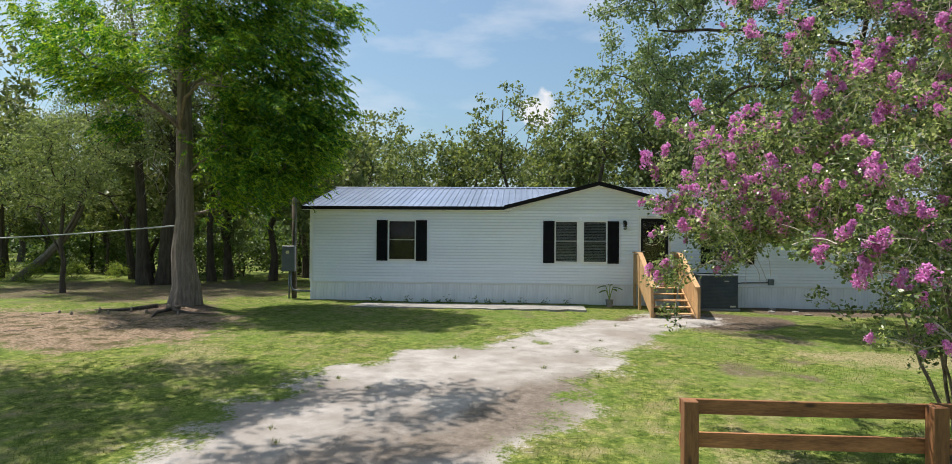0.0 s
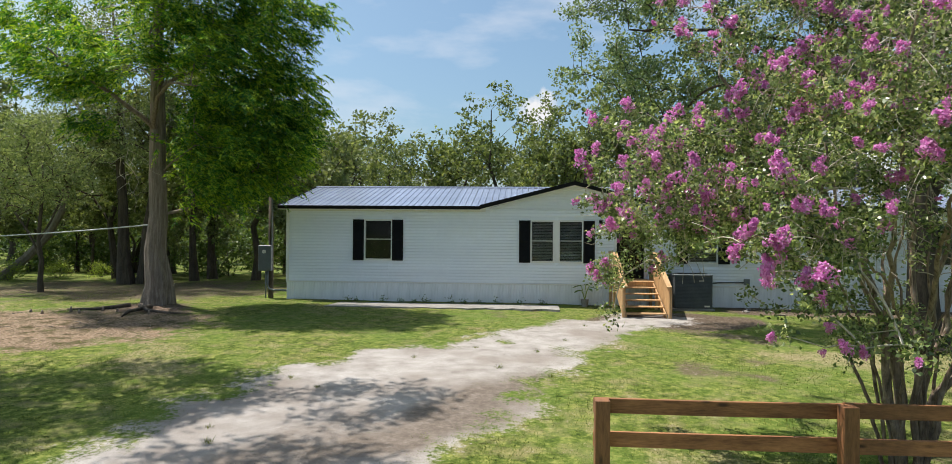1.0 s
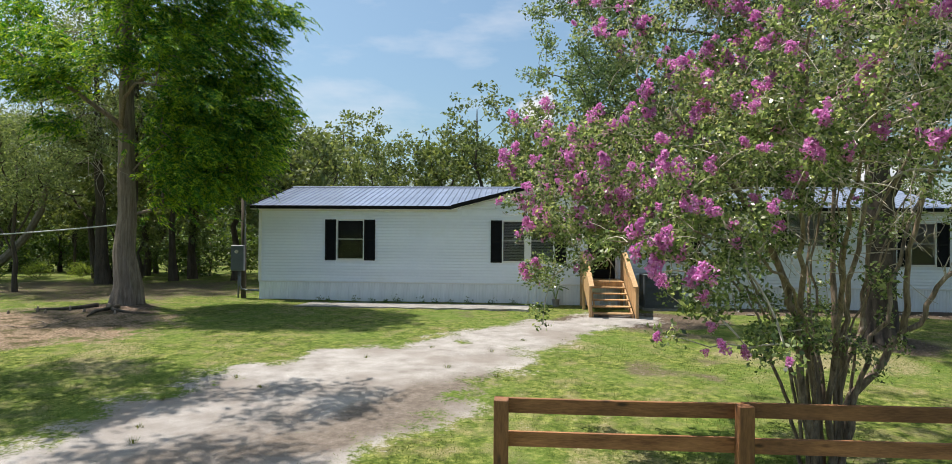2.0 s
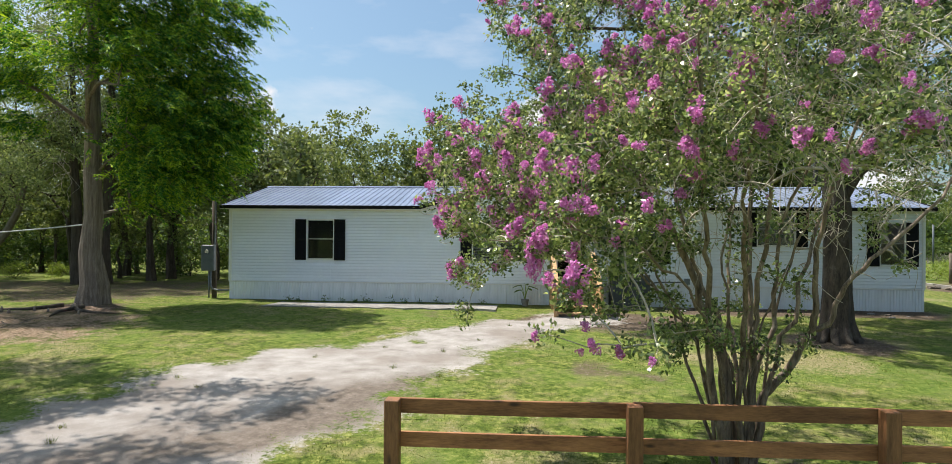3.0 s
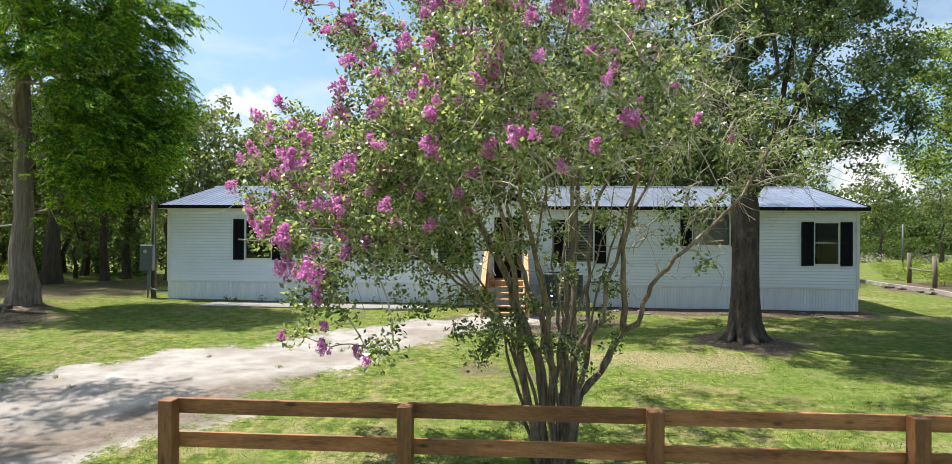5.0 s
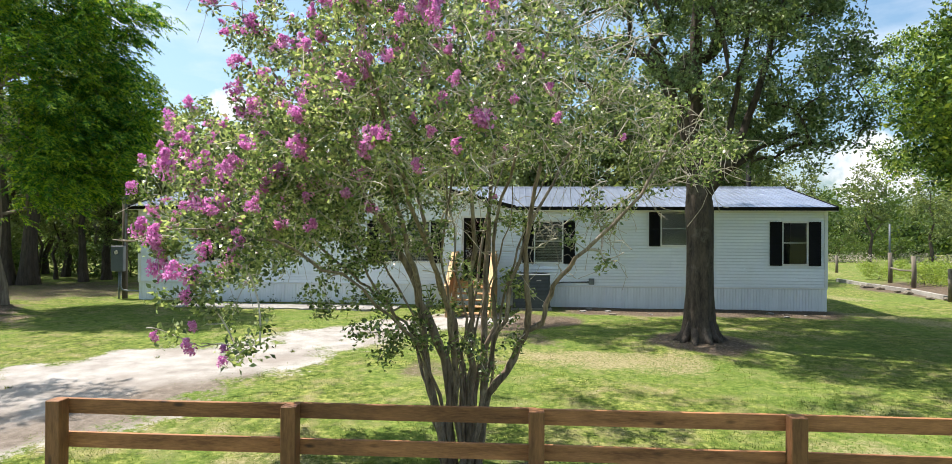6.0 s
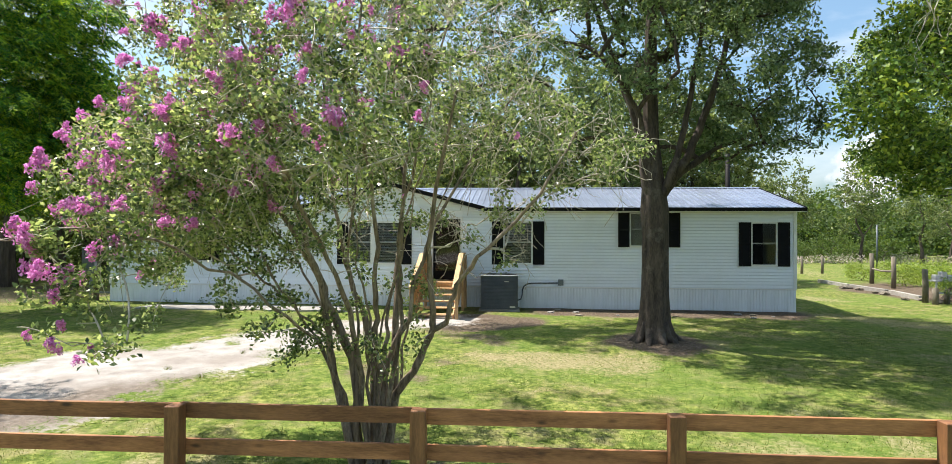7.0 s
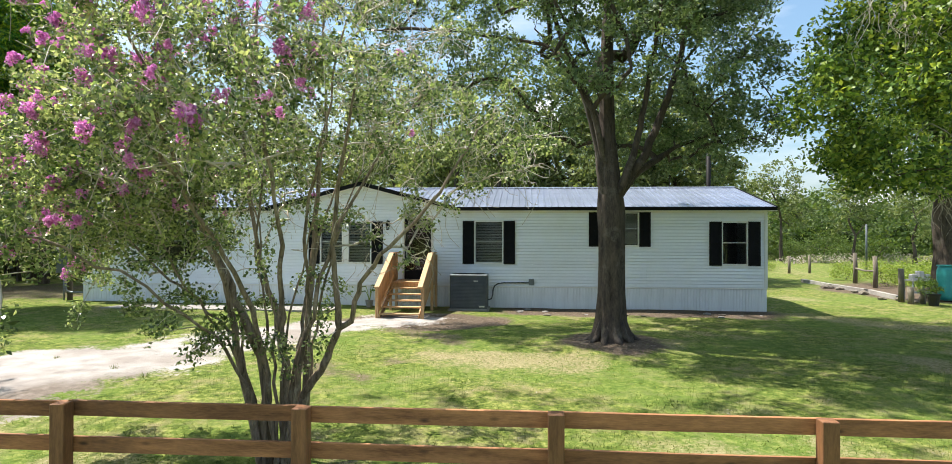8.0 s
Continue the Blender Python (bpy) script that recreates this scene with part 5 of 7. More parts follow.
# stems: foot x, foot y, foot radius, then bends
STEMS = [
    (4.37, 8.15, 0.082, [(4.33, 8.09, 0.83), (4.14, 8.03, 1.38), (3.91, 7.96, 1.99), (3.6, 7.8, 2.6), (2.9, 7.9, 3.6), (2.2, 8.0, 4.4)]),
    (4.28, 8.05, 0.060, [(4.11, 7.94, 0.85), (4.06, 7.83, 1.47), (4.03, 7.71, 1.89), (3.9, 7.4, 2.6), (3.7, 6.9, 3.6), (3.6, 6.5, 4.6)]),
    (4.51, 8.28, 0.060, [(4.48, 8.38, 0.84), (4.34, 8.45, 1.49), (4.16, 8.53, 1.83), (4.0, 8.6, 2.4), (3.8, 8.7, 3.4), (3.7, 8.7, 4.6)]),
    (4.60, 8.10, 0.058, [(4.64, 8.03, 0.85), (4.59, 7.95, 1.24), (4.62, 7.88, 1.73), (4.66, 7.7, 2.5), (4.6, 7.4, 3.7), (4.5, 7.2, 5.2)]),
    (4.72, 8.28, 0.062, [(4.75, 8.38, 0.84), (4.74, 8.45, 1.5), (4.76, 8.53, 2.17), (4.8, 8.6, 2.9), (4.9, 8.6, 4.0), (4.9, 8.5, 5.4)]),
    (4.66, 8.15, 0.045, [(4.72, 8.11, 0.96), (4.90, 8.07, 1.39), (4.86, 8.04, 1.78), (4.9, 7.9, 2.6), (5.2, 7.6, 3.6), (5.5, 7.4, 4.7)]),
    (4.74, 8.16, 0.066, [(4.80, 8.15, 0.55), (5.03, 8.08, 0.84), (5.20, 8.01, 1.21), (5.28, 7.96, 1.36), (5.44, 7.9, 1.45), (5.56, 7.8, 1.89), (5.92, 7.7, 2.3), (6.5, 7.6, 2.9), (6.9, 7.7, 3.6)]),
    (4.24, 8.20, 0.028, [(4.17, 8.2, 0.45), (3.99, 8.05, 1.22), (3.63, 7.9, 1.65), (3.25, 7.7, 2.02), (2.6, 8.0, 2.5), (1.6, 8.3, 2.9)]),
    (4.22, 8.26, 0.030, [(4.12, 8.28, 0.4), (3.95, 8.37, 0.86), (3.84, 8.53, 1.44), (3.4, 8.7, 2.12), (2.7, 8.9, 2.9), (1.9, 9.0, 3.5)]),
    (4.45, 8.02, 0.050, [(4.46, 7.9, 0.8), (4.40, 7.6, 1.6), (4.2, 7.1, 2.4), (4.0, 6.4, 3.2), (3.9, 5.7, 3.9)]),
    (4.33, 8.00, 0.028, [(4.26, 7.9, 0.6), (4.05, 7.5, 1.3), (3.6, 6.9, 1.9), (2.9, 6.3, 2.4), (2.2, 6.0, 2.5), (1.6, 5.9, 2.4)]),
    (4.62, 8.02, 0.042, [(4.80, 7.95, 0.8), (5.05, 7.8, 1.7), (5.3, 7.9, 2.6), (5.8, 8.1, 3.5), (6.3, 8.2, 4.3)]),
    (4.38, 8.22, 0.030, [(4.30, 8.2, 0.7), (4.36, 8.1, 1.4), (4.25, 8.0, 2.2), (4.4, 7.9, 3.2)]),
    (4.52, 8.06, 0.028, [(4.50, 7.95, 0.7), (4.58, 7.8, 1.5), (4.45, 7.7, 2.3), (4.3, 7.5, 3.4)]),
    (4.30, 8.12, 0.026, [(4.15, 8.1, 0.6), (3.95, 7.95, 1.2), (3.55, 7.75, 1.8), (3.2, 7.6, 2.6)]),
    (4.68, 8.22, 0.028, [(4.85, 8.25, 0.7), (4.95, 8.2, 1.5), (5.15, 8.15, 2.3), (5.5, 8.1, 3.2)]),
    (4.64, 8.06, 0.024, [(4.58, 8.0, 0.8), (4.70, 7.9, 1.5), (4.95, 7.75, 2.2), (5.1, 7.5, 3.0)]),
    (4.56, 8.34, 0.044, [(4.60, 8.5, 0.8), (4.58, 8.8, 1.6), (4.7, 9.1, 2.6), (5.0, 9.4, 3.6)]),
]
sk = Skeleton(rngm)
zb = g1(MX, MY) - 0.1
stem_nodes = []
for fx, fy, fr, bends in STEMS:
    fx, fr = MX + 0.68 * (fx - MX), fr * 0.86
    start = len(sk.p)
    sk.chain([(fx, fy, zb)])
    sk.limb(bends, start, 4, 0.09)
    stem_nodes.append((start, len(sk.p), fr))
# the right-hand stem forks at its knee
knee = stem_nodes[6][0] + 16
fork0 = len(sk.p)
sk.limb([(5.28, 7.87, 1.68), (5.24, 7.8, 2.31), (5.4, 7.6, 3.2), (5.6, 7.4, 4.0)], knee, 4, 0.06)
fork1 = len(sk.p)
n_stem = len(sk.p)
myr_blobs = [((1.9, 8.4, 3.05), (1.35, 1.5, 0.8)), ((1.75, 8.9, 2.6), (1.05, 1.0, 0.6)), ((2.5, 8.2, 2.75), (1.1, 1.0, 0.5)), ((1.1, 9.5, 1.85), (0.35, 0.4, 0.45)), ((2.6, 7.6, 5.2), (0.6, 0.6, 0.2)), ((3.0, 7.6, 3.9), (0.9, 1.4, 0.6)), ((4.3, 7.0, 4.5), (1.5, 1.8, 1.1)), ((3.2, 6.6, 3.2), (1.4, 1.2, 0.8)), ((5.2, 7.8, 4.4), (1.8, 1.8, 1.1)),
             ((3.6, 8.4, 2.9), (1.5, 1.4, 0.7)), ((6.3, 8.4, 3.7), (1.5, 1.3, 0.8)), ((4.7, 7.6, 5.5), (2.1, 2.0, 0.7)), ((2.3, 6.3, 2.4), (0.8, 0.8, 0.5)), ((2.3, 5.9, 1.8), (0.6, 0.45, 0.35)), ((4.5, 6.1, 3.6), (1.2, 1.1, 0.9)),
             ((2.9, 7.9, 2.3), (1.1, 0.9, 0.4)), ((2.8, 5.6, 1.6), (0.3, 0.3, 0.35)), ((5.6, 8.4, 2.75), (1.0, 0.9, 0.35)), ((2.7, 9.6, 3.5), (1.2, 1.1, 0.8)), ((4.6, 9.8, 4.3), (1.7, 1.1, 1.1)), ((7.1, 8.5, 3.4), (0.8, 0.9, 0.45)), ((3.5, 7.8, 1.5), (0.6, 0.6, 0.5)), ((4.0, 7.7, 1.2), (0.35, 0.3, 0.4)), ((4.4, 7.6, 2.0), (0.5, 0.5, 0.25)), ((5.75, 7.8, 2.3), (0.45, 0.4, 0.4)), ((3.2, 7.9, 1.85), (0.75, 0.7, 0.35)), ((1.45, 8.1, 3.65), (0.75, 0.9, 0.42)), ((1.8, 7.9, 5.0), (0.7, 0.7, 0.28)), ((2.7, 7.8, 4.8), (0.9, 0.9, 0.6))]
tips = np.concatenate([in_blobs(rngm, myr_blobs, 1360, 0.3), in_blobs(rngm, [((2.4, 5.9, 1.75), (0.6, 0.4, 0.4)), ((2.7, 5.6, 1.4), (0.35, 0.2, 0.4)), ((1.1, 9.4, 1.65), (0.35, 0.4, 0.5))], 15, 0.1)])
on_stem = [p for p in sk.p if 0.9 < p[2] < 2.5]
tips = np.concatenate([tips, np.array([on_stem[int(rngm.integers(len(on_stem)))] + rngm.normal(size=3) * np.array([0.2, 0.2, 0.12]) for _ in range(46)])])
for q in tips[np.argsort(np.linalg.norm(tips - np.array([MX, MY, 1.5]), axis=1))]:
    P = np.array(sk.p)
    d = P - q
    cost = np.linalg.norm(d, axis=1) + 0.8 * np.maximum(0, d[:, 2]) + 3.0 * (P[:, 2] < 1.3)
    j = int(np.argmin(cost))
    a = sk.p[j]
    L = np.linalg.norm(q - a)
    side = rngm.normal(size=3) * 0.10 * L
    sk.tips.append(sk.chain([a + (q - a) * f + side * 2 * f * (1 - f) + np.array([0, 0, 0.25 * L * f * (1 - f)]) for f in (0.25, 0.5, 0.75, 1.0)], j))
r = sk.radii(0.0050, 0.33, 0.014)
for a, b, fr in stem_nodes:
    for i in range(a, b):
        f = (i - a) / (b - a)
        r[i] = max(min(r[i], fr * 0.8), fr * (1 - 0.8 * f) * (1 + 0.06 * math.sin(i * 1.9)))
for i in range(fork0, fork1):
    r[i] = 0.04 * (1 - 0.7 * (i - fork0) / (fork1 - fork0))
for a, b, fr in stem_nodes + [(fork0 - 1, fork1, 0.04)]:
    V, F = sk.tubes(r, 9, only=lambda i: (i > a) & (i < b))
    link_mesh("stem", array_mesh("stem", V, F, ORIGIN[myrtle]), MYRTLE_BARK, myrtle, smooth=True)
main_tips = list(sk.tips)
for j in main_tips:
    for _ in range((1 + int(sk.p[j][0] > 3.6)) * int(sk.p[j][2] > 2.1)):
        L, way = rngm.uniform(0.2, 0.5), unit(rngm.normal(size=(1, 3)) + np.array([[0.25, 0.0, 0.2]]))[0]
        a, bow = sk.p[j - 1], rngm.normal(size=3) * 0.22 * L
        sk.chain([a + way * L * f + bow * 4 * f * (1 - f) + np.array([0, 0, -0.4 * L * f * f]) for f in (0.25, 0.5, 0.75, 1.0)], j - 1)
r = np.concatenate([r, np.full(len(sk.p) - len(r), 0.0032)])
V, F = sk.tubes(r, 4, only=lambda i: i >= n_stem)
tagged(link_mesh("twigwork", array_mesh("twigwork", V, F, ORIGIN[myrtle]), TWIG, myrtle, "pale thin twigs", smooth=True), kind="stuff")
ends = np.array([sk.p[i] for i in main_tips])
mids = np.array([sk.p[i - 1] for i in main_tips])
leafed = (rngm.uniform(size=len(ends)) > 0.06 + 0.28 * smooth(3.5, 6.0, ends[:, 0]) + 0.2 * smooth(4.4, 5.4, ends[:, 2]) + 0.3 * smooth(3.9, 4.6, ends[:, 2]) * smooth(3.8, 4.6, ends[:, 0]) + 0.20 * smooth(3.4, 4.0, ends[:, 0]) * (1 - smooth(2.8, 3.4, ends[:, 2])) * smooth(1.6, 1.9, ends[:, 2]))
leafed &= (ends[:, 2] > 1.7) | (ends[:, 1] > 6.3) | (rngm.uniform(size=len(ends)) < 0.38)
near_end = np.concatenate([ends[leafed], mids[leafed]])
lush = (near_end[:, 0] < 3.5 + 0.3 * rngm.normal(size=len(near_end))) & (near_end[:, 2] > 2.1)
V, F = leaves_round(rngm, near_end[lush], 50, 0.108, 0.056, 0.15, 0.15, 0.6, 0.15, 0.9)
V2, F2 = leaves_round(rngm, near_end[~lush], 34, 0.098, 0.056, 0.15, 0.15, 0.6, 0.15, 0.9)
V, F = np.concatenate([V, V2]), np.concatenate([F, F2 + len(V)])
tagged(link_mesh("foliage", array_mesh("foliage", V, F, ORIGIN[myrtle]), MYRTLE_LEAF, myrtle), kind="stuff")


# blossom: crinkled petals heaped into upright panicles
def panicle_mesh(sd):
    rng = np.random.default_rng(sd)
    n, heads = 190, 4
    at = np.stack([rng.normal(size=heads) * 0.03, rng.normal(size=heads) * 0.03, np.linspace(0, 0.12, heads)], 1)
    wide = np.linspace(0.075, 0.04, heads) * rng.uniform(0.8, 1.2, heads)
    pick = rng.integers(0, heads, n)
    c = at[pick] + unit(rng.normal(size=(n, 3))) * (wide[pick] * rng.uniform(0.45, 1.1, n))[:, None]
    al, ac = spread(rng, n)
    V, F = quads(c, al, ac, rng.uniform(0.022, 0.042, n), rng, 0.95, 0.3)
    me = array_mesh("blossom", V, F)
    me.materials.append(PETAL)
    return me


PANICLES = [panicle_mesh(301 + k) for k in range(8)]
score = ends[:, 0] * -0.95 + ends[:, 2] * 0.35 + rngm.normal(size=len(ends)) * 1.25 - ends[:, 1] * 0.45
score = score - 2.6 * np.clip(2.7 - ends[:, 2], 0, 2) + 1.2 * np.linalg.norm((ends - np.array([4.2, 7.8, 3.3])) / np.array([3.0, 2.4, 2.2]), axis=1)
score[np.argsort(ends[:, 2] + 10 * (ends[:, 1] > 6.3))[:4]] += 100
for j in np.argsort(-score)[:480]:
    ob = new("blossom", PANICLES[int(rngm.integers(8))])
    ob.parent = myrtle
    ob.location = Vector(ends[j] + 0.12 * unit((ends[j] - np.array([4.2, 7.8, 2.4]))[None])[0]) - ORIGIN[myrtle]
    s = float(rngm.uniform(0.40, 1.05)) * (0.6 if ends[j][2] < 1.8 else 1.0)
    ob.scale = (s, s, s * float(rngm.uniform(0.8, 1.2)))
    ob.rotation_euler = (float(rngm.normal() * 0.5), float(rngm.normal() * 0.5), float(rngm.uniform(0, 6.28)))

# ---- grass blades over the nearer lawn ----
rngg = np.random.default_rng(91)
n = 240000
gy = 5.0 + 19 * rngg.uniform(0, 1, n) ** 1.5
gx = rngg.uniform(-1, 1, n) * (5 + gy * 0.75) + 3.2
bare = np.maximum.reduce([sand_mask(gx, gy), 0.93 * litter_mask(gx, gy), 0.85 * bare_mask(gx, gy)])
thin = 0.75 * smooth(0.15, 0.8, wave(gx, gy, 1.9, 31.0)) + 0.5 * smooth(0.2, 0.8, wave(gx, gy, 0.7, 32.0))
ok = (rngg.uniform(0, 1, n) > np.maximum.reduce([bare * 1.1, thin, 1 - smooth(5.0, 7.0, gy)])) & ~((gx > HX0 - 0.1) & (gx < HX1 + 0.1) & (gy > HY0 - 0.05))
gx, gy = gx[ok], gy[ok]
n = len(gx)
h = rngg.uniform(0.012, 0.036, n) * (1 + 0.35 * wave(gx, gy, 1.3, 13.0))
a = rngg.uniform(0, 6.283, n)
lean = rngg.normal(size=(n, 2)) * 0.5
base = np.stack([gx, gy, gz(gx, gy) - 0.004], 1)
w = 0.5 * rngg.uniform(0.006, 0.014, n)
side = np.stack([np.cos(a) * w, np.sin(a) * w, np.zeros(n)], 1)
tip = base + np.stack([lean[:, 0] * h, lean[:, 1] * h, h], 1)
V = np.stack([base - side, base + side, tip], 1).reshape(-1, 3)
tagged(link_mesh("grass", array_mesh("grass", V, np.arange(3 * n).reshape(n, 3)), GRASS), "short green lawn grass with dry straws", "grass", kind="stuff")

# ---- porch steps ----
SX0, SX1 = 2.95, 4.30
steps = thing("porch_steps", (3.62, 21.4, g1(3.62, 21.2)), "new yellow pine porch steps with sloped board railings", "steps")
LAND_Z, LAND_Y, RISE, RUN, STEPS = 0.95, 21.55, 0.168, 0.375, 5
RAIL_Y, RAIL_Z = 19.55, 0.90
gs = g1(3.6, 19.7)
for k in range(6):
    bm = bmesh.new()
    y0 = LAND_Y + k * 0.198
    box(bm, SX0 + 0.05, SX1 - 0.05, y0, y0 + 0.192, LAND_Z - 0.038, LAND_Z + 0.002 * (k % 2), 0.004)
    part("landing_board", bm, PINE, steps)
for k in range(1, STEPS + 1):
    for j in range(2):
        bm = bmesh.new()
        y0 = LAND_Y - k * RUN + j * 0.142
        box(bm, SX0 + 0.06, SX1 - 0.06, y0, y0 + 0.137, LAND_Z - k * RISE - 0.038, LAND_Z - k * RISE, 0.004)
        part("tread", bm, PINE, steps)
for x in (SX0 + 0.06, SX1 - 0.10):
    bm = bmesh.new()
    yb, zb2 = LAND_Y - STEPS * RUN - 0.02, LAND_Z - STEPS * RISE - 0.04
    slab(bm, [(x, LAND_Y, LAND_Z - 0.05), (x, LAND_Y, LAND_Z - 0.34), (x, yb + 0.12, gs - 0.05), (x, yb, gs - 0.05), (x, yb, zb2)], (0.04, 0, 0))
    part("stringer", bm, PINE, steps)
bm = bmesh.new()
box(bm, SX0 + 0.05, SX1 - 0.05, LAND_Y + 0.002, LAND_Y + 0.04, LAND_Z - 0.19, LAND_Z - 0.042)
part("rim_board", bm, PINE, steps)
for side, x in ((-1, SX0), (1, SX1 - 0.04)):
    xo = x - 0.04 if side < 0 else x + 0.04
    for y, top in ((22.55, 1.86), (21.62, 1.84), (RAIL_Y + 0.12, RAIL_Z + 0.04)):
        bm = bmesh.new()
        box(bm, xo - 0.005, xo + 0.085, y - 0.045, y + 0.045, g1(x, y) - 0.15, top - 0.03, 0.005)
        part("post", bm, PINE, steps)
    # upright boards that fill the railing
    n, y0, y1 = 19, RAIL_Y + 0.06, 22.66
    for k in range(n):
        a = y0 + (y1 - y0) * k / n
        b = y0 + (y1 - y0) * (k + 1) / n - 0.006
        tops = [1.86 if v > 21.66 else RAIL_Z + 0.03 + (v - RAIL_Y) * (1.86 - RAIL_Z - 0.03) / (21.66 - RAIL_Y) for v in (a, b)]
        lows = [0.80 if v > 21.66 else max(0.02, 0.80 - (21.66 - v) * 0.40) for v in (a, b)]
        xb = x - 0.022 if side < 0 else x + 0.04
        bm = bmesh.new()
        slab(bm, [(xb, a, lows[0]), (xb, b, lows[1]), (xb, b, tops[1]), (xb, a, tops[0])], (0.02, 0, 0))
        part("board", bm, PINE, steps)
    bm = bmesh.new()
    xc = x + 0.02
    slab(bm, [(xc - 0.075, RAIL_Y, RAIL_Z), (xc + 0.075, RAIL_Y, RAIL_Z), (xc + 0.075, 21.66, 1.875), (xc - 0.075, 21.66, 1.875)], (0, -0.012, 0.036))
    part("cap_rail", bm, PINE, steps)
    bm = bmesh.new()
    box(bm, xc - 0.075, xc + 0.075, 21.665, 22.72, 1.872, 1.908, 0.004)
    part("cap_rail", bm, PINE, steps)
    # grab rail
    xg = x + 0.10 if side < 0 else x - 0.06
    if side < 0:
        bm = bmesh.new()
        slab(bm, [(xg, 19.72, 0.30), (xg, 19.72, 0.38), (xg, 21.5, 1.22), (xg, 21.5, 1.14)], (0.035, 0, 0))
        part("grab_rail", bm, PINE, steps)

# ---- concrete walk along the wall ----
bm = bmesh.new()
slab(bm, [(-6.7 + 7.8 * k / 26, 20.85 + 0.10 * math.sin(k * 1.9) + 0.07 * math.sin(k * 4.3), g1(-2.7, 21.5) + 0.022) for k in range(27)] + [(1.12, 22.1, g1(-2.7, 21.5) + 0.022), (-6.5, 22.2, g1(-2.7, 21.5) + 0.022)], (0, 0, -0.12))
alone("concrete_walk", bm, CONCRETE, "weathered grey concrete walk along the house wall", "pavement", "structure")

# ---- air conditioner ----
ac = thing("air_conditioner", (5.6, 22.05, g1(5.6, 22)), "dark grey outdoor air conditioning unit on a pad beside the steps", "air conditioner")
ax0, ax1, ay0, ay1, az0, az1 = 4.93, 6.16, 21.62, 22.52, 0.07, 1.19
bm = bmesh.new()
box(bm, ax0 - 0.06, ax1 + 0.06, ay0 - 0.05, ay1 + 0.06, -0.12, 0.06, 0.012)
part("pad", bm, CONCRETE, ac)
bm = bmesh.new()
box(bm, ax0 + 0.02, ax1 - 0.02, ay0 + 0.02, ay1 - 0.02, az0, az1 - 0.05)
body = part("body", bm, AC_GREY, ac)
for x in (ax0, ax1 - 0.05):
    for y in (ay0, ay1 - 0.05):
        bm = bmesh.new()
        box(bm, x, x + 0.05, y, y + 0.05, az0, az1 - 0.04, 0.01)
        part("corner_post", bm, AC_GREY, ac)
bm = bmesh.new()
box(bm, ax0 - 0.01, ax1 + 0.01, ay0 - 0.01, ay1 + 0.01, az1 - 0.05, az1, 0.015)
top = part("top_panel", bm, GREY_METAL, ac)
for cx in (ax0 + 0.36, ax1 - 0.36):
    bm = bmesh.new()
    for rr in (0.10, 0.17, 0.24, 0.30):
        pts = [(cx + rr * math.cos(a * 0.3142), (ay0 + ay1) / 2 + rr * math.sin(a * 0.3142), az1 + 0.012) for a in range(21)]
        pipe(bm, pts, 0.006, 4)
    part("fan_grille", bm, BLACK, top)
for k in range(22):
    bm = bmesh.new()
    z = az0 + 0.05 + k * 0.046
    slab(bm, [(ax0 + 0.05, ay0 + 0.003, z), (ax1 - 0.05, ay0 + 0.003, z), (ax1 - 0.05, ay0 + 0.018, z + 0.026), (ax0 + 0.05, ay0 + 0.018, z + 0.026)], (0, 0.002, 0.004))
    part("louvre", bm, AC_GREY, body)
bm = bmesh.new()
box(bm, 5.72, 5.87, ay0 - 0.004, ay0 + 0.003, 0.97, 1.00)
part("badge", bm, PALE_BLIND, body, "small pale badge")
bm = bmesh.new()
box(bm, ax1 - 0.26, ax1 - 0.08, ay0 - 0.004, ay0 + 0.003, 0.12, 0.17)
part("rating_plate", bm, PALE_BLIND, body, "pale rating plate")
conduit = thing("conduit", (7.0, HY0 - 0.05, 0.85), "grey electrical conduit from the air conditioner to a wall box", "conduit")
bm = bmesh.new()
pipe(bm, [(6.17, 22.45, 0.30), (6.26, 22.55, 0.32), (6.30, 22.68, 0.45), (6.31, 22.70, 0.62), (6.36, 22.71, 0.75), (6.48, 22.715, 0.83), (6.66, 22.715, 0.86), (7.55, 22.715, 0.875)], 0.022, 8)
part("pipe", bm, AC_GREY, conduit, smooth=True)
bm = bmesh.new()
box(bm, 7.54, 7.72, HY0 - 0.12, HY0 - 0.019, 0.79, 1.00, 0.008)
part("switch_box", bm, GREY_METAL, conduit)

# ---- wall lantern ----
lamp = thing("wall_lantern", (2.62, HY0 - 0.02, 2.88), "black wall lantern with glass sides, unlit, by the door", "wall lamp")
bm = bmesh.new()
box(bm, 2.57, 2.67, HY0 - 0.055, HY0 - 0.018, 2.78, 3.0, 0.004)
pipe(bm, [(2.62, HY0 - 0.035, 2.95), (2.62, HY0 - 0.10, 3.02), (2.62, HY0 - 0.16, 3.0)], 0.012)
part("bracket", bm, BLACK, lamp)
bm = bmesh.new()
bmesh.ops.create_cone(bm, cap_ends=True, segments=6, radius1=0.085, radius2=0.015, depth=0.09, matrix=Matrix.Translation((2.62, HY0 - 0.16, 2.965)))
bmesh.ops.create_cone(bm, cap_ends=True, segments=6, radius1=0.04, radius2=0.06, depth=0.04, matrix=Matrix.Translation((2.62, HY0 - 0.16, 2.70)))
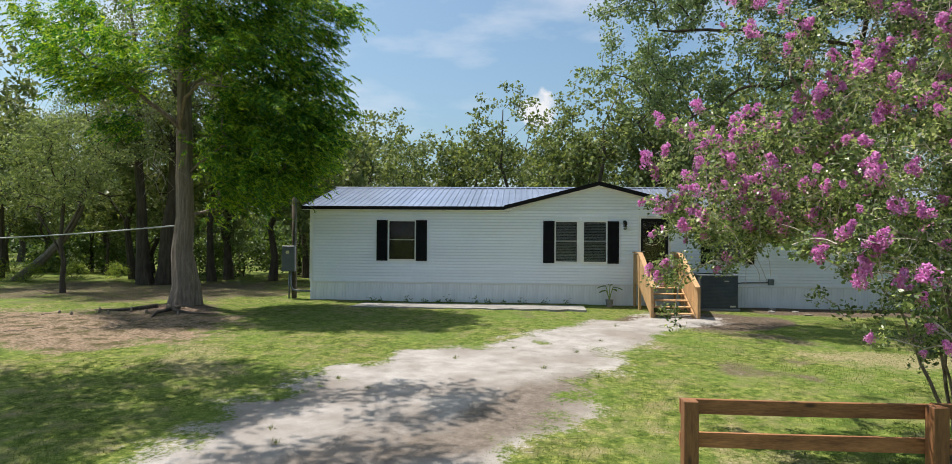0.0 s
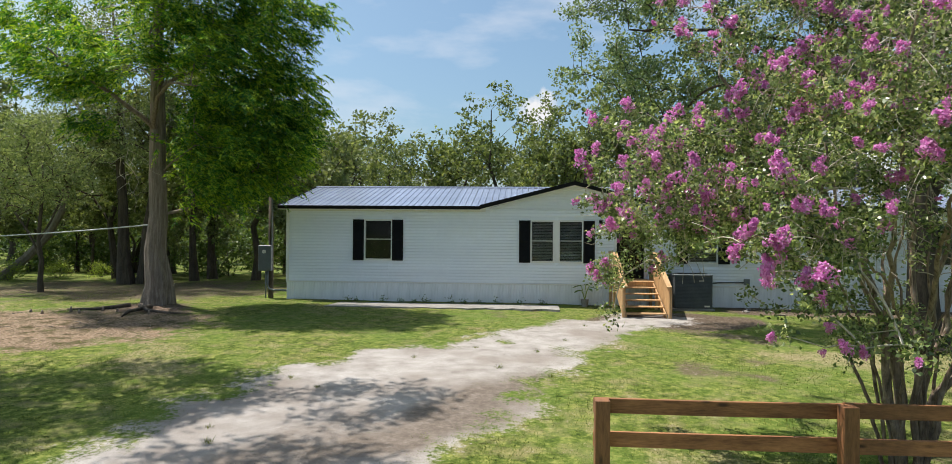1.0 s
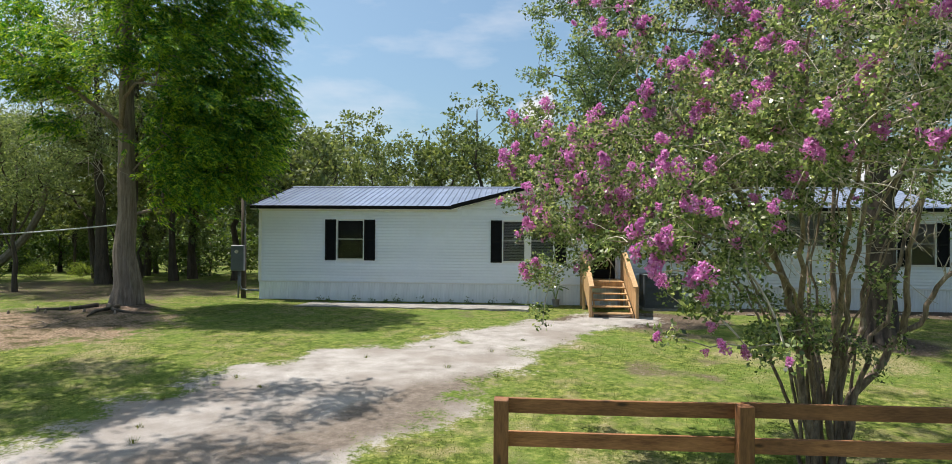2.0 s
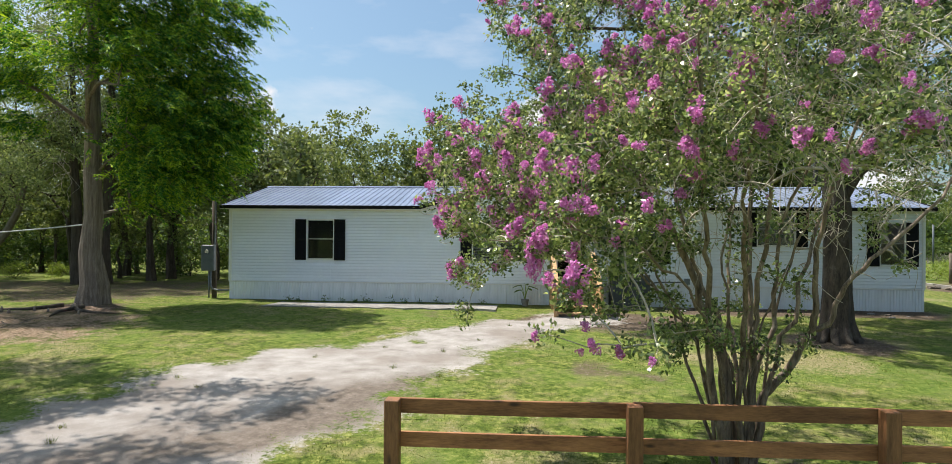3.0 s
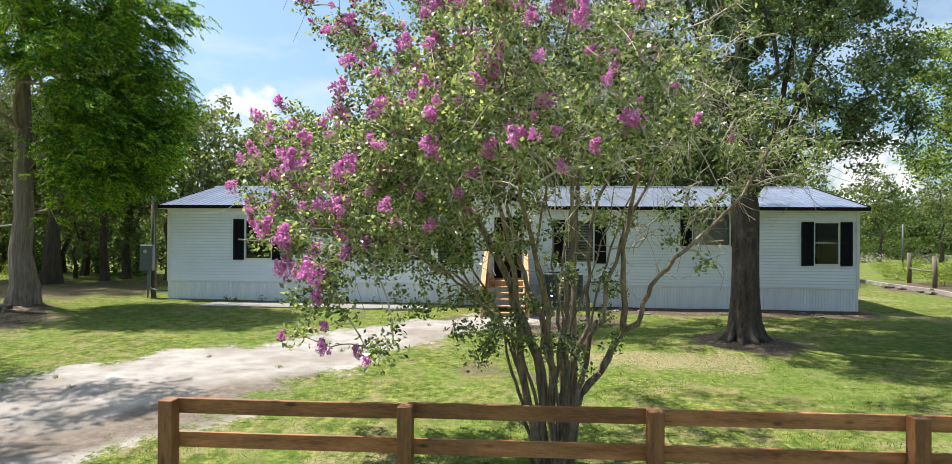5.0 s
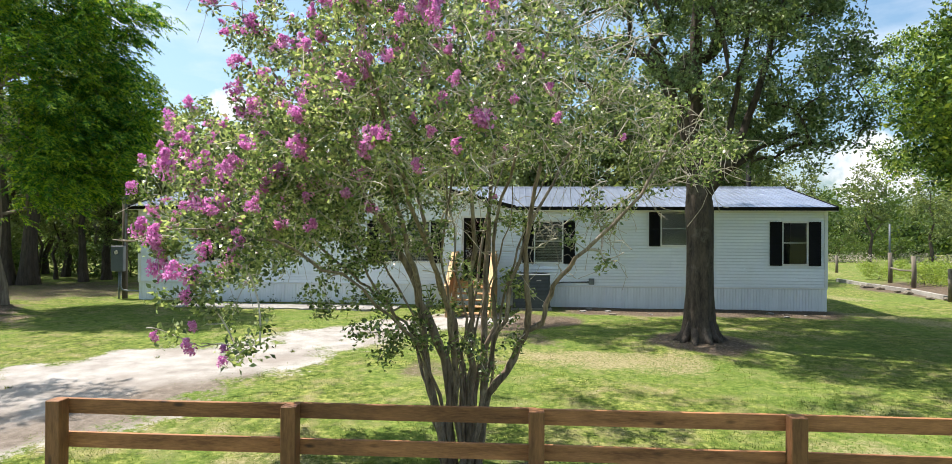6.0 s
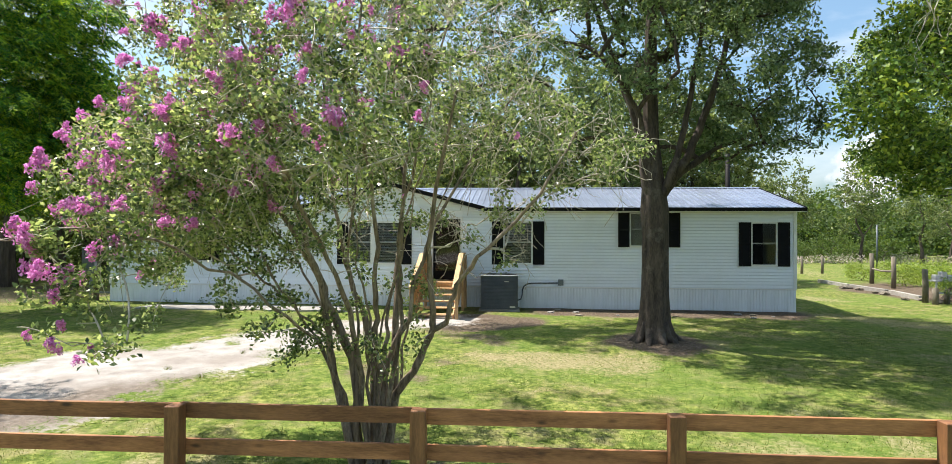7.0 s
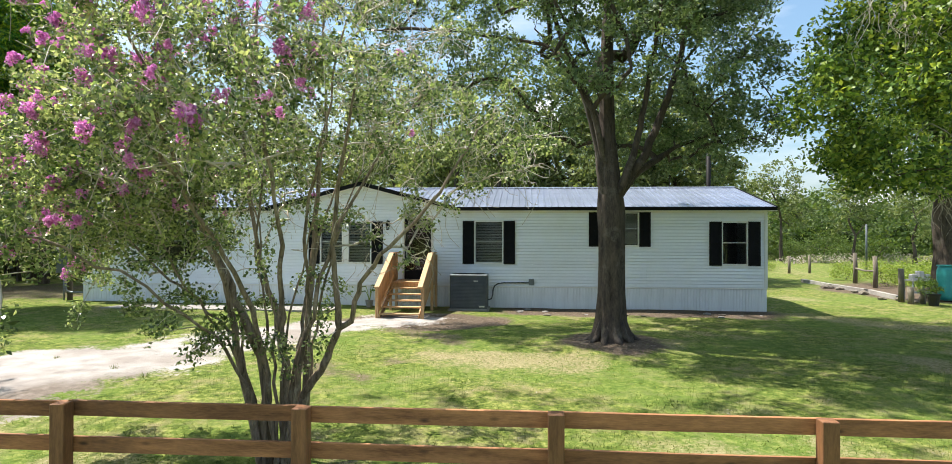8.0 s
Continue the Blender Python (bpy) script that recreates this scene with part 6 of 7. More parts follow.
for k in range(6):
    a = k * math.pi / 3
    pipe(bm, [(2.62 + 0.055 * math.cos(a), HY0 - 0.16 + 0.055 * math.sin(a), 2.71), (2.62 + 0.075 * math.cos(a), HY0 - 0.16 + 0.075 * math.sin(a), 2.93)], 0.005, 4)
part("cage", bm, BLACK, lamp)
bm = bmesh.new()
bmesh.ops.create_cone(bm, cap_ends=True, segments=6, radius1=0.048, radius2=0.066, depth=0.20, matrix=Matrix.Translation((2.62, HY0 - 0.16, 2.82)))
part("glass", bm, GLASS, lamp)

# ---- meter pole ----
pole = thing("meter_pole", (-9.42, 22.95, g1(-9.42, 22.95)), "weathered timber pole with grey electric meter box beside the house", "utility pole")
bm = bmesh.new()
pipe(bm, [(-9.36, 23.0, g1(-9.4, 23) - 0.2), (-9.37, 23.0, 2.0), (-9.39, 23.0, 3.85)], 0.095, 10, 0.085)
part("post", bm, DARK_BARK, pole, smooth=True)
bm = bmesh.new()
box(bm, -9.74, -9.26, 22.72, 22.90, 1.08, 2.02, 0.02)
mbox = part("meter_box", bm, METER_GREY, pole)
bm = bmesh.new()
bmesh.ops.create_cone(bm, cap_ends=True, segments=16, radius1=0.085, radius2=0.075, depth=0.09, matrix=Matrix.Translation((-9.52, 22.70, 1.78)) @ Matrix.Rotation(math.pi / 2, 4, "X"))
part("meter", bm, GLASS, mbox, "round glass meter dial")
bm = bmesh.new()
bmesh.ops.create_cone(bm, cap_ends=True, segments=16, radius1=0.06, radius2=0.06, depth=0.05, matrix=Matrix.Translation((-9.52, 22.71, 1.78)) @ Matrix.Rotation(math.pi / 2, 4, "X"))
part("dial", bm, PALE_BLIND, mbox)
bm = bmesh.new()
pipe(bm, [(-9.42, 22.83, 1.1), (-9.42, 22.83, 0.55), (-9.36, 22.83, 0.42), (-9.2, 22.83, 0.38), (-8.66, 22.86, 0.37)], 0.035, 8)
pipe(bm, [(-9.50, 22.86, 1.1), (-9.50, 22.86, -0.1)], 0.03, 8)
part("conduit", bm, GREY_METAL, pole, smooth=True)
bm = bmesh.new()
pipe(bm, [(-9.3, 22.9, 2.0), (-9.3, 22.9, 3.9), (-9.33, 22.88, 4.02), (-9.40, 22.86, 4.0)], 0.03, 8)
part("mast", bm, GREY_METAL, pole, smooth=True)

# dark pole behind the house
bm = bmesh.new()
pipe(bm, [(16.36, 32.7, -0.1), (16.36, 32.7, 3.5), (16.38, 32.7, 6.6)], 0.13, 10, 0.11)
alone("pole", bm, BLACK, "dark upright timber pole behind the house", "pole", at=(16.36, 32.7, 0), smooth=True)


# ---- big-leaved plant at the wall ----
def big_leaf(bm, foot, way, length, width, lift):
    """A heart-shaped leaf on a bent stalk."""
    foot, way = Vector(foot), Vector(way).normalized()
    side = way.cross(Vector((0, 0, 1))).normalized()
    top = foot + Vector((0, 0, lift)) + way * 0.12
    rows = []
    for i in range(6):
        f = i / 5
        w = width * (0.55 + 0.9 * f) * (1 - f) ** 0.6 if f > 0 else width * 0.28
        c = top + way * length * f + Vector((0, 0, -0.28 * length * f * f))
        rows.append([bm.verts.new(c - side * w + Vector((0, 0, 0.03))), bm.verts.new(c), bm.verts.new(c + side * w + Vector((0, 0, 0.03)))])
    for a, b in zip(rows, rows[1:]):
        bm.faces.new((a[0], a[1], b[1], b[0]))
        bm.faces.new((a[1], a[2], b[2], b[1]))
    return top


plant = thing("potted_plant", (2.05, 22.35, g1(2.05, 22.35)), "broad-leaved green plant in a small pale pot by the wall", "plant")
bm = bmesh.new()
z0 = g1(2.05, 22.35)
bmesh.ops.create_cone(bm, cap_ends=True, segments=14, radius1=0.10, radius2=0.14, depth=0.24, matrix=Matrix.Translation((2.05, 22.35, z0 + 0.12)))
part("pot", bm, CONCRETE, plant, "pale plant pot", smooth=False)
for k, (ang, ln, lift) in enumerate([(0.2, 0.34, 0.42), (2.9, 0.30, 0.46), (3.6, 0.26, 0.30), (5.2, 0.22, 0.36), (1.4, 0.2, 0.5)]):
    bm = bmesh.new()
    top = big_leaf(bm, (2.05, 22.35, z0 + 0.24), (math.cos(ang), math.sin(ang) * 0.6, 0), ln, 0.14, lift)
    pipe(bm, [(2.05, 22.35, z0 + 0.2), Vector((2.05, 22.35, z0 + 0.24)) * 0.5 + top * 0.5 + Vector((0, 0, 0.03)), top], 0.012, 5)
    part("leaf", bm, LAUREL_LEAF, plant)


# ---- weeds ----
def weed(name, x, y, h, n, sd, label, mat, leaf=0.05, tag="weed", group=""):
    rng = np.random.default_rng(sd)
    base = np.array([x, y, g1(x, y)])
    c = base + np.abs(rng.normal(size=(n, 3))) * np.array([0, 0, h * 0.5]) + rng.normal(size=(n, 3)) * np.array([h * 0.45, h * 0.45, 0])
    al, ac = spread(rng, n, -0.3, 0.2)
    V, F = quads(c, al, ac, rng.uniform(0.6, 1.3, n) * leaf, rng, 0.45, 0.1)
    ob = link_mesh(name, array_mesh(name, V, F, base), mat)
    ob.location = base
    ORIGIN[ob] = Vector(base)
    return tagged(ob, label, tag, group, "stuff")


rw = random.Random(15)
for k in range(12):
    x = -6.5 + k * 0.62 + rw.uniform(-0.25, 0.25)
    weed("weed", x, 22.42 + rw.uniform(-0.1, 0.12), rw.uniform(0.08, 0.2), 50, 500 + k, "small weed growing at the foot of the wall", BUSH_LEAF, 0.07, group="weeds at the wall")
def grass_tuft(x, y, h, sd):
    """Thin upright blades that fan from one foot."""
    rng = np.random.default_rng(sd)
    n = 34
    base = np.array([x, y, g1(x, y)])
    a, d = rng.uniform(0, 6.283, n), rng.uniform(0, 1, n) ** 0.7
    foot = np.stack([np.cos(a) * d * 0.07, np.sin(a) * d * 0.07, np.zeros(n)], 1)
    tall = h * rng.uniform(0.4, 1.1, n)
    tip = foot + np.stack([np.cos(a) * d * tall * 0.8, np.sin(a) * d * tall * 0.8, tall], 1)
    side = np.stack([-np.sin(a), np.cos(a), np.zeros(n)], 1) * 0.004
    V = np.stack([foot - side, foot + side, tip], 1).reshape(-1, 3)
    ob = link_mesh("grass_tuft", array_mesh("grass_tuft", V, np.arange(3 * n).reshape(n, 3)), GRASS)
    ob.location = base
    ORIGIN[ob] = Vector(base)
    return tagged(ob, "tuft of grass in the sandy drive", "grass tuft", "tufts on the drive")


for k, (x, y) in enumerate([(-4.6, 8.9), (-4.3, 8.3), (-5.0, 10.2), (-3.7, 11.0), (-4.4, 11.6), (-0.6, 12.6), (-1.2, 14.6), (-2.4, 13.4), (0.2, 14.2), (0.9, 15.6), (1.6, 17.8), (0.4, 12.0)]):
    grass_tuft(x, y, 0.07 + 0.02 * (k % 3), 540 + k)


# ---- cypress knees, roots and fallen sticks ----
for k, (x, y, h) in enumerate([(-12.9, 18.7, 0.16), (-13.3, 18.2, 0.12), (-13.7, 18.4, 0.18), (-14.3, 18.0, 0.12), (-12.3, 18.5, 0.11), (-11.2, 18.3, 0.12), (-14.9, 18.3, 0.1)]):
    bm = bmesh.new()
    z = g1(x, y)
    pipe(bm, [(x, y, z - 0.05), (x + 0.01, y, z + h * 0.6), (x, y + 0.01, z + h)], 0.05, 7, 0.015)
    alone("cypress_knee", bm, CYP_BARK, "short woody cypress knee in the bare soil", "root", group="cypress knees", at=(x, y, z), smooth=True)
for k, pts in enumerate([[(-12.0, 19.2), (-11.5, 18.7), (-10.8, 18.5), (-10.0, 18.6)], [(-12.4, 19.3), (-13.2, 18.9), (-14.2, 18.9)], [(-11.6, 19.1), (-11.9, 18.4), (-11.7, 17.8)]]):
    bm = bmesh.new()
    pipe(bm, [(x, y, g1(x, y) + 0.05 - 0.02 * i) for i, (x, y) in enumerate(pts)], 0.085, 7, 0.02)
    alone("tree_root", bm, DARK_BARK, "gnarled surface root at the cypress foot", "root", group="cypress roots", at=(pts[0][0], pts[0][1], g1(*pts[0])), smooth=True)
rs = random.Random(33)
for k in range(16):
    x, y, a, L = rs.uniform(-15.5, -9.5), rs.uniform(14.2, 18), rs.uniform(0, 3.14), rs.uniform(0.2, 0.6)
    bm = bmesh.new()
    pipe(bm, [(x, y, g1(x, y) + 0.012), (x + L * 0.5 * math.cos(a), y + L * 0.5 * math.sin(a), g1(x, y) + 0.03), (x + L * math.cos(a + 0.2), y + L * math.sin(a + 0.2), g1(x, y) + 0.015)], 0.012, 5, 0.006)
    alone("stick", bm, OLD_WOOD, "dry fallen stick on the bare soil", "stick", group="fallen sticks", at=(x, y, g1(x, y)))
for k in range(14):
    x, y = rs.uniform(6.5, 15), rs.uniform(20.6, 22.3)
    bm = bmesh.new()
    s = rs.uniform(0.03, 0.10)
    lump(bm, (x, y, g1(x, y) + s * 0.2), (s * 1.6, s, s * 0.5), rs, 0.3, 1)
    alone("stone", bm, CONCRETE if k % 3 else OLD_WOOD, "small pale stone in the soil by the wall", "stone", group="stones by the wall", at=(x, y, g1(x, y)))

# ---- young and leaning trees at the yard's far side ----
x, y = -18.7, 23.5
tree("sapling", (x, y, g1(x, y)), [(x, y, 0.0), (x - 0.03, y, 0.6), (x + 0.02, y, 1.3), (x - 0.12, y, 2.1), (x - 0.05, y, 3.0), (x + 0.05, y, 4.2), (x, y, 5.2)], [0.10, 0.085, 0.08, 0.07, 0.06, 0.045, 0.03],
     [(3, [(x + 0.4, y, 2.9), (x + 0.9, y, 4.0)]), (2, [(x - 0.5, y, 2.4), (x - 1.1, y, 3.2)])], [((x, y, 5.6), (2.3, 1.9, 1.5)), ((x - 1.2, y, 4.0), (1.5, 1.3, 0.9)), ((x + 1.2, y, 4.3), (1.2, 1.1, 0.8))], 190, 60, 0.27, 0.11, (DARK_BARK, PALE_LEAF),
     "slender young tree with thin dark trunk at the yard's edge", seed=71, roots=0.2, bits=3)
x, y = -24.6, 29.0
tree("leaning_tree", (x, y, g1(x, y)), [(x - 0.6, y, 0.0), (x, y, 0.55), (x + 0.9, y, 1.3), (x + 1.9, y, 2.3), (x + 2.6, y, 3.5), (x + 2.9, y, 4.8), (x + 3.2, y, 6.2)], [0.26, 0.20, 0.18, 0.16, 0.14, 0.11, 0.07],
     [(4, [(x + 2.2, y, 4.6), (x + 1.6, y, 5.6)])], [((x + 2.6, y, 6.6), (2.6, 2.2, 1.6)), ((x + 0.4, y, 5.6), (1.6, 1.6, 1.0)), ((x + 4.0, y, 5.2), (1.4, 1.4, 0.8))], 190, 70, 0.32, 0.13, (OLD_WOOD, PALE_LEAF),
     "tree leaning over with pale bare trunk", seed=72, roots=0.2, bits=3)
# cable slung between the trees
bm = bmesh.new()
pts = []
for k in range(25):
    f = k / 24
    pts.append((-34 + 21.95 * f, 27.5 - 7.7 * f, 2.1 + 0.60 * f - 0.5 * 4 * f * (1 - f) * 0.5))
pipe(bm, pts, 0.022, 6)
alone("cable", bm, surface("pale_cable", (0.34, 0.36, 0.36), (0.46, 0.48, 0.48), 3, 20, 0.6), "pale cable slung between the trees at the yard's edge", "cable", at=(-23, 25, 2.0))


# ---- hanging dead twigs and moss ----
def hanging(name, x, y, z, n, drop, sd, mat, label, spread_r=0.5):
    """A bunch of bent strands that hang from a bough."""
    rng = random.Random(sd)
    ob = thing(name, (x, y, z), label, "moss" if "moss" in name else "twigs")
    bm = bmesh.new()
    for _ in range(n):
        a, b = x + rng.gauss(0, spread_r), y + rng.gauss(0, spread_r)
        zz = z + rng.uniform(0, 0.5)
        L = drop * rng.uniform(0.4, 1.1)
        pts = []
        for k in range(6):
            pts.append((a, b, zz - L * k / 5))
            a += rng.gauss(0, 0.09 * drop)
            b += rng.gauss(0, 0.09 * drop)
        pipe(bm, pts, 0.009, 4, 0.003)
    tagged(part("tangle", bm, mat, ob), kind="stuff")
    return ob


hanging("dead_twigs", 13.6, 12.0, 6.2, 26, 1.1, 81, TWIG, "bunch of pale dead twigs hanging in the oak", 0.35)
hanging("dead_twigs", 14.4, 12.4, 6.0, 22, 1.3, 82, TWIG, "bunch of pale dead twigs hanging in the oak", 0.3)
hanging("dead_twigs", 15.1, 13.2, 4.3, 14, 1.3, 83, TWIG, "bunch of pale dead twigs hanging in the oak", 0.3)
hanging("dead_twigs", -12.5, 19.3, 4.6, 8, 1.5, 84, TWIG, "bare pale twigs hanging on the cypress trunk", 0.12)
hanging("hanging_moss", -16.5, 26.0, 7.5, 40, 1.6, 85, MOSS, "grey moss hanging from the oak boughs", 1.2)
hanging("hanging_moss", -20.5, 26.4, 8.0, 40, 1.8, 86, MOSS, "grey moss hanging from the oak boughs", 1.2)

# ---- garden beyond the house's end ----
GREY_TIMBER = surface("silvered_timber", (0.22, 0.205, 0.185), (0.42, 0.40, 0.37), 3, 25, 0.85, bump=0.5, vary=0.12)
GX = surface("dark_pot", (0.012, 0.012, 0.013), (0.025, 0.025, 0.027), 3, 30, 0.5)
TEAL = surface("teal_plastic", (0.02, 0.27, 0.28), (0.05, 0.38, 0.38), 1.5, 20, 0.4, bump=0.05)
for k, (x, y, h, r) in enumerate([(24.9, 44.5, 1.15, 0.09), (26.3, 44.7, 1.15, 0.09), (24.9, 36.0, 1.62, 0.11), (24.4, 33.1, 1.55, 0.11), (21.95, 26.6, 1.30, 0.11), (22.5, 26.2, 0.55, 0.10), (21.9, 25.9, 0.62, 0.11)]):
    bm = bmesh.new()
    z = g1(x, y)
    pipe(bm, [(x, y, z - 0.2), (x + 0.02, y, z + h * 0.5), (x - 0.01, y, z + h)], r, 9, r * 0.93)
    alone("garden_post", bm, OLD_WOOD, "weathered round timber post by the garden", "post", group="garden posts", at=(x, y, z), smooth=True)
bm = bmesh.new()
pipe(bm, [(24.9, 35.9, 0.85), (24.6, 34.5, 0.80), (24.4, 33.2, 0.85)], 0.045, 7)
alone("garden_rail", bm, OLD_WOOD, "thin pole rail between two garden posts", "rail", at=(24.6, 34.5, 0.8))
for k, (a, b) in enumerate([((22.3, 36.2), (22.45, 33.4)), ((22.5, 33.3), (22.6, 30.4)), ((22.65, 30.2), (22.4, 27.6))]):
    bm = bmesh.new()
    za, zb3 = g1(*a), g1(*b)
    slab(bm, [(a[0] - 0.09, a[1], za - 0.05), (a[0] + 0.09, a[1], za - 0.05), (a[0] + 0.09, a[1], za + 0.17), (a[0] - 0.09, a[1], za + 0.17)], (b[0] - a[0], b[1] - a[1], zb3 - za))
    alone("garden_beam", bm, GREY_TIMBER, "weathered timber edging beam on the ground", "beam", group="garden edging", at=(a[0], a[1], za))
rg = random.Random(44)
for k in range(10):
    x, y = 22.3 + rg.uniform(-0.8, 0.6), 27 + rg.uniform(-1.5, 6)
    bm = bmesh.new()
    s = rg.uniform(0.08, 0.18)
    lump(bm, (x, y, g1(x, y) + s * 0.35), (s * 1.4, s, s * 0.7), rg, 0.4, 2)
    alone("stone", bm, OLD_WOOD, "dark stone at the garden edge", "stone", group="garden stones", at=(x, y, g1(x, y)))
# teal plastic tub standing on its side
tub = thing("plastic_tub", (24.1, 27.2, g1(24.1, 27.2)), "teal plastic tub standing on end under the tree", "tub")
bm = bmesh.new()
z = g1(24.1, 27.2)
rows = []
for i in range(9):
    f = i / 8
    w = 0.42 * (1 - 0.25 * (2 * f - 1) ** 4)
    rows.append([bm.verts.new((24.1 + w * math.cos(a), 27.2 + 0.26 * math.sin(a) + 0.10 * f, z + 0.05 + 1.35 * f)) for a in (k * 2 * math.pi / 18 for k in range(18))])
for a, b in zip(rows, rows[1:]):
    for k in range(18):
        bm.faces.new((a[k], a[(k + 1) % 18], b[(k + 1) % 18], b[k]))
bm.faces.new(rows[0][::-1])
bm.faces.new(rows[-1])
part("body", bm, TEAL, tub, smooth=True)
bm = bmesh.new()
pts = [(24.1 + 0.36 * math.cos(a), 27.3 + 0.27 * math.sin(a), z + 1.41) for a in (k * math.pi / 10 for k in range(21))]
pipe(bm, pts, 0.03, 6)
part("rim", bm, TEAL, tub, smooth=True)
# white bench or table legs behind the pot
bench = thing("garden_table", (23.2, 27.6, g1(23.2, 27.6)), "pale worn garden table with clutter under the tree", "table")
z = g1(23.2, 27.6)
PALE = surface("pale_worn_paint", (0.40, 0.38, 0.40), (0.58, 0.56, 0.58), 4, 30, 0.7)
for x in (22.8, 23.55):
    for y in (27.3, 27.9):
        bm = bmesh.new()
        box(bm, x - 0.03, x + 0.03, y - 0.03, y + 0.03, z - 0.02, z + 0.78, 0.004)
        part("leg", bm, PALE, bench)
bm = bmesh.new()
box(bm, 22.7, 23.65, 27.22, 27.98, z + 0.78, z + 0.82, 0.006)
part("tabletop", bm, PALE, bench)
bm = bmesh.new()
box(bm, 22.8, 23.55, 27.25, 27.28, z + 0.3, z + 0.38)
part("stretcher", bm, PALE, bench)
bm = bmesh.new()
for k in range(3):
    box(bm, 22.85 + k * 0.24, 23.05 + k * 0.24, 27.4, 27.7, z + 0.82, z + 1.05 + 0.12 * (k % 2), 0.02)
bx = alone("storage_box", bm, PALE, "pale plastic boxes stacked on the garden table", "box", at=(23.1, 27.5, z + 0.82))
# black pot with a bright shrub
pot = thing("plant_pot", (22.55, 25.6, g1(22.55, 25.6)), "black plastic nursery pot holding a bright green shrub", "plant pot")
z = g1(22.55, 25.6)
bm = bmesh.new()
bmesh.ops.create_cone(bm, cap_ends=True, segments=16, radius1=0.16, radius2=0.22, depth=0.42, matrix=Matrix.Translation((22.55, 25.6, z + 0.21)))
bmesh.ops.create_cone(bm, cap_ends=True, segments=16, radius1=0.235, radius2=0.235, depth=0.04, matrix=Matrix.Translation((22.55, 25.6, z + 0.41)))
part("pot", bm, GX, pot)
rng = np.random.default_rng(88)
V, F = leaves_round(rng, in_blobs(rng, [((22.3, 25.6, z + 0.75), (0.5, 0.45, 0.3))], 24, 0.3), 45, 0.10, 0.075, 0.2, 0.1, 0.5)
tagged(link_mesh("foliage", array_mesh("foliage", V, F, ORIGIN[pot]), LAUREL_LEAF, pot), kind="stuff")
# vegetable bed and shrubs
GARDEN_LEAF = leafy("garden_leaf", [(0.15, (0.10, 0.17, 0.03)), (0.5, (0.22, 0.32, 0.06)), (0.85, (0.38, 0.46, 0.12))], 0.5)
for k, (x, y, s) in enumerate([(25.7, 34.4, 0.75), (26.9, 36.0, 0.85), (26.3, 32.4, 0.7), (27.9, 34.0, 0.85), (25.4, 38.0, 0.6), (29.0, 37.0, 0.8), (25.0, 29.8, 0.4), (27.0, 39.5, 0.4), (24.6, 48.0, 0.5), (29.0, 46.0, 0.5), (32.0, 47.5, 0.6)]):
    if k == 0:
        ob = garden_bush = bush(203, 1.4, GARDEN_LEAF, 0.11)
        ob.matrix_basis = pose(x, y, g1(x, y))
    else:
        ob = copy_thing(garden_bush, pose(x, y, g1(x, y), 0, 0, 40 * k))
    ob.scale = (s, s, s * 0.85)
    tagged(ob, "leafy green garden bush in the vegetable bed", "bush", "garden bushes")
for k, (x, y, s) in enumerate([(-24.4, 28.6, 0.55), (-26.2, 28.2, 0.6), (-22.8, 29.8, 0.5), (-28.0, 29.4, 0.6), (-21.2, 30.6, 0.45)]):
    ob = copy_thing(garden_bush, pose(x, y, g1(x, y), 0, 0, 70 * k))
    ob.scale = (s, s, s * 1.1)
    tagged(ob, "tall bright green weeds at the sunny woodland edge", "weeds", "weeds at the woodland edge")
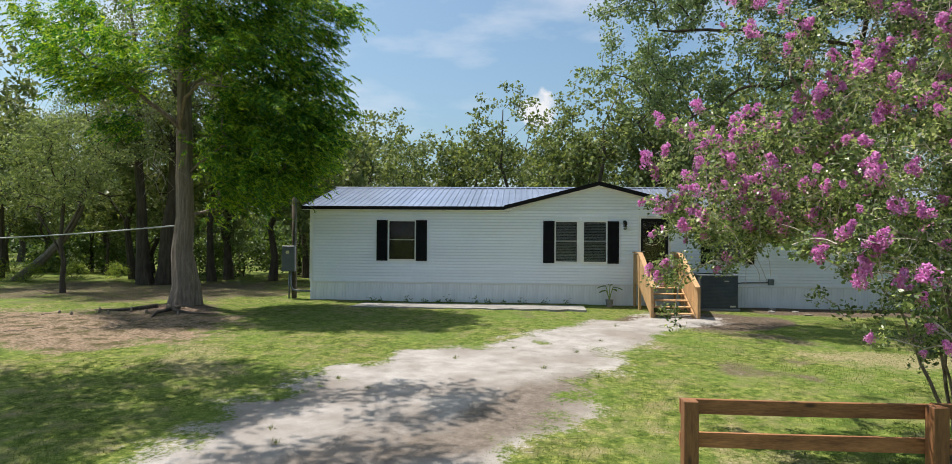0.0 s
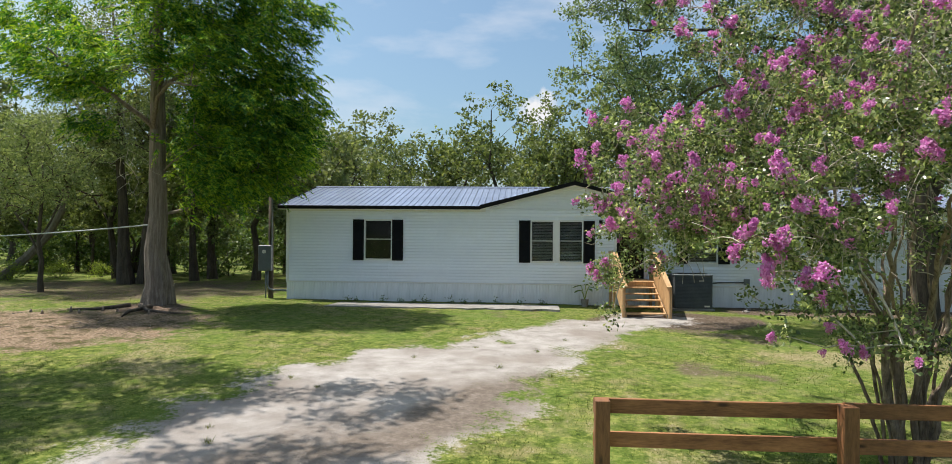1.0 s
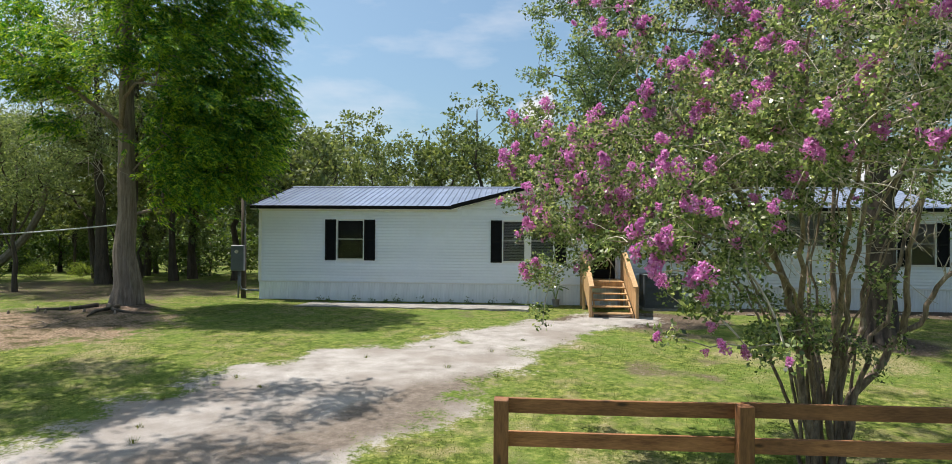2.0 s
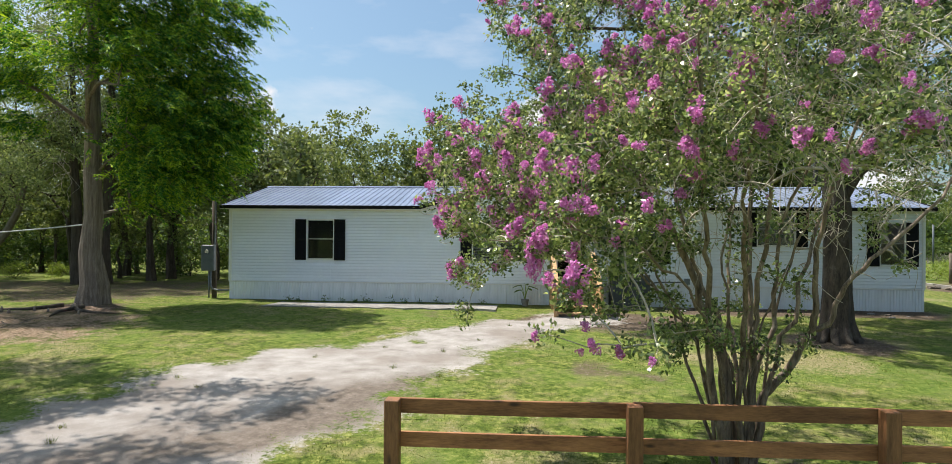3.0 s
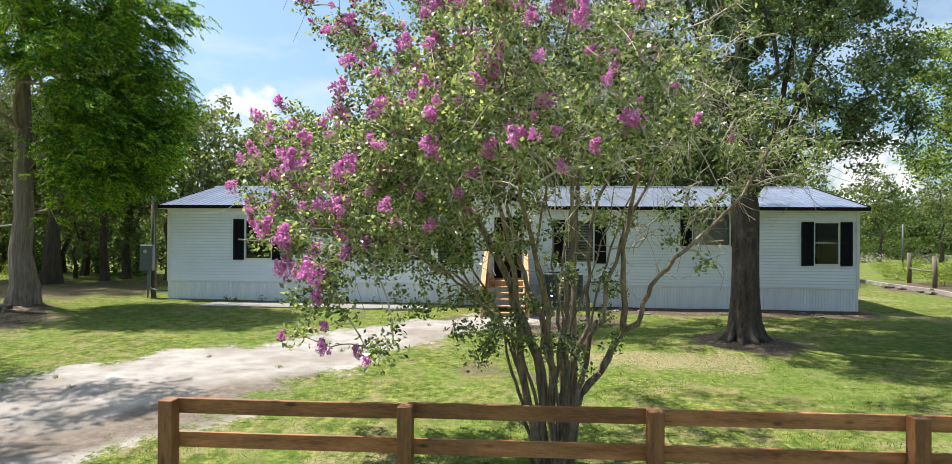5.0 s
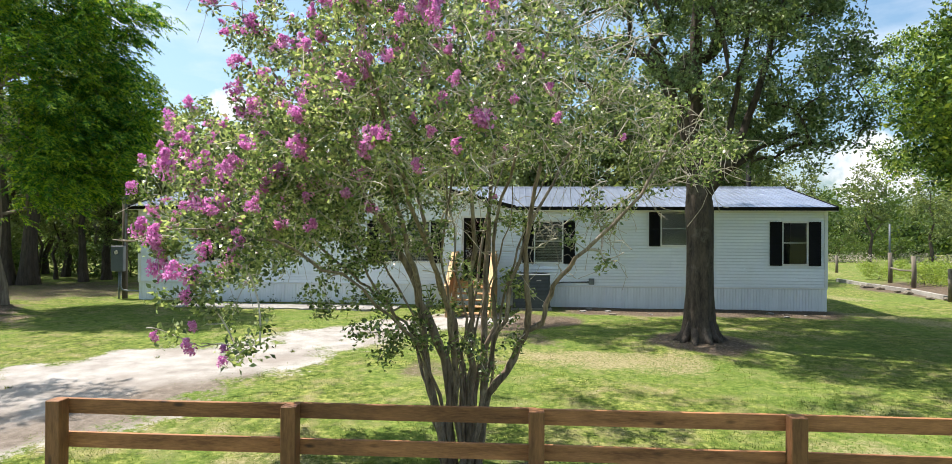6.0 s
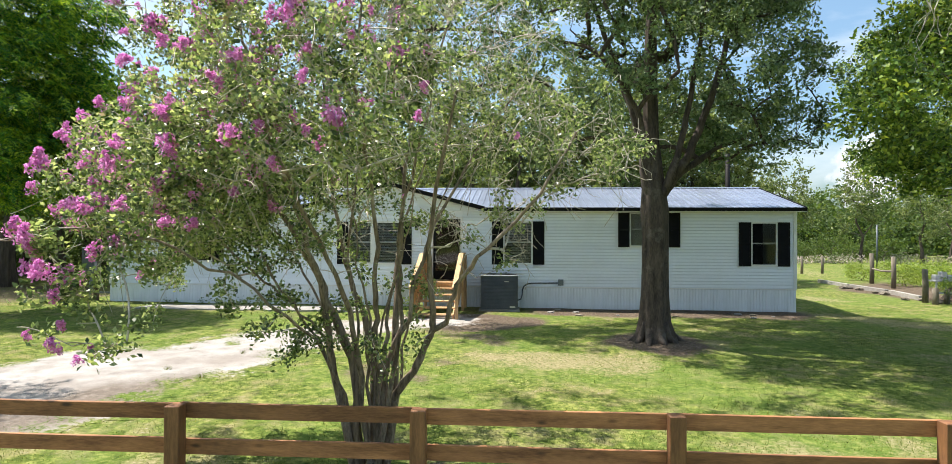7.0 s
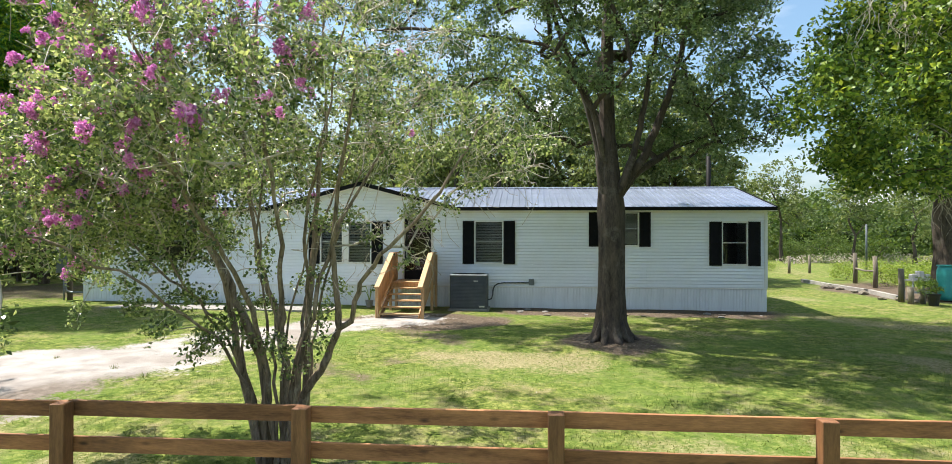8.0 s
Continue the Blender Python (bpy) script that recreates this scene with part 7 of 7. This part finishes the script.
# pale seeding plants beyond the garden
rngr = np.random.default_rng(95)
at = in_blobs(rngr, [((35.5, 62.5, 0.4), (3.6, 1.8, 0.6)), ((31.6, 60.5, 0.3), (1.6, 1.2, 0.4)), ((42.0, 63.0, 0.4), (2.6, 1.6, 0.7)), ((46.5, 64.0, 0.3), (2.0, 1.2, 0.5))], 1500, 0.1)
at[:, 2] = np.abs(at[:, 2]) + gz(at[:, 0], at[:, 1])
al, ac = spread(rngr, len(at), -0.4, 0.1)
V, F = quads(at, al, ac, rngr.uniform(0.12, 0.30, len(at)), rngr, 0.5, 0.1)
PLUME = leafy("pale_plume", [(0.3, (0.15, 0.20, 0.08)), (0.55, (0.40, 0.36, 0.30)), (0.8, (0.58, 0.50, 0.50))], 0.4, 0.8, (1.05, 1.0, 0.9), 0.1)
tagged(link_mesh("seeding_plants", array_mesh("seeding_plants", V, F), PLUME), "pale pinkish seeding plants beyond the garden", "plants", kind="stuff")
# thin far pole
bm = bmesh.new()
pipe(bm, [(32.65, 50, 0.0), (32.65, 50, 3.5)], 0.07, 8)
alone("pole", bm, METER_GREY, "thin grey pole beyond the garden", "pole", at=(32.65, 50, 0), smooth=True)
# tree with vine-hung trunk at the garden
x, y = 24.9, 28.4
tree("oak_tree", (x, y, g1(x, y)), rise(x, y, 11, 8, (-0.3, 0), 0.1, 6), [0.8, 0.55, 0.5, 0.44, 0.36, 0.3, 0.22, 0.15, 0.08], [(4, [(23.4, 27.4, 5.2), (21.6, 26.8, 5.4)])],
          [((24.0, 28, 9.0), (4.5, 4.0, 2.6)), ((21.6, 27.0, 5.6), (2.2, 2.0, 1.1)), ((23.0, 26.4, 4.6), (1.6, 1.4, 0.7)), ((26.5, 27.6, 5.0), (1.8, 1.8, 1.0))], 330, 100, 0.32, 0.15, (BARK, LAUREL_LEAF),
          "old oak with vines hanging on its trunk by the garden", seed=91, bits=3)
hanging("dead_twigs", 24.4, 27.7, 4.2, 20, 2.2, 87, TWIG, "pale vines hanging down the old oak's trunk", 0.35)
